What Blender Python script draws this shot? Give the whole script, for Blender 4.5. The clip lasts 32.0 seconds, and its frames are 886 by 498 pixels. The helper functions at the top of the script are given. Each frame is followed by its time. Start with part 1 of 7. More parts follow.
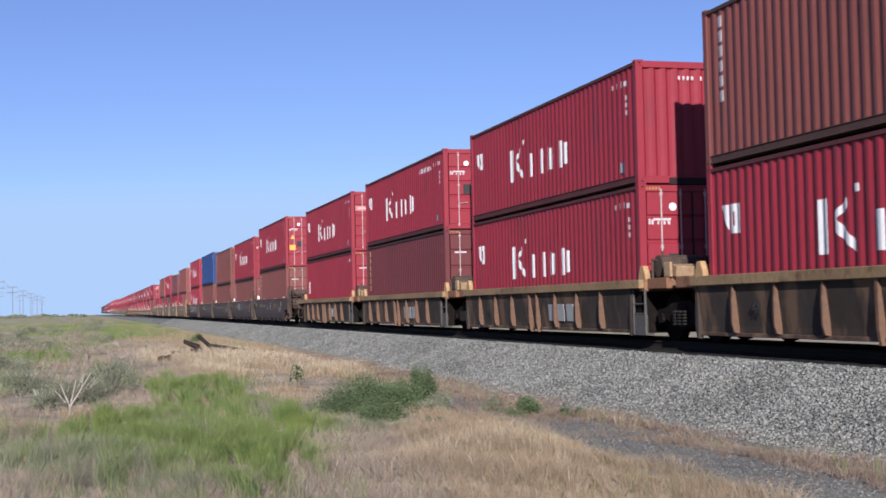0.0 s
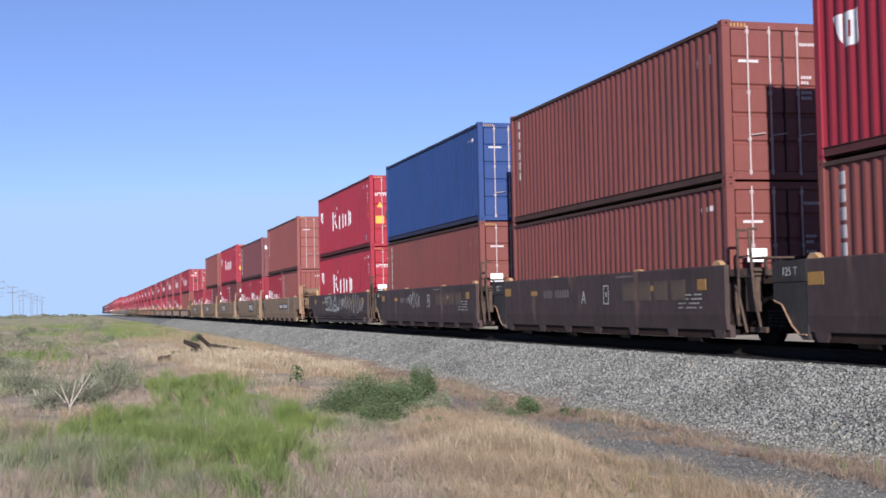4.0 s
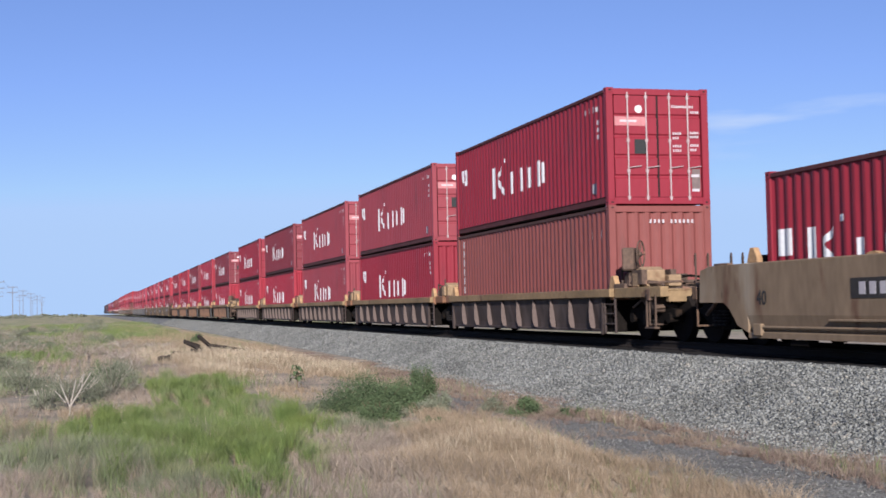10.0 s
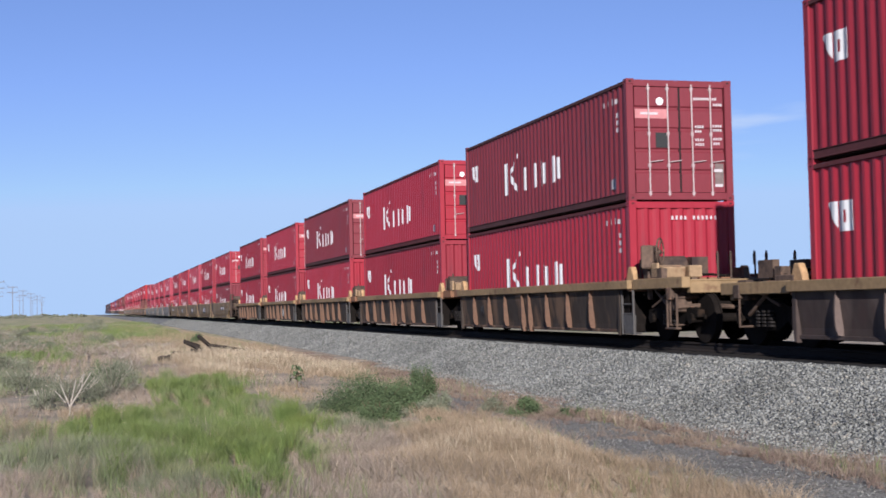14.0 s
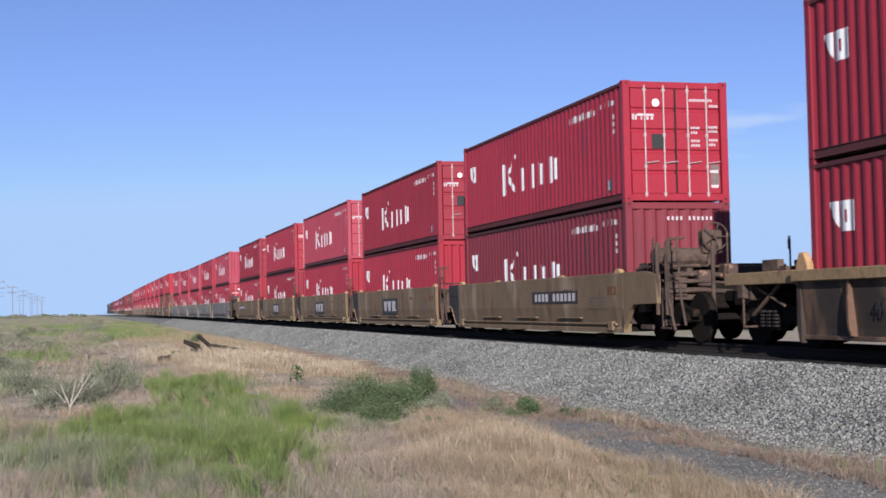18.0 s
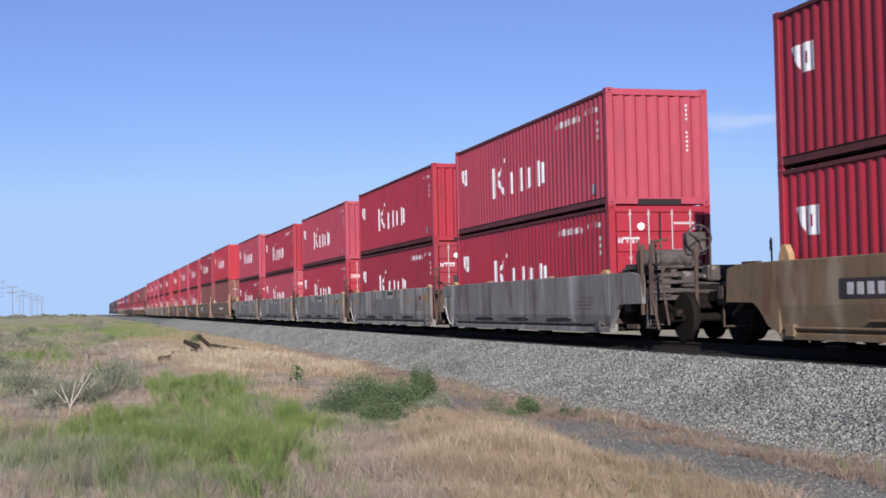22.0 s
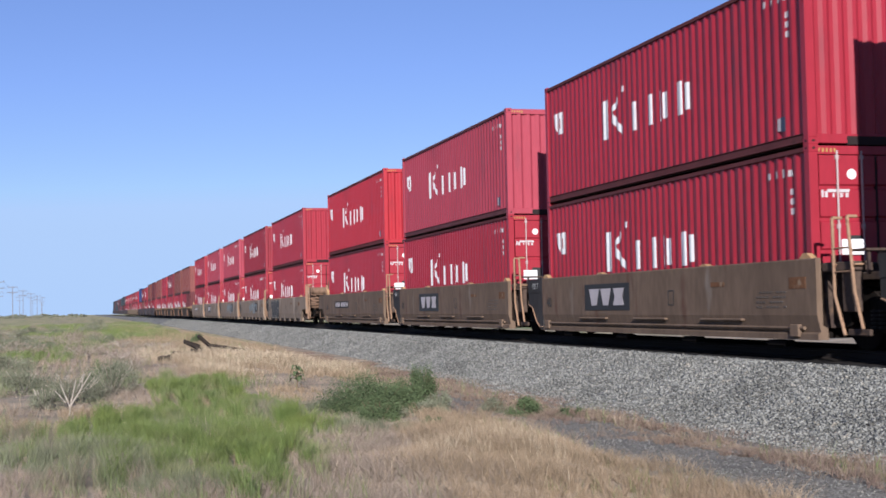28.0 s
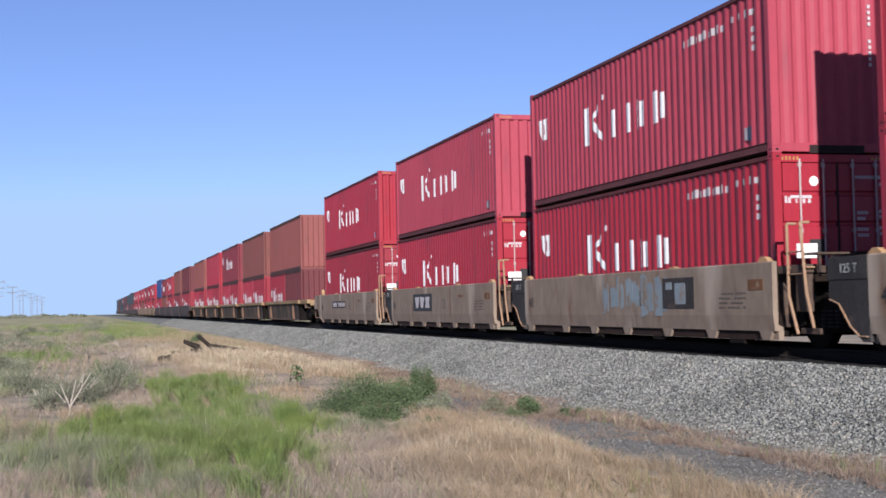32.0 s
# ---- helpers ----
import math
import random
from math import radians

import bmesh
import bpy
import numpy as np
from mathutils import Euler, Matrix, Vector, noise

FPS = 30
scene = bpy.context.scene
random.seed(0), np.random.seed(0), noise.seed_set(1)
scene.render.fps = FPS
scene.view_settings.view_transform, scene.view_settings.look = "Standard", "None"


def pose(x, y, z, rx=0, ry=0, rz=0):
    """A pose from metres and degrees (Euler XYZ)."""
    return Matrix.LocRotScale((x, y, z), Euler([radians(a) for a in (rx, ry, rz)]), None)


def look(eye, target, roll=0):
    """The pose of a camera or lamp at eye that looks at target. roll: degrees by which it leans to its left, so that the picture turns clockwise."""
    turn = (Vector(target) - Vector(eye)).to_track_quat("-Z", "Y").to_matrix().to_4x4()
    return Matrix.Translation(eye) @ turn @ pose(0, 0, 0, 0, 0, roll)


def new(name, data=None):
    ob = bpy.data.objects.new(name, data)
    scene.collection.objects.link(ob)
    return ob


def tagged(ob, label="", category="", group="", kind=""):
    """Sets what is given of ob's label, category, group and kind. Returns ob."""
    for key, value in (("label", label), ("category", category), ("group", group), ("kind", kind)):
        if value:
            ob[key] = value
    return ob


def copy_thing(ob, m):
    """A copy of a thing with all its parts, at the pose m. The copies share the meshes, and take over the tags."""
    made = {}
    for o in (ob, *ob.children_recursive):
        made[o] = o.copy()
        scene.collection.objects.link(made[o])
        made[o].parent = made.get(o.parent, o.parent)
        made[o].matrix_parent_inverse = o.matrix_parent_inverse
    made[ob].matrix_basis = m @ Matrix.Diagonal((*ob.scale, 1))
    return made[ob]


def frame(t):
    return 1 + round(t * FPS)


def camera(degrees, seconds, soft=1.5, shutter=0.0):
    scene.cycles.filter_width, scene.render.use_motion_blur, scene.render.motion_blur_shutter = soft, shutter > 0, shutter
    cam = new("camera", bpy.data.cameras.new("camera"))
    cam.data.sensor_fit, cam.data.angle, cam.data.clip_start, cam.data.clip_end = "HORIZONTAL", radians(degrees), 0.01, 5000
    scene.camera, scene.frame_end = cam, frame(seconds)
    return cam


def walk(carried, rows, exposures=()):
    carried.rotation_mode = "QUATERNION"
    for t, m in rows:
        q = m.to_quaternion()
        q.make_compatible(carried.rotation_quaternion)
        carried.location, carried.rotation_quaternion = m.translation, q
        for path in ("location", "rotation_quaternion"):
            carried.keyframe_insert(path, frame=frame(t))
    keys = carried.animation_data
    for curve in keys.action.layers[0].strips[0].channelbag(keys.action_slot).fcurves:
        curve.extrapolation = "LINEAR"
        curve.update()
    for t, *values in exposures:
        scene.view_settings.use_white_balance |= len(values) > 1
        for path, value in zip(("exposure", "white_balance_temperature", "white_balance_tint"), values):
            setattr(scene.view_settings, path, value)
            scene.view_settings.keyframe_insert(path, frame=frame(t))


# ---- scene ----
# Double-stack container train on a straight track over dry grassland.
# x: across the track, y: along it (away from the eye), z: up. Rail head near z = -0.05.
EYE_Z = 0.77
TRACK_X = 12.199
cam = camera(37.42, 32.0, soft=1.65, shutter=0.06)
_yaw, _pitch = radians(15.20), radians(2.47)
_eye = Vector((0, 0, EYE_Z))
_aim = _eye + Vector((math.sin(_yaw) * math.cos(_pitch), math.cos(_yaw) * math.cos(_pitch), math.sin(_pitch)))
_stand = look(_eye, _aim, -1.18)
walk(cam, [(0, _stand), (32, _stand)], exposures=[(0, 0.81, 5650, 13), (2, 0.84, 5650, 13), (6, 0.89, 5650, 13), (9, 0.81, 5650, 13), (12, 0.77, 5650, 13), (20, 0.78, 5650, 13), (25, 0.78, 5650, 13), (29, 0.82, 5650, 13), (32, 0.85, 5650, 13)])

# ---- light: low sun behind the camera, a little to its left ----
SUN_AZ, SUN_EL = 15.7, 20.0          # degrees off the track (towards -x), height
_d = Vector((-math.sin(radians(SUN_AZ)) * math.cos(radians(SUN_EL)), -math.cos(radians(SUN_AZ)) * math.cos(radians(SUN_EL)), math.sin(radians(SUN_EL))))
world = bpy.data.worlds.new("world")
scene.world = world
world.use_nodes = True
_n = world.node_tree.nodes
_sky = _n.new("ShaderNodeTexSky")
_sky.sky_type = "NISHITA"
_sky.sun_disc = False
_sky.sun_elevation = radians(SUN_EL)
_sky.sun_rotation = math.atan2(_d.x, _d.y)
_sky.altitude = 800
_sky.air_density, _sky.dust_density, _sky.ozone_density = 0.75, 0.0, 3.5
_n["Background"].inputs["Strength"].default_value = 0.086
_tone = _n.new("ShaderNodeMix")          # clear desert-air blue
_tone.data_type, _tone.blend_type = "RGBA", "MULTIPLY"
_tone.inputs["Factor"].default_value = 1.0
_tone.inputs["B"].default_value = (1.04, 0.945, 1.09, 1)
_haze = _n.new("ShaderNodeGamma")         # thin haze evens out the sky
_haze.inputs["Gamma"].default_value = 0.8
world.node_tree.links.new(_sky.outputs[0], _haze.inputs["Color"])
world.node_tree.links.new(_haze.outputs[0], _tone.inputs["A"])
# a few thin wisps of cloud low in the sky beyond the track
_co = _n.new("ShaderNodeTexCoord")
_map = _n.new("ShaderNodeMapping")
_map.inputs["Scale"].default_value = (7, 7, 46)
_wisp = _n.new("ShaderNodeTexNoise")
_wisp.inputs["Scale"].default_value, _wisp.inputs["Detail"].default_value = 1.0, 7
_axes = _n.new("ShaderNodeSeparateXYZ")
world.node_tree.links.new(_co.outputs["Generated"], _map.inputs["Vector"])
world.node_tree.links.new(_map.outputs[0], _wisp.inputs["Vector"])
world.node_tree.links.new(_co.outputs["Generated"], _axes.inputs[0])
_mask = None
for _out, _lo, _hi in ((_wisp.outputs["Fac"], 0.53, 0.75), (_axes.outputs["X"], 0.4, 0.46), (_axes.outputs["X"], 0.75, 0.6), (_axes.outputs["Z"], 0.09, 0.13), (_axes.outputs["Z"], 0.165, 0.135), (_axes.outputs["Y"], 0.0, 0.2)):
    _r = _n.new("ShaderNodeMapRange")
    _r.inputs["From Min"].default_value, _r.inputs["From Max"].default_value = _lo, _hi
    world.node_tree.links.new(_out, _r.inputs["Value"])
    if _mask is None:
        _mask = _r.outputs[0]
    else:
        _mul = _n.new("ShaderNodeMath")
        _mul.operation = "MULTIPLY"
        world.node_tree.links.new(_mask, _mul.inputs[0])
        world.node_tree.links.new(_r.outputs[0], _mul.inputs[1])
        _mask = _mul.outputs[0]
_veil = _n.new("ShaderNodeMix")
_veil.data_type = "RGBA"
_veil.inputs["B"].default_value = (3.9, 4.5, 5.5, 1)
world.node_tree.links.new(_mask, _veil.inputs["Factor"])
_low = _n.new("ShaderNodeMapRange")          # pale blue haze along the horizon
_low.inputs["From Min"].default_value, _low.inputs["From Max"].default_value = 0.3, 0.06
_rim = _n.new("ShaderNodeMix")
_rim.data_type, _rim.blend_type = "RGBA", "DARKEN"
_rim.inputs["B"].default_value = (3.2, 4.15, 5.45, 1)
world.node_tree.links.new(_axes.outputs["Z"], _low.inputs["Value"])
world.node_tree.links.new(_low.outputs[0], _rim.inputs["Factor"])
world.node_tree.links.new(_tone.outputs["Result"], _rim.inputs["A"])
world.node_tree.links.new(_rim.outputs["Result"], _veil.inputs["A"])
world.node_tree.links.new(_veil.outputs["Result"], _n["Background"].inputs[0])
_sun = bpy.data.lights.new("sun", "SUN")
_sun.energy, _sun.angle, _sun.color = 5.0, radians(0.55), (1.0, 0.9, 0.775)
sun = new("sun", _sun)
sun.matrix_world = look(_d * 60, (0, 0, 0))


# ---- materials ----
def nodes_of(name):
    m = bpy.data.materials.new(name)
    m.use_nodes = True
    return m, m.node_tree.nodes, m.node_tree.links, m.node_tree.nodes["Principled BSDF"]


def surface(name, base, rough=0.6, metal=0.0, spots=(), fine=30.0, amount=0.12, bump=0.1, bump_size=0.01, stretch=(1, 1, 1), per_island=0.0, per_object=0.0, coords="Object"):
    """A material with two scales of brightness change, stains (colour, scale, threshold) and bump, in metres."""
    m, n, l, p = nodes_of(name)
    tc = n.new("ShaderNodeTexCoord")
    mp = n.new("ShaderNodeMapping")
    mp.inputs["Scale"].default_value = stretch
    if coords == "World":
        geo = n.new("ShaderNodeNewGeometry")
        l.new(geo.outputs["Position"], mp.inputs["Vector"])
    else:
        l.new(tc.outputs["Object"], mp.inputs["Vector"])

    def noise_at(scale, detail=4):
        t = n.new("ShaderNodeTexNoise")
        t.inputs["Scale"].default_value, t.inputs["Detail"].default_value = scale, detail
        l.new(mp.outputs[0], t.inputs["Vector"])
        return t

    def mix(kind, a, b, fac):
        k = n.new("ShaderNodeMix")
        k.data_type, k.blend_type = "RGBA", kind
        for s, v in ((k.inputs["Factor"], fac), (k.inputs["A"], a), (k.inputs["B"], b)):
            if hasattr(v, "links"):
                l.new(v, s)
            else:
                s.default_value = v
        return k.outputs["Result"]

    def ramp(source, lo, hi):
        r = n.new("ShaderNodeMapRange")
        r.inputs["From Min"].default_value, r.inputs["From Max"].default_value = lo, hi
        l.new(source, r.inputs["Value"])
        return r.outputs[0]

    big, small = noise_at(0.7), noise_at(fine)
    col = mix("MULTIPLY", (*base, 1), (1 - 2 * amount,) * 3 + (1,), ramp(big.outputs["Fac"], 0.35, 0.7))
    col = mix("MULTIPLY", col, (1 - 1.6 * amount,) * 3 + (1,), ramp(small.outputs["Fac"], 0.35, 0.7))
    for colour, scale, cut in spots:
        s = noise_at(scale, 6)
        col = mix("MIX", col, (*colour, 1), ramp(s.outputs["Fac"], cut, cut + 0.12))
    if per_island or per_object:
        if per_island:
            g = n.new("ShaderNodeNewGeometry")
            out = g.outputs["Random Per Island"]
        else:
            g = n.new("ShaderNodeObjectInfo")
            out = g.outputs["Random"]
        k = per_island or per_object
        r = n.new("ShaderNodeMapRange")
        r.inputs["To Min"].default_value, r.inputs["To Max"].default_value = 1 - k, 1 + k
        l.new(out, r.inputs["Value"])
        hsv = n.new("ShaderNodeHueSaturation")
        l.new(r.outputs[0], hsv.inputs["Value"])
        l.new(col, hsv.inputs["Color"])
        col = hsv.outputs[0]
    l.new(col, p.inputs["Base Color"])
    p.inputs["Roughness"].default_value, p.inputs["Metallic"].default_value = rough, metal
    p.inputs["Specular IOR Level"].default_value = 0.5 if rough < 0.58 else 0.2 if rough < 0.95 else 0.06
    if bump:
        b = n.new("ShaderNodeBump")
        b.inputs["Strength"].default_value, b.inputs["Distance"].default_value = bump, bump_size
        l.new(small.outputs["Fac"], b.inputs["Height"])
        l.new(b.outputs[0], p.inputs["Normal"])
    return m


RUST = (0.10, 0.035, 0.018)
def paint(name, base, rough=0.5, rust=0.74):
    m = surface(name, base, rough, spots=((RUST, 2.3, rust), ((base[0] * 0.6, base[1] * 0.7 + 0.006, base[2] * 0.7 + 0.006), 0.9, 0.64), ((base[0] * 0.8 + 0.05, base[1] + 0.03, base[2] + 0.03), 3.1, 0.7)), fine=9, amount=0.07, bump=0.08, bump_size=0.02, stretch=(1, 1, 0.3))
    m.node_tree.nodes["Principled BSDF"].inputs["Specular IOR Level"].default_value = 0.28
    return m


COLOURS = {
    "red": (0.205, 0.0165, 0.028), "crimson": (0.255, 0.0165, 0.029), "claret": (0.215, 0.036, 0.046), "rose": (0.29, 0.04, 0.06), "scarlet": (0.32, 0.017, 0.026), "wine": (0.15, 0.022, 0.03),
    "brown": (0.146, 0.045, 0.037), "rust": (0.185, 0.055, 0.046), "maroon": (0.1, 0.022, 0.024), "plum": (0.128, 0.042, 0.045), "blue": (0.02, 0.045, 0.15), "slate": (0.03, 0.04, 0.05)}
PAINT = {k: paint(k + "_paint", c, 0.45 if k in ("crimson", "scarlet") else 0.55, 0.78 if k in ("crimson", "scarlet") else 0.73) for k, c in COLOURS.items()}
# darker, browner version of each paint for the long top and bottom rails
EDGE = {k: surface(k + "_frame_paint", (c[0] * 0.28 + 0.03, c[1] * 0.4 + 0.022, c[2] * 0.4 + 0.02), 0.85, spots=((RUST, 3.0, 0.66), ((0.03, 0.02, 0.02), 1.2, 0.6)), fine=9, amount=0.12) for k, c in COLOURS.items()}
WHITE = surface("white_marking_paint", (0.62, 0.61, 0.6), 0.55, spots=(((0.45, 0.4, 0.4), 3.0, 0.66),), fine=14, amount=0.06, bump=0)
LETTER = surface("small_pale_lettering", (0.44, 0.40, 0.40), 0.6, amount=0.08, bump=0)
BLACK = surface("black_stencil_paint", (0.03, 0.03, 0.03), 0.6, amount=0.1, bump=0)
HAZARD = surface("faded_hazard_yellow", (0.42, 0.26, 0.08), 0.6, amount=0.15, bump=0)
ORANGE = surface("orange_sticker", (0.8, 0.3, 0.02), 0.5, amount=0.05, bump=0)
TEAL = surface("dark_blue_sticker", (0.025, 0.035, 0.06), 0.5, amount=0.05, bump=0)
STEEL = surface("galvanised_bar", (0.36, 0.28, 0.27), 0.55, 0.0, amount=0.1, bump=0)
# door gaskets, and painted shade in container gaps, tunnel recess and casting holes
SEAM = surface("gasket_and_shade_black", (0.02, 0.012, 0.012), 0.8, amount=0.1, bump=0)
CAR = {
    "fin": surface("mauve_brown_car_paint", (0.058, 0.042, 0.036), 0.75, spots=(((0.085, 0.063, 0.053), 1.2, 0.52), ((0.05, 0.032, 0.028), 2.6, 0.58)), fine=8, amount=0.15, stretch=(1, 1, 0.4)),
    "ribbed": surface("weathered_brown_car_paint", (0.095, 0.06, 0.04), 0.75, spots=(((0.16, 0.10, 0.06), 1.5, 0.52), ((0.06, 0.03, 0.025), 2.6, 0.58)), fine=8, amount=0.18, stretch=(1, 1, 0.5)),
    "dark": surface("dark_brown_car_paint", (0.062, 0.043, 0.04), 0.7, spots=(((0.12, 0.075, 0.06), 1.3, 0.62), ((0.3, 0.28, 0.27), 1.7, 0.78)), fine=8, amount=0.15, stretch=(1, 1, 0.4)),
    "tan": surface("dusty_tan_car_paint", (0.222, 0.157, 0.098), 0.75, spots=(((0.10, 0.05, 0.03), 1.7, 0.62), ((0.26, 0.21, 0.15), 0.8, 0.58), ((0.05, 0.035, 0.025), 5.0, 0.67)), fine=8, amount=0.13, stretch=(1, 1, 0.35)),
    "ochre": surface("ochre_car_paint", (0.168, 0.116, 0.066), 0.75, spots=(((0.11, 0.058, 0.034), 1.8, 0.58), ((0.22, 0.172, 0.118), 1.1, 0.56), ((0.04, 0.028, 0.02), 5.0, 0.66)), fine=8, amount=0.12, stretch=(1, 1, 0.35)),
    "sand": surface("faded_pink_tan_car_paint", (0.235, 0.178, 0.132), 0.75, spots=(((0.14, 0.085, 0.055), 1.7, 0.6), ((0.3, 0.245, 0.19), 0.8, 0.56), ((0.07, 0.05, 0.038), 5.0, 0.66)), fine=8, amount=0.13, stretch=(1, 1, 0.35)),
    "umber": surface("dusty_umber_car_paint", (0.158, 0.108, 0.073), 0.75, spots=(((0.09, 0.045, 0.03), 1.9, 0.62), ((0.2, 0.17, 0.14), 1.2, 0.66)), fine=8, amount=0.15, stretch=(1, 1, 0.35)),
    "ash": surface("brown_grey_car_paint", (0.19, 0.178, 0.17), 0.88, spots=(((0.27, 0.262, 0.25), 0.8, 0.55), ((0.1, 0.078, 0.068), 2.2, 0.55), ((0.06, 0.045, 0.04), 4.5, 0.64)), fine=8, amount=0.15, stretch=(1, 1, 0.2)),
    "grey": surface("chalky_grey_car_paint", (0.25, 0.243, 0.22), 0.9, spots=(((0.33, 0.325, 0.3), 0.7, 0.5), ((0.12, 0.094, 0.075), 2.4, 0.49), ((0.15, 0.14, 0.125), 1.1, 0.54), ((0.07, 0.055, 0.05), 5.0, 0.62)), fine=8, amount=0.14, stretch=(1, 1, 0.16)),
}
CHORD = surface("worn_ochre_chord", (0.26, 0.175, 0.09), 0.75, spots=(((0.1, 0.05, 0.03), 2.5, 0.6),), fine=10, amount=0.15)
GRIME = surface("grimy_running_gear", (0.013, 0.0105, 0.009), 0.95, spots=(((0.028, 0.018, 0.012), 3, 0.62),), fine=14, amount=0.2)
HANDRAIL = surface("dusty_yellow_handrail", (0.29, 0.18, 0.11), 0.65, spots=((RUST, 6, 0.62),), fine=20, amount=0.12)
RUSTY = surface("rusty_end_gear", (0.082, 0.056, 0.042), 0.8, spots=(((0.11, 0.065, 0.04), 4, 0.62), ((0.03, 0.02, 0.018), 3, 0.55)), fine=14, amount=0.2)
GUIDE = surface("sun_bleached_yellow_guide", (0.42, 0.26, 0.13), 0.75, spots=(((0.2, 0.1, 0.05), 5, 0.6),), fine=14, amount=0.18)
TANBOX = surface("dusty_tan_housing_paint", (0.36, 0.245, 0.14), 0.75, spots=(((0.16, 0.09, 0.05), 4, 0.58),), fine=14, amount=0.18)
GEAR = {
    "tan": surface("tan_end_gear_paint", (0.18, 0.112, 0.072), 0.8, spots=(((0.06, 0.04, 0.03), 3.5, 0.55), ((0.26, 0.13, 0.07), 6, 0.62)), fine=14, amount=0.22),
    "ochre": surface("brown_end_gear_paint", (0.09, 0.06, 0.046), 0.8, spots=(((0.04, 0.028, 0.022), 3.5, 0.53), ((0.2, 0.12, 0.08), 6, 0.62)), fine=14, amount=0.22),
    "grey": surface("mauve_grey_end_gear_paint", (0.082, 0.068, 0.062), 0.8, spots=(((0.035, 0.027, 0.025), 3.5, 0.52), ((0.17, 0.14, 0.12), 6, 0.62)), fine=14, amount=0.22),
    "dark": surface("dark_brown_end_gear_paint", (0.075, 0.05, 0.042), 0.8, spots=(((0.035, 0.025, 0.022), 3.5, 0.52), ((0.17, 0.1, 0.07), 6, 0.62)), fine=14, amount=0.22)}
GEAR["umber"] = GEAR["sand"] = GEAR["tan"]
GEAR["ash"] = GEAR["grey"]
GEAR["ribbed"] = GEAR["fin"] = surface("rust_brown_end_gear_paint", (0.12, 0.08, 0.057), 0.8, spots=(((0.04, 0.028, 0.022), 3.5, 0.53), ((0.2, 0.11, 0.07), 6, 0.62)), fine=14, amount=0.22)
WHEEL = surface("dark_wheel_steel", (0.017, 0.0135, 0.0115), 0.95, 0.0, fine=20, amount=0.2)


# ---- mesh helpers ----
def box(bm, x0, x1, y0, y1, z0, z1):
    v = [bm.verts.new((x, y, z)) for x in (x0, x1) for y in (y0, y1) for z in (z0, z1)]
    for f in ((0, 1, 3, 2), (4, 6, 7, 5), (0, 4, 5, 1), (2, 3, 7, 6), (0, 2, 6, 4), (1, 5, 7, 3)):
        bm.faces.new([v[i] for i in f])


def rod(bm, a, b, r, sides=8, r2=None):
    a, b = Vector(a), Vector(b)
    turn = (b - a).to_track_quat("Z", "Y").to_matrix()
    ring = [turn @ Vector((math.cos(k * math.tau / sides), math.sin(k * math.tau / sides), 0)) for k in range(sides)]
    lo = [bm.verts.new(a + r * k) for k in ring]
    hi = [bm.verts.new(b + (r if r2 is None else r2) * k) for k in ring]
    for i in range(sides):
        j = (i + 1) % sides
        bm.faces.new((lo[i], lo[j], hi[j], hi[i]))
    bm.faces.new(lo[::-1])
    bm.faces.new(hi)


def tube(bm, pts, r, sides=6):
    """One unbroken round tube along a bent line."""
    pts = [Vector(p) for p in pts]
    rings = []
    for i, p in enumerate(pts):
        way = (pts[min(i + 1, len(pts) - 1)] - pts[max(i - 1, 0)]).normalized()
        turn = way.to_track_quat("Z", "Y").to_matrix()
        rings.append([bm.verts.new(p + turn @ Vector((r * math.cos(k * math.tau / sides), r * math.sin(k * math.tau / sides), 0))) for k in range(sides)])
    for a, b in zip(rings, rings[1:]):
        for k in range(sides):
            bm.faces.new((a[k], a[(k + 1) % sides], b[(k + 1) % sides], b[k]))
    bm.faces.new(rings[0][::-1])
    bm.faces.new(rings[-1])


def prism(bm, outline, axis, lo, hi):
    """A flat outline of (u, v) points carried along axis ('x' or 'y') from lo to hi; u, v are the other two axes in order."""
    def at(p, k):
        return (k, p[0], p[1]) if axis == "x" else (p[0], k, p[1])
    a = [bm.verts.new(at(p, lo)) for p in outline]
    b = [bm.verts.new(at(p, hi)) for p in outline]
    for i in range(len(a)):
        j = (i + 1) % len(a)
        bm.faces.new((a[i], a[j], b[j], b[i]))
    bm.faces.new(a[::-1])
    bm.faces.new(b)


def bevel(bm, w):
    bmesh.ops.bevel(bm, geom=list(bm.edges), offset=w, segments=1, affect="EDGES", clamp_overlap=True)


def mesh_of(name, bm, mat):
    bmesh.ops.recalc_face_normals(bm, faces=bm.faces)
    me = bpy.data.meshes.new(name)
    bm.to_mesh(me)
    bm.free()
    me.materials.append(mat)
    return me


def piece(name, me, parent, m=None, label=""):
    ob = new(name, me)
    ob.parent = parent
    if m is not None:
        ob.matrix_basis = m
    return tagged(ob, label) if label else ob


def part(name, bm, material, parent, label="", m=None):
    return piece(name, mesh_of(name, bm, material), parent, m, label)


def boxes(*dims, b=0.0):
    bm = bmesh.new()
    for d in dims:
        box(bm, *d)
    if b:
        bevel(bm, b)
    return bm


def thing(name):
    return new(name)


# ---- the train's run: it slows a little ----
def run(t):
    return 21.2685 * t - 0.10929 * t * t / 2 + 0.0042228 * t ** 3 / 6


TIMES = [4 * k for k in range(9)]
RIDERS = []          # (thing, x, y at the start, z)


def ride(ob, x, y, z):
    ob.matrix_basis = pose(x, y, z)
    RIDERS.append((ob, x, y, z))
    return ob


# ---- containers ----
W2 = 1.219
WAVE = 0.2785


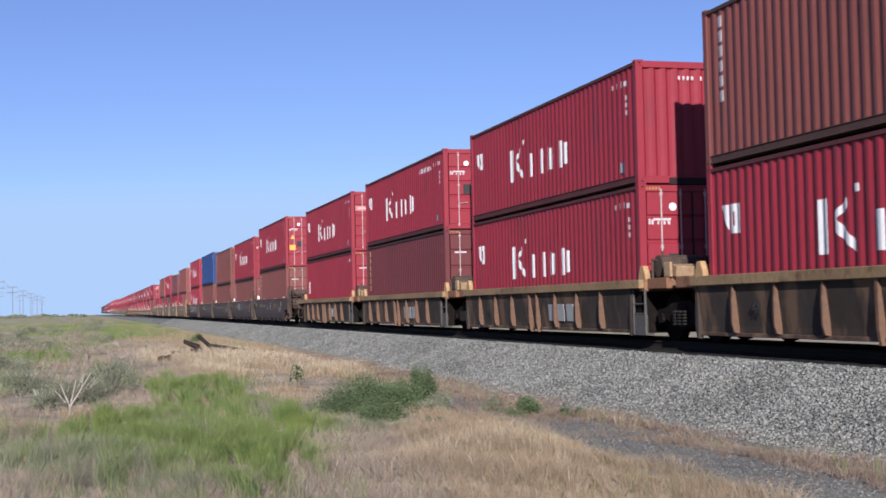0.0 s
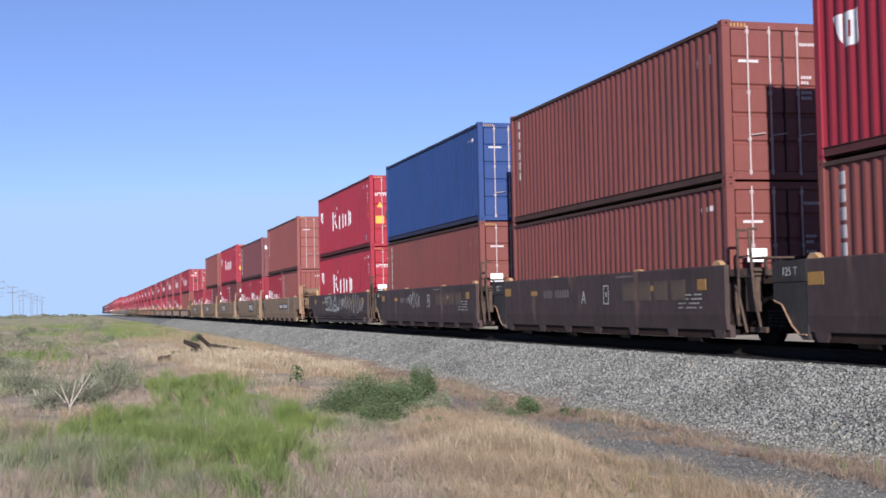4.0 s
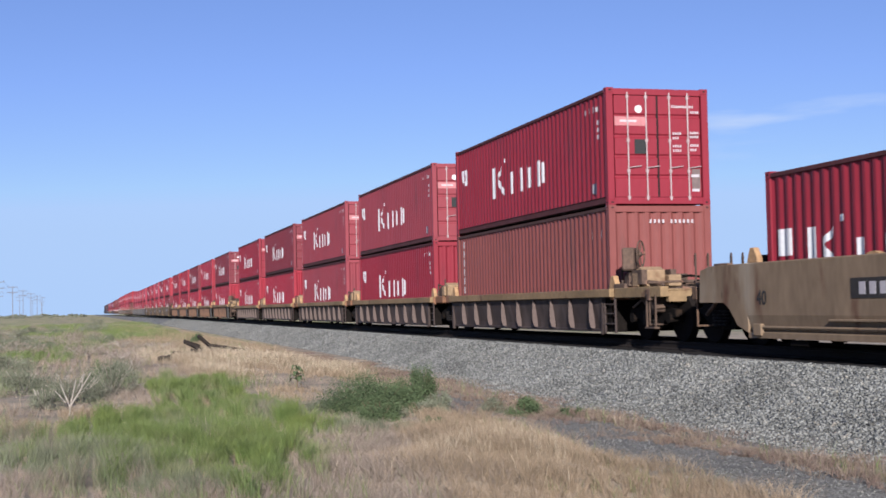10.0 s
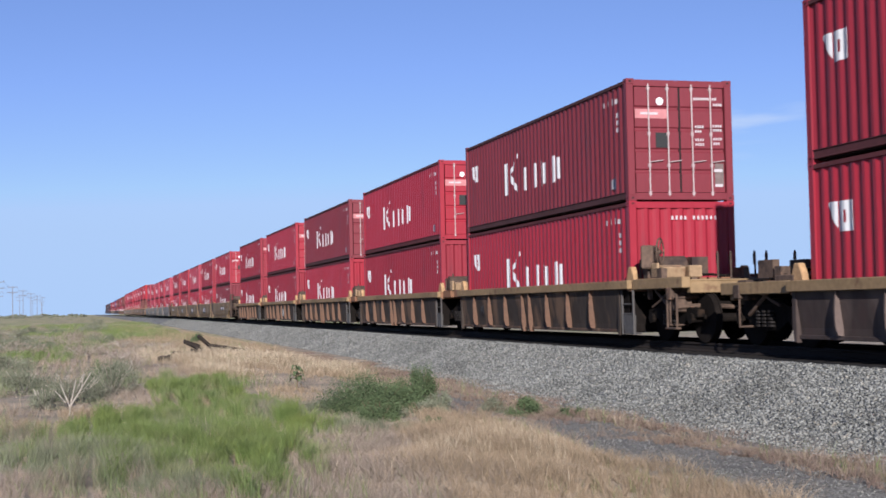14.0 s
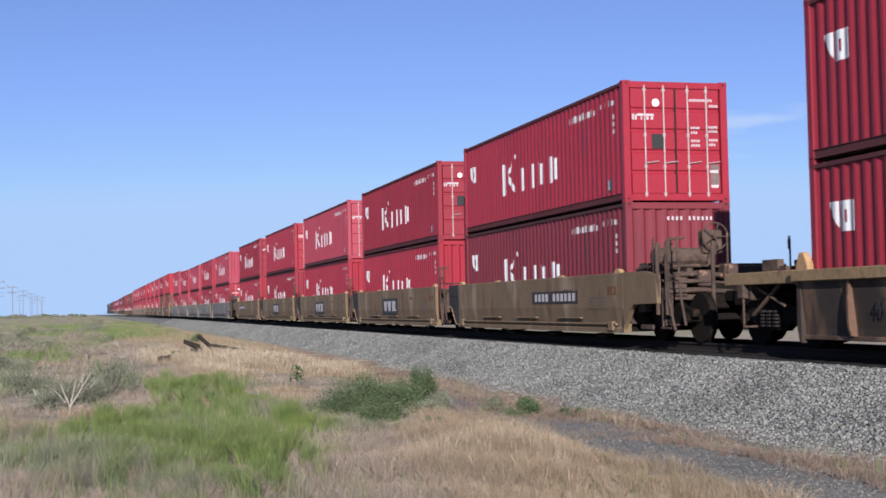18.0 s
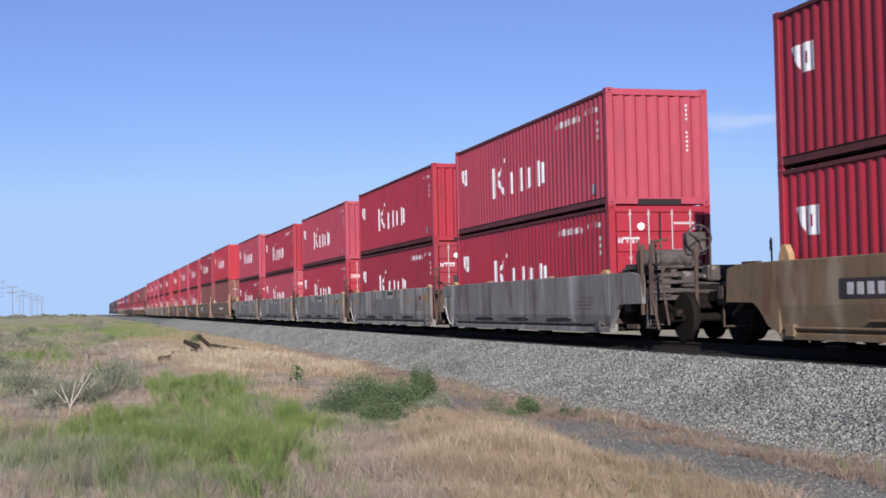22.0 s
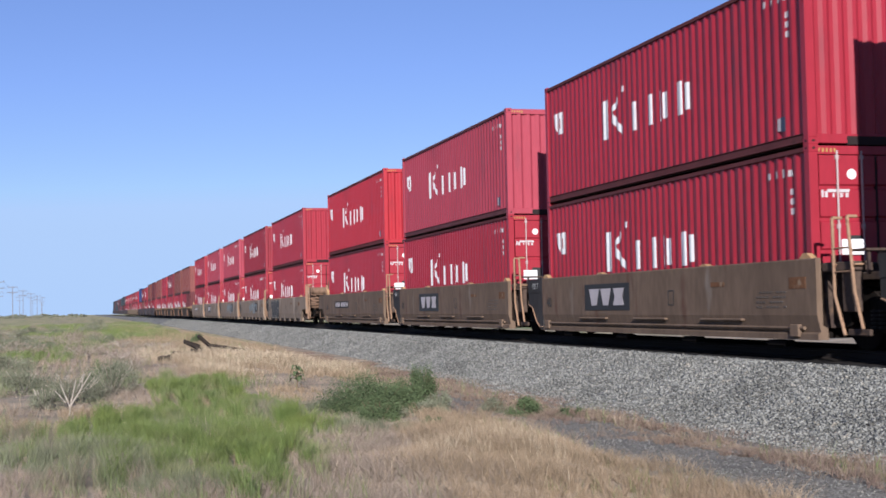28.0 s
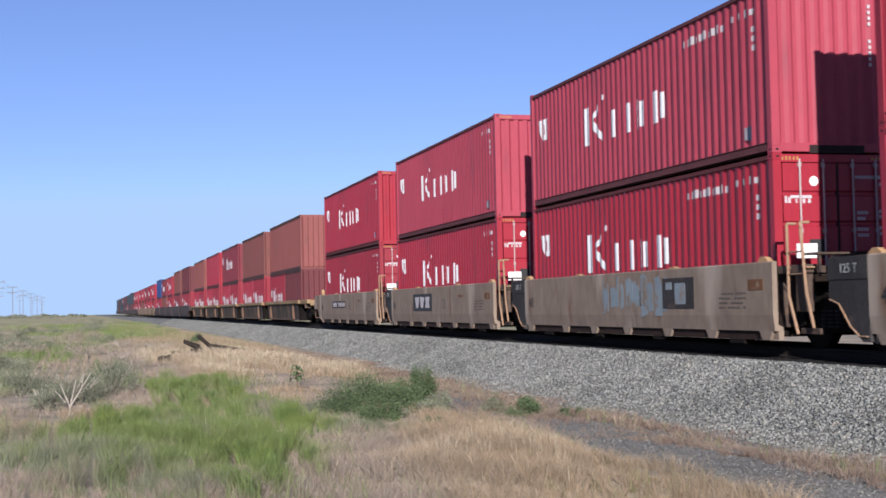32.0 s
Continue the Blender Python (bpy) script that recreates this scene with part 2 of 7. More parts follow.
def wave_profile(y0, y1, depth=0.03):
    """Points (y, inset) of a corrugated wall from y0 to y1."""
    count = max(1, round((y1 - y0) / WAVE))
    p = (y1 - y0) / count
    pts = []
    for k in range(count):
        a = y0 + k * p
        pts += [(a, 0.0), (a + 0.26 * p, 0.0), (a + 0.50 * p, depth), (a + 0.76 * p, depth)]
    pts.append((y1, 0.0))
    return pts


def wall_sheet(length, z0, z1, thick=0.06, depth=0.03):
    """Corrugated wall facing -x at x = 0, centred on y, with thickness."""
    bm = bmesh.new()
    pts = wave_profile(-length / 2, length / 2, depth)
    prism(bm, [(d, y) for y, d in pts] + [(thick, length / 2), (thick, -length / 2)], "y", 0, 1)
    for v in bm.verts:                      # (u, k, v) -> x = inset, y = along, z = height
        x, k, y = v.co
        v.co = (x, y, z0 + (z1 - z0) * k)
    return bm


def strip_marks(length, marks, lift=0.004, depth=0.03):
    """Paint lying on the corrugation. marks: (y0, y1, z at y0 low, high, z at y1 low, high)."""
    bm = bmesh.new()
    pts = wave_profile(-length / 2, length / 2, depth)
    ys = [p[0] for p in pts]
    ds = [p[1] for p in pts]
    for y0, y1, a0, b0, a1, b1 in marks:
        cuts = sorted({y0, y1, *[y for y in ys if y0 < y < y1]})
        prev = None
        for y in cuts:
            t = (y - y0) / (y1 - y0)
            d = float(np.interp(y, ys, ds)) - lift
            lo, hi = bm.verts.new((d, y, a0 + (a1 - a0) * t)), bm.verts.new((d, y, b0 + (b1 - b0) * t))
            if prev:
                bm.faces.new((prev[0], lo, hi, prev[1]))
            prev = (lo, hi)
    geom = bmesh.ops.extrude_face_region(bm, geom=list(bm.faces))
    bmesh.ops.translate(bm, verts=[v for v in geom["geom"] if isinstance(v, bmesh.types.BMVert)], vec=(-0.002, 0, 0))
    return bm


def flat(y0, y1, z0, z1):
    return (y0, y1, z0, z1, z0, z1)


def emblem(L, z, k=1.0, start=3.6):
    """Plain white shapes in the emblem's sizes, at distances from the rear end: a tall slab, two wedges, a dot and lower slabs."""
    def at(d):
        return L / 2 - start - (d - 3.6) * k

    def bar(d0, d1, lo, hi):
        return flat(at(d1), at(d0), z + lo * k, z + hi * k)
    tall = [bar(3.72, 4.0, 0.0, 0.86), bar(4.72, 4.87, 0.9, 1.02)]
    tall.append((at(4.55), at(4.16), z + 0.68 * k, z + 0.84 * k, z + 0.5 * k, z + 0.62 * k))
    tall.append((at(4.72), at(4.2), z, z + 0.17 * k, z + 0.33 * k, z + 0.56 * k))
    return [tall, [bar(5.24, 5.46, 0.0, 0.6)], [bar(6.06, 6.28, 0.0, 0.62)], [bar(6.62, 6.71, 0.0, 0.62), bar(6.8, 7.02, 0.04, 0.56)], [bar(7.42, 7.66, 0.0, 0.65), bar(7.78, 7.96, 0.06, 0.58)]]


def tiny_bars(y, z, n, size, gap, tall):
    return [flat(y - i * gap - size, y - i * gap, z, z + tall * (0.75 + 0.25 * ((i * 7) % 3) / 2)) for i in range(n)]


def corner_mark(L, h):
    lo, hi = h * 0.565, h * 0.745
    return [(L / 2 - 0.76, L / 2 - 0.5, lo + 0.06, hi, hi - 0.06, hi), flat(L / 2 - 0.94, L / 2 - 0.8, lo, hi), flat(L / 2 - 1.2, L / 2 - 1.0, lo, hi), flat(L / 2 - 1.0, L / 2 - 0.94, lo, lo + 0.13), flat(L / 2 - 1.0, L / 2 - 0.94, hi - 0.14, hi)]


def numbers(L, h):
    return tiny_bars(-L / 2 + 1.35, h - 0.45, 4, 0.1, 0.22, 0.14) + [flat(-L / 2 + 0.55, -L / 2 + 0.66, h - 0.75 - 0.16 * i, h - 0.65 - 0.16 * i) for i in range(3)]


ROSEPLATE = surface("pale_rose_paint", (0.42, 0.17, 0.17), 0.6, fine=12, amount=0.08, bump=0)
GREYPLATE = surface("grey_plate", (0.16, 0.12, 0.11), 0.6, fine=12, amount=0.15, bump=0)
YELLOW = surface("faded_yellow_lettering", (0.5, 0.36, 0.17), 0.6, amount=0.1, bump=0)
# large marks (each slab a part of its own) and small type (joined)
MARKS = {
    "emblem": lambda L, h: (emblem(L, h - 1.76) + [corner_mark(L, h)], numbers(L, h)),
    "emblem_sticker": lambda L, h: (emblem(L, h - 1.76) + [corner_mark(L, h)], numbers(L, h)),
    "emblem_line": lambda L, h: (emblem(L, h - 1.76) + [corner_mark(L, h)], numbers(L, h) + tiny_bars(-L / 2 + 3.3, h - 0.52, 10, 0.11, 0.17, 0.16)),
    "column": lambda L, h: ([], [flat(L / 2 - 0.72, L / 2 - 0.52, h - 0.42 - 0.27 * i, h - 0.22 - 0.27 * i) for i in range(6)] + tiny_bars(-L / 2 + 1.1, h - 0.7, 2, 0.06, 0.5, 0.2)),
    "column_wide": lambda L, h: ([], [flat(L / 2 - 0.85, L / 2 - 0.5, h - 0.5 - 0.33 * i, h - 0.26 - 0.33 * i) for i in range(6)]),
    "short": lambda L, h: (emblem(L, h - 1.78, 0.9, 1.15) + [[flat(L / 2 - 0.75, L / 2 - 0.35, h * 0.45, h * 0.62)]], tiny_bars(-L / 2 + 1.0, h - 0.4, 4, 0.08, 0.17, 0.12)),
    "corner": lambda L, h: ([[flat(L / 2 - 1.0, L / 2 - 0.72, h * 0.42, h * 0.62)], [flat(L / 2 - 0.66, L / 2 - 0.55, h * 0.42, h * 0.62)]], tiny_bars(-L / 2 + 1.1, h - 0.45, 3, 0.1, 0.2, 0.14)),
    "plain": lambda L, h: ([], tiny_bars(-L / 2 + 1.1, h - 0.5, 3, 0.07, 0.2, 0.1)),
}
BLUEBAND = surface("dark_blue_band_paint", (0.02, 0.028, 0.11), 0.6, fine=12, amount=0.12, bump=0)
MESHES = {}
TEMPLATES = {}


def shared(key, make):
    if key not in MESHES:
        MESHES[key] = make()
    return MESHES[key]


WORDS = {"red": "dark red", "crimson": "crimson", "claret": "weathered claret-red", "rose": "faded rose-red", "scarlet": "bright scarlet", "wine": "dull wine-red", "brown": "red-brown", "rust": "orange-brown", "maroon": "dark maroon", "plum": "dull plum-brown", "blue": "blue", "slate": "dark slate"}


def far_container(c, L, h, colour, end, marks):
    P = PAINT[colour]
    def shell():
        bm = wall_sheet(L - 0.12, 0.16, h - 0.1)
        bmesh.ops.translate(bm, verts=bm.verts, vec=(-W2 + 0.01, 0, 0))
        box(bm, -W2 + 0.06, W2, -L / 2 + 0.1, L / 2, 0.0, h)
        box(bm, -W2, -W2 + 0.06, -L / 2, -L / 2 + 0.06, 0.0, h)
        return bm
    piece("body", shared(("body", L, h, colour), lambda: mesh_of("body", shell(), P)), c)
    for s in (-1, 1):
        piece("rail", shared(("frail", L, colour), lambda: mesh_of("rail", boxes((-0.03, 0.03, -L / 2 + 0.06, L / 2, -0.07, 0.07)), EDGE[colour])), c, pose(-W2 + 0.025, 0, 0.082 if s < 0 else h - 0.075))
    piece("end_wall" if end == "wall" else "door", shared(("fend", h, colour), lambda: mesh_of("end_wall", wall_sheet(2 * W2 - 0.2, 0.1, h - 0.1, 0.06, 0.04), P)), c, pose(0, -L / 2, 0, 0, 0, 90))
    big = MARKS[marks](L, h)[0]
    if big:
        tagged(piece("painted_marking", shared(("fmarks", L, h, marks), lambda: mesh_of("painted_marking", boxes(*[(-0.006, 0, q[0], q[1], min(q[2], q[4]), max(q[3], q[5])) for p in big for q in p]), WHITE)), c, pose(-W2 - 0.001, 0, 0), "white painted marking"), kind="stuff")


def build_container(L, h, colour, end, marks, far):
    c = thing("shipping_container")
    P, E = PAINT[colour], EDGE[colour]
    how = "and barred doors" if end == "doors" else "and ribbed end"
    mk = "with white emblem " if marks[:6] in ("emblem", "short") else ""
    tagged(c, f"{WORDS[colour]} {'tall ' if h > 2.7 else ''}{'short ' if L < 7 else ''}steel shipping container {mk}{how}", "container", "containers on the train")
    if far:
        far_container(c, L, h, colour, end, marks)
        return c
    z0, z1 = 0.19, h - 0.104
    side = shared(("side", L, h, colour), lambda: mesh_of("side_panel", wall_sheet(L - 0.30, z0, z1), P))
    for s, r in ((-1, 0), (1, 180)):
        piece("side_panel", side, c, pose(s * (W2 - 0.022), 0, 0, 0, 0, r))
    piece("roof", shared(("roof", L, h, colour), lambda: mesh_of("roof", boxes((-W2 + 0.05, W2 - 0.05, -L / 2 + 0.1, L / 2 - 0.1, h - 0.072, h - 0.045)), P)), c)
    # near-black underframe: the shade in the gap below is put into its colour
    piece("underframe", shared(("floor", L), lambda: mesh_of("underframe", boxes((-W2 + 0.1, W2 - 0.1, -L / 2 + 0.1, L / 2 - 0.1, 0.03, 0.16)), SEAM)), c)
    rail = shared(("rail", L, colour), lambda: mesh_of("rail", boxes((-0.03, 0.03, -L / 2 + 0.15, L / 2 - 0.15, -0.036, 0.036), b=0.005), E))

    def channel():
        bm = bmesh.new()
        prism(bm, ((-0.03, 0.032), (0.045, 0.032), (0.045, 0.176), (-0.03, 0.176), (-0.03, 0.164), (-0.014, 0.158), (-0.014, 0.056), (-0.03, 0.05)), "y", -L / 2 + 0.15, L / 2 - 0.15)
        return bm
    base = shared(("base", L, colour), lambda: mesh_of("bottom_rail", channel(), E))
    for s in (-1, 1):
        piece("top_rail", rail, c, pose(s * (W2 - 0.032), 0, h - 0.07))
        piece("bottom_rail", base, c, pose(s * (W2 - 0.033), 0, 0.018, 0, 0, 0 if s < 0 else 180))
    post = shared(("post", h, colour), lambda: mesh_of("corner_post", boxes((-0.08, 0.08, -0.08, 0.08, 0.11, h - 0.11), b=0.012), P))
    cast = shared(("cast", colour), lambda: casting_mesh(P))
    for sx in (-1, 1):
        for sy in (-1, 1):
            piece("corner_post", post, c, pose(sx * (W2 - 0.081), sy * (L / 2 - 0.081), 0))
            for z in (0.059, h - 0.059):
                piece("corner_casting", cast, c, pose(sx * (W2 - 0.089), sy * (L / 2 - 0.086), z))
    # lead end faces -y: doors or a corrugated wall; the rear end has the other
    for sy, kind in ((-1, end), (1, "wall" if end == "doors" else "doors")):
        r = 0 if sy < 0 else 180
        m = pose(0, sy * L / 2, 0, 0, 0, r)
        for nm, za, zb in (("end_header", h - 0.16, h - 0.02), ("end_sill", 0.02, 0.17)):
            piece(nm, shared((nm, h, colour), lambda: mesh_of(nm, boxes((-W2 + 0.16, W2 - 0.16, 0.01, 0.12, za, zb), b=0.008), P)), c, m)
        if kind == "wall":
            if sy < 0:
                # solid block; its dark colour stands for the shade inside the tunnel
                piece("gooseneck_tunnel", shared("tunnel", lambda: mesh_of("gooseneck_tunnel", boxes((-0.52, 0.52, 0.004, 0.1, 0.0, 0.135)), SEAM)), c, m, "near-black block painted as a shaded tunnel recess")
            piece("end_wall", shared(("end", h, colour), lambda: mesh_of("end_wall", wall_sheet(2 * W2 - 0.3, 0.16, h - 0.14, 0.06, 0.045), P)), c, m @ pose(0, 0.03, 0, 0, 0, 90))
        elif sy > 0:
            piece("door", shared(("rear", h, colour), lambda: mesh_of("door", boxes((-W2 + 0.16, W2 - 0.16, 0.03, 0.08, 0.16, h - 0.15)), P)), c, m)
        else:
            leaf = shared(("leaf", h, colour), lambda: mesh_of("door", door_leaf(h), P))
            for s in (-1, 1):
                piece("door", leaf, c, m @ pose(s * 0.525, 0.035, 0))
            bar = shared(("bar", h), lambda: mesh_of("locking_bar", locking_bar(h), STEEL))
            for x in (-0.72, -0.28, 0.28, 0.72):
                piece("locking_bar", bar, c, m @ pose(x, 0.005, 0))
            piece("door_gasket", shared(("gasket", h), lambda: mesh_of("door_gasket", boxes((-0.022, 0.022, 0.04, 0.07, 0.18, h - 0.17)), SEAM)), c, m)
            if marks[:6] == "emblem":
                if marks != "emblem" or h > 2.7:
                    tagged(piece("door_slabs", shared(("dslabs", h), lambda: mesh_of("door_slabs", boxes(*[(a, b, 0.027, 0.033, h - 0.84, h - 0.84 + t) for a, b, t in ((-1.0, -0.96, 0.12), (-0.94, -0.89, 0.1), (-0.8, -0.77, 0.07), (-0.73, -0.71, 0.07), (-0.67, -0.62, 0.07), (-0.57, -0.52, 0.07))]), LETTER)), c, m, "row of small white slabs"), kind="stuff")
                if marks == "emblem_sticker":
                    piece("triangle_sticker", shared(("tsticker", h), lambda: mesh_of("triangle_sticker", triangle_mesh(-0.8, h * 0.55), ORANGE)), c, m, "orange triangular warning sticker")
                    piece("triangle_sticker", shared(("tside", L, h), lambda: mesh_of("triangle_sticker", strip_marks(L - 0.3, [(-L / 2 + 0.42, -L / 2 + 0.62, h * 0.42, h * 0.42 + 0.2, h * 0.42, h * 0.42 + 0.02)]), ORANGE)), c, pose(-(W2 - 0.022), 0, 0), "orange triangular warning sticker")
                if marks == "emblem" and h < 2.7:
                    piece("name_plate", shared(("rplate", h), lambda: mesh_of("name_plate", boxes((-1.02, -0.26, 0.027, 0.033, h - 0.84, h - 0.64)), ROSEPLATE)), c, m, "pale rose rectangle")
                piece("round_spot", shared(("spot", h), lambda: mesh_of("round_spot", rod_mesh((-0.45, 0.033, h - 0.47), (-0.45, 0.027, h - 0.47), 0.085, 14), WHITE)), c, m, "white round spot")
                piece("data_plate", shared("gplate", lambda: mesh_of("data_plate", boxes((0.8, 1.0, 0.031, 0.0345, 0.34, 0.8)), GREYPLATE)), c, m, "grey data plate")
                piece("door_sticker", shared("dsticker", lambda: mesh_of("door_sticker", boxes((-0.56, -0.26, 0.027, 0.034, 1.13, 1.45)), BLACK)), c, m, "small dark data sticker")
            if colour == "rust" or marks == "emblem_sticker":
                piece("warning_sticker", shared("osticker", lambda: mesh_of("warning_sticker", boxes((-0.18, 0.16, 0.0255, 0.03, 0.82, 1.12)), ORANGE)), c, m @ pose(0.52 if colour == "rust" else -0.8, 0, 0.0 if colour == "rust" else 0.12), "orange sticker")
        if sy < 0 and h > 2.7:
            tagged(piece("height_stripes", shared(("stripes", h), lambda: mesh_of("height_stripes", boxes(*[(s * 1.0 + 0.07 * i - 0.2, s * 1.0 + 0.07 * i - 0.17, 0.004, 0.009, h - 0.12, h - 0.06) for i in range(5) for s in (-0.85, 0.85)]), HAZARD)), c, m, "yellow height-warning stripes"), kind="stuff")
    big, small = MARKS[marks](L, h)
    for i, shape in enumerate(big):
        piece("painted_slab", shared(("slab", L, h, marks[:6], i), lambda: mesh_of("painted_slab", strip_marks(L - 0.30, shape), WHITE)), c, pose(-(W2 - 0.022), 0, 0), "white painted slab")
    if small:
        tagged(piece("small_lettering", shared(("marks", L, h, marks, colour == "maroon" and L > 7), lambda: mesh_of("small_lettering", strip_marks(L - 0.30, small), YELLOW if colour == "maroon" and L > 7 else LETTER)), c, pose(-(W2 - 0.022), 0, 0), "white lettering bars"), kind="stuff")
    if marks == "column_wide" and colour == "maroon":
        piece("blue_band", shared(("bband", L, h), lambda: mesh_of("blue_band", strip_marks(L - 0.30, [flat(L / 2 - 0.86, L / 2 - 0.52, 0.3, h - 0.2)], 0.001), BLUEBAND)), c, pose(-(W2 - 0.022), 0, 0), "upright dark blue painted band")
    if end == "doors" and marks == "column_wide":
        tagged(piece("door_slabs", shared(("wdslabs", h), lambda: mesh_of("door_slabs", boxes(*[(-0.98 + 0.21 * i, -0.88 + 0.21 * i, 0.027, 0.033, h - 0.78, h - 0.78 + t) for i, t in enumerate((0.24, 0.17, 0.17, 0.19, 0.17))]), WHITE)), c, pose(0, -L / 2, 0), "row of white slabs on the doors"), kind="stuff")
    if end == "doors":
        tagged(piece("door_lettering", shared(("doortext", h), lambda: mesh_of("door_lettering", door_bars(h), LETTER)), c, pose(0, -L / 2 + 0.028, 0), "white lettering bars"), kind="stuff")
    elif marks != "plain":
        upright = colour in ("rose", "scarlet") or h > 2.7
        rows = [(0.68, 0.73, 0, 0.006, h - 0.4 - 0.1 * i, h - 0.34 - 0.1 * i) for i in range(11) if i not in (4, 5)] if upright else [(-0.25 + 0.1 * i, -0.205 + 0.1 * i, 0, 0.006, h - 0.40, h - 0.32) for i in range(11) if i != 4]
        tagged(piece("end_lettering", shared(("endtext", h, upright), lambda: mesh_of("end_lettering", boxes(*rows), LETTER)), c, pose(0, -L / 2 + 0.024, 0), "white number bars"), kind="stuff")
        if colour == "scarlet":
            piece("warning_sticker", shared("wsticker", lambda: mesh_of("warning_sticker", boxes((0.05, 0.36, 0, 0.006, 1.02, 1.3)), ORANGE)), c, pose(0, -L / 2 + 0.024, 0), "orange sticker")
    if marks[:6] == "emblem":
        piece("sticker", shared(("teal", h), lambda: mesh_of("sticker", boxes((-0.006, 0, -L / 2 + 0.72, -L / 2 + 0.86, 0.3, 0.54)), TEAL)), c, pose(-(W2 - 0.020), 0, 0), "small dark sticker")
        piece("data_card", shared(("card", h), lambda: mesh_of("data_card", boxes((-0.006, 0, -L / 2 + 0.87, -L / 2 + 0.96, 0.32, 0.53)), LETTER)), c, pose(-(W2 - 0.020), 0, 0), "small pale data card")
    return c


def triangle_mesh(x, z):
    """Triangular sticker on the end face."""
    bm = bmesh.new()
    front = [bm.verts.new(p) for p in ((x - 0.13, 0.027, z), (x + 0.13, 0.027, z), (x, 0.027, z + 0.22))]
    back = [bm.verts.new(v.co + Vector((0, 0.006, 0))) for v in front]
    bm.faces.new(front)
    bm.faces.new(back[::-1])
    for i in range(3):
        j = (i + 1) % 3
        bm.faces.new((front[i], back[i], back[j], front[j]))
    return bm


def casting_mesh(mat):
    """Corner casting; dark ovals on its faces paint the shade of its holes."""
    bm = boxes((-0.089, 0.089, -0.085, 0.085, -0.059, 0.059), b=0.006)
    body = set(bm.faces)
    for s in (-1, 1):
        prism(bm, [(0.03 * math.cos(k * math.tau / 10), 0.021 * math.sin(k * math.tau / 10)) for k in range(10)], "x", s * 0.0895, s * 0.088)
        prism(bm, [(0.03 * math.cos(k * math.tau / 10), 0.021 * math.sin(k * math.tau / 10)) for k in range(10)], "y", s * 0.0855, s * 0.084)
    for f in bm.faces:
        f.material_index = 0 if f in body else 1
    me = mesh_of("corner_casting", bm, mat)
    me.materials.append(SEAM)
    return me


def door_leaf(h):
    bm = bmesh.new()
    zs = np.linspace(0.18, h - 0.17, 6)
    out = []
    for i in range(5):                       # five shallow pans between ribs
        a, b = zs[i], zs[i + 1]
        out += [(0.0, a + 0.05), (0.0, b - 0.05), (0.03, b - 0.02), (0.03, b + 0.02)]
    out = [(0.0, zs[0])] + out[:-2] + [(0.0, zs[-1]), (0.06, zs[-1]), (0.06, zs[0])]
    prism(bm, out, "x", -0.5, 0.5)
    return bm


def locking_bar(h):
    bm = bmesh.new()
    rod(bm, (0, 0, 0.1), (0, 0, h - 0.1), 0.017, 8)
    for z in (0.16, 0.75, h * 0.55, h - 0.2):
        box(bm, -0.03, 0.03, -0.008, 0.03, z - 0.035, z + 0.035)
    rod(bm, (0, -0.015, 0.82), (0.3, -0.015, 0.86), 0.012, 6)
    return bm


def door_bars(h):
    d = [(-0.9, -0.5, -0.006, -0.003, h - 0.76, h - 0.71)]
    for x0, z, n in ((0.34, 0.40, 4), (0.56, 0.40, 6), (0.80, 0.52, 4), (0.36, 1.0, 4), (0.78, 0.98, 4), (0.36, 1.1, 3), (0.78, 1.07, 4), (0.36, 1.28, 4), (0.78, 1.26, 4), (0.36, 1.38, 4), (0.78, 1.36, 3)):
        d += [(x0 + 0.055 * i, x0 + 0.055 * i + 0.036, 0, 0.006, h - z - 0.03, h - z + 0.025) for i in range(n)]
    d += [(0.78, 0.98, 0, 0.006, 0.62, 0.68), (0.8, 0.98, 0, 0.006, 0.3, 0.36)]
    return boxes(*d)


def container(y_rear, z, h, colour, end="doors", marks="emblem", L=12.192, far=False):
    """Place a container with its rear end at y_rear on the train, its base at z. Returns the height of its top."""
    key = (L, h, colour, end, marks, far)
    if key not in TEMPLATES:
        ob = TEMPLATES[key] = build_container(*key)
    else:
        ob = copy_thing(TEMPLATES[key], pose(0, 0, 0))
    ride(ob, TRACK_X, y_rear - L / 2, z)
    return z + h


# ---- well cars ----
FLOOR_Z = 0.30
RAIL_Z = -0.05
GAP = 15.21
WHEEL_R = 0.48
SPRING = surface("dusty_spring_steel", (0.02, 0.016, 0.014), 0.75, fine=14, amount=0.2)
SPINNERS = []        # (axle, its y on the car, the car's y at the start)


def far_truck():
    bm = truck_frame()
    bmesh.ops.translate(bm, verts=bm.verts, vec=(-1.0, 0, 0))
    for dy in (-0.89, 0.89):
        rod(bm, (-0.85, dy, 0), (0.85, dy, 0), 0.435, 14)
    return bm


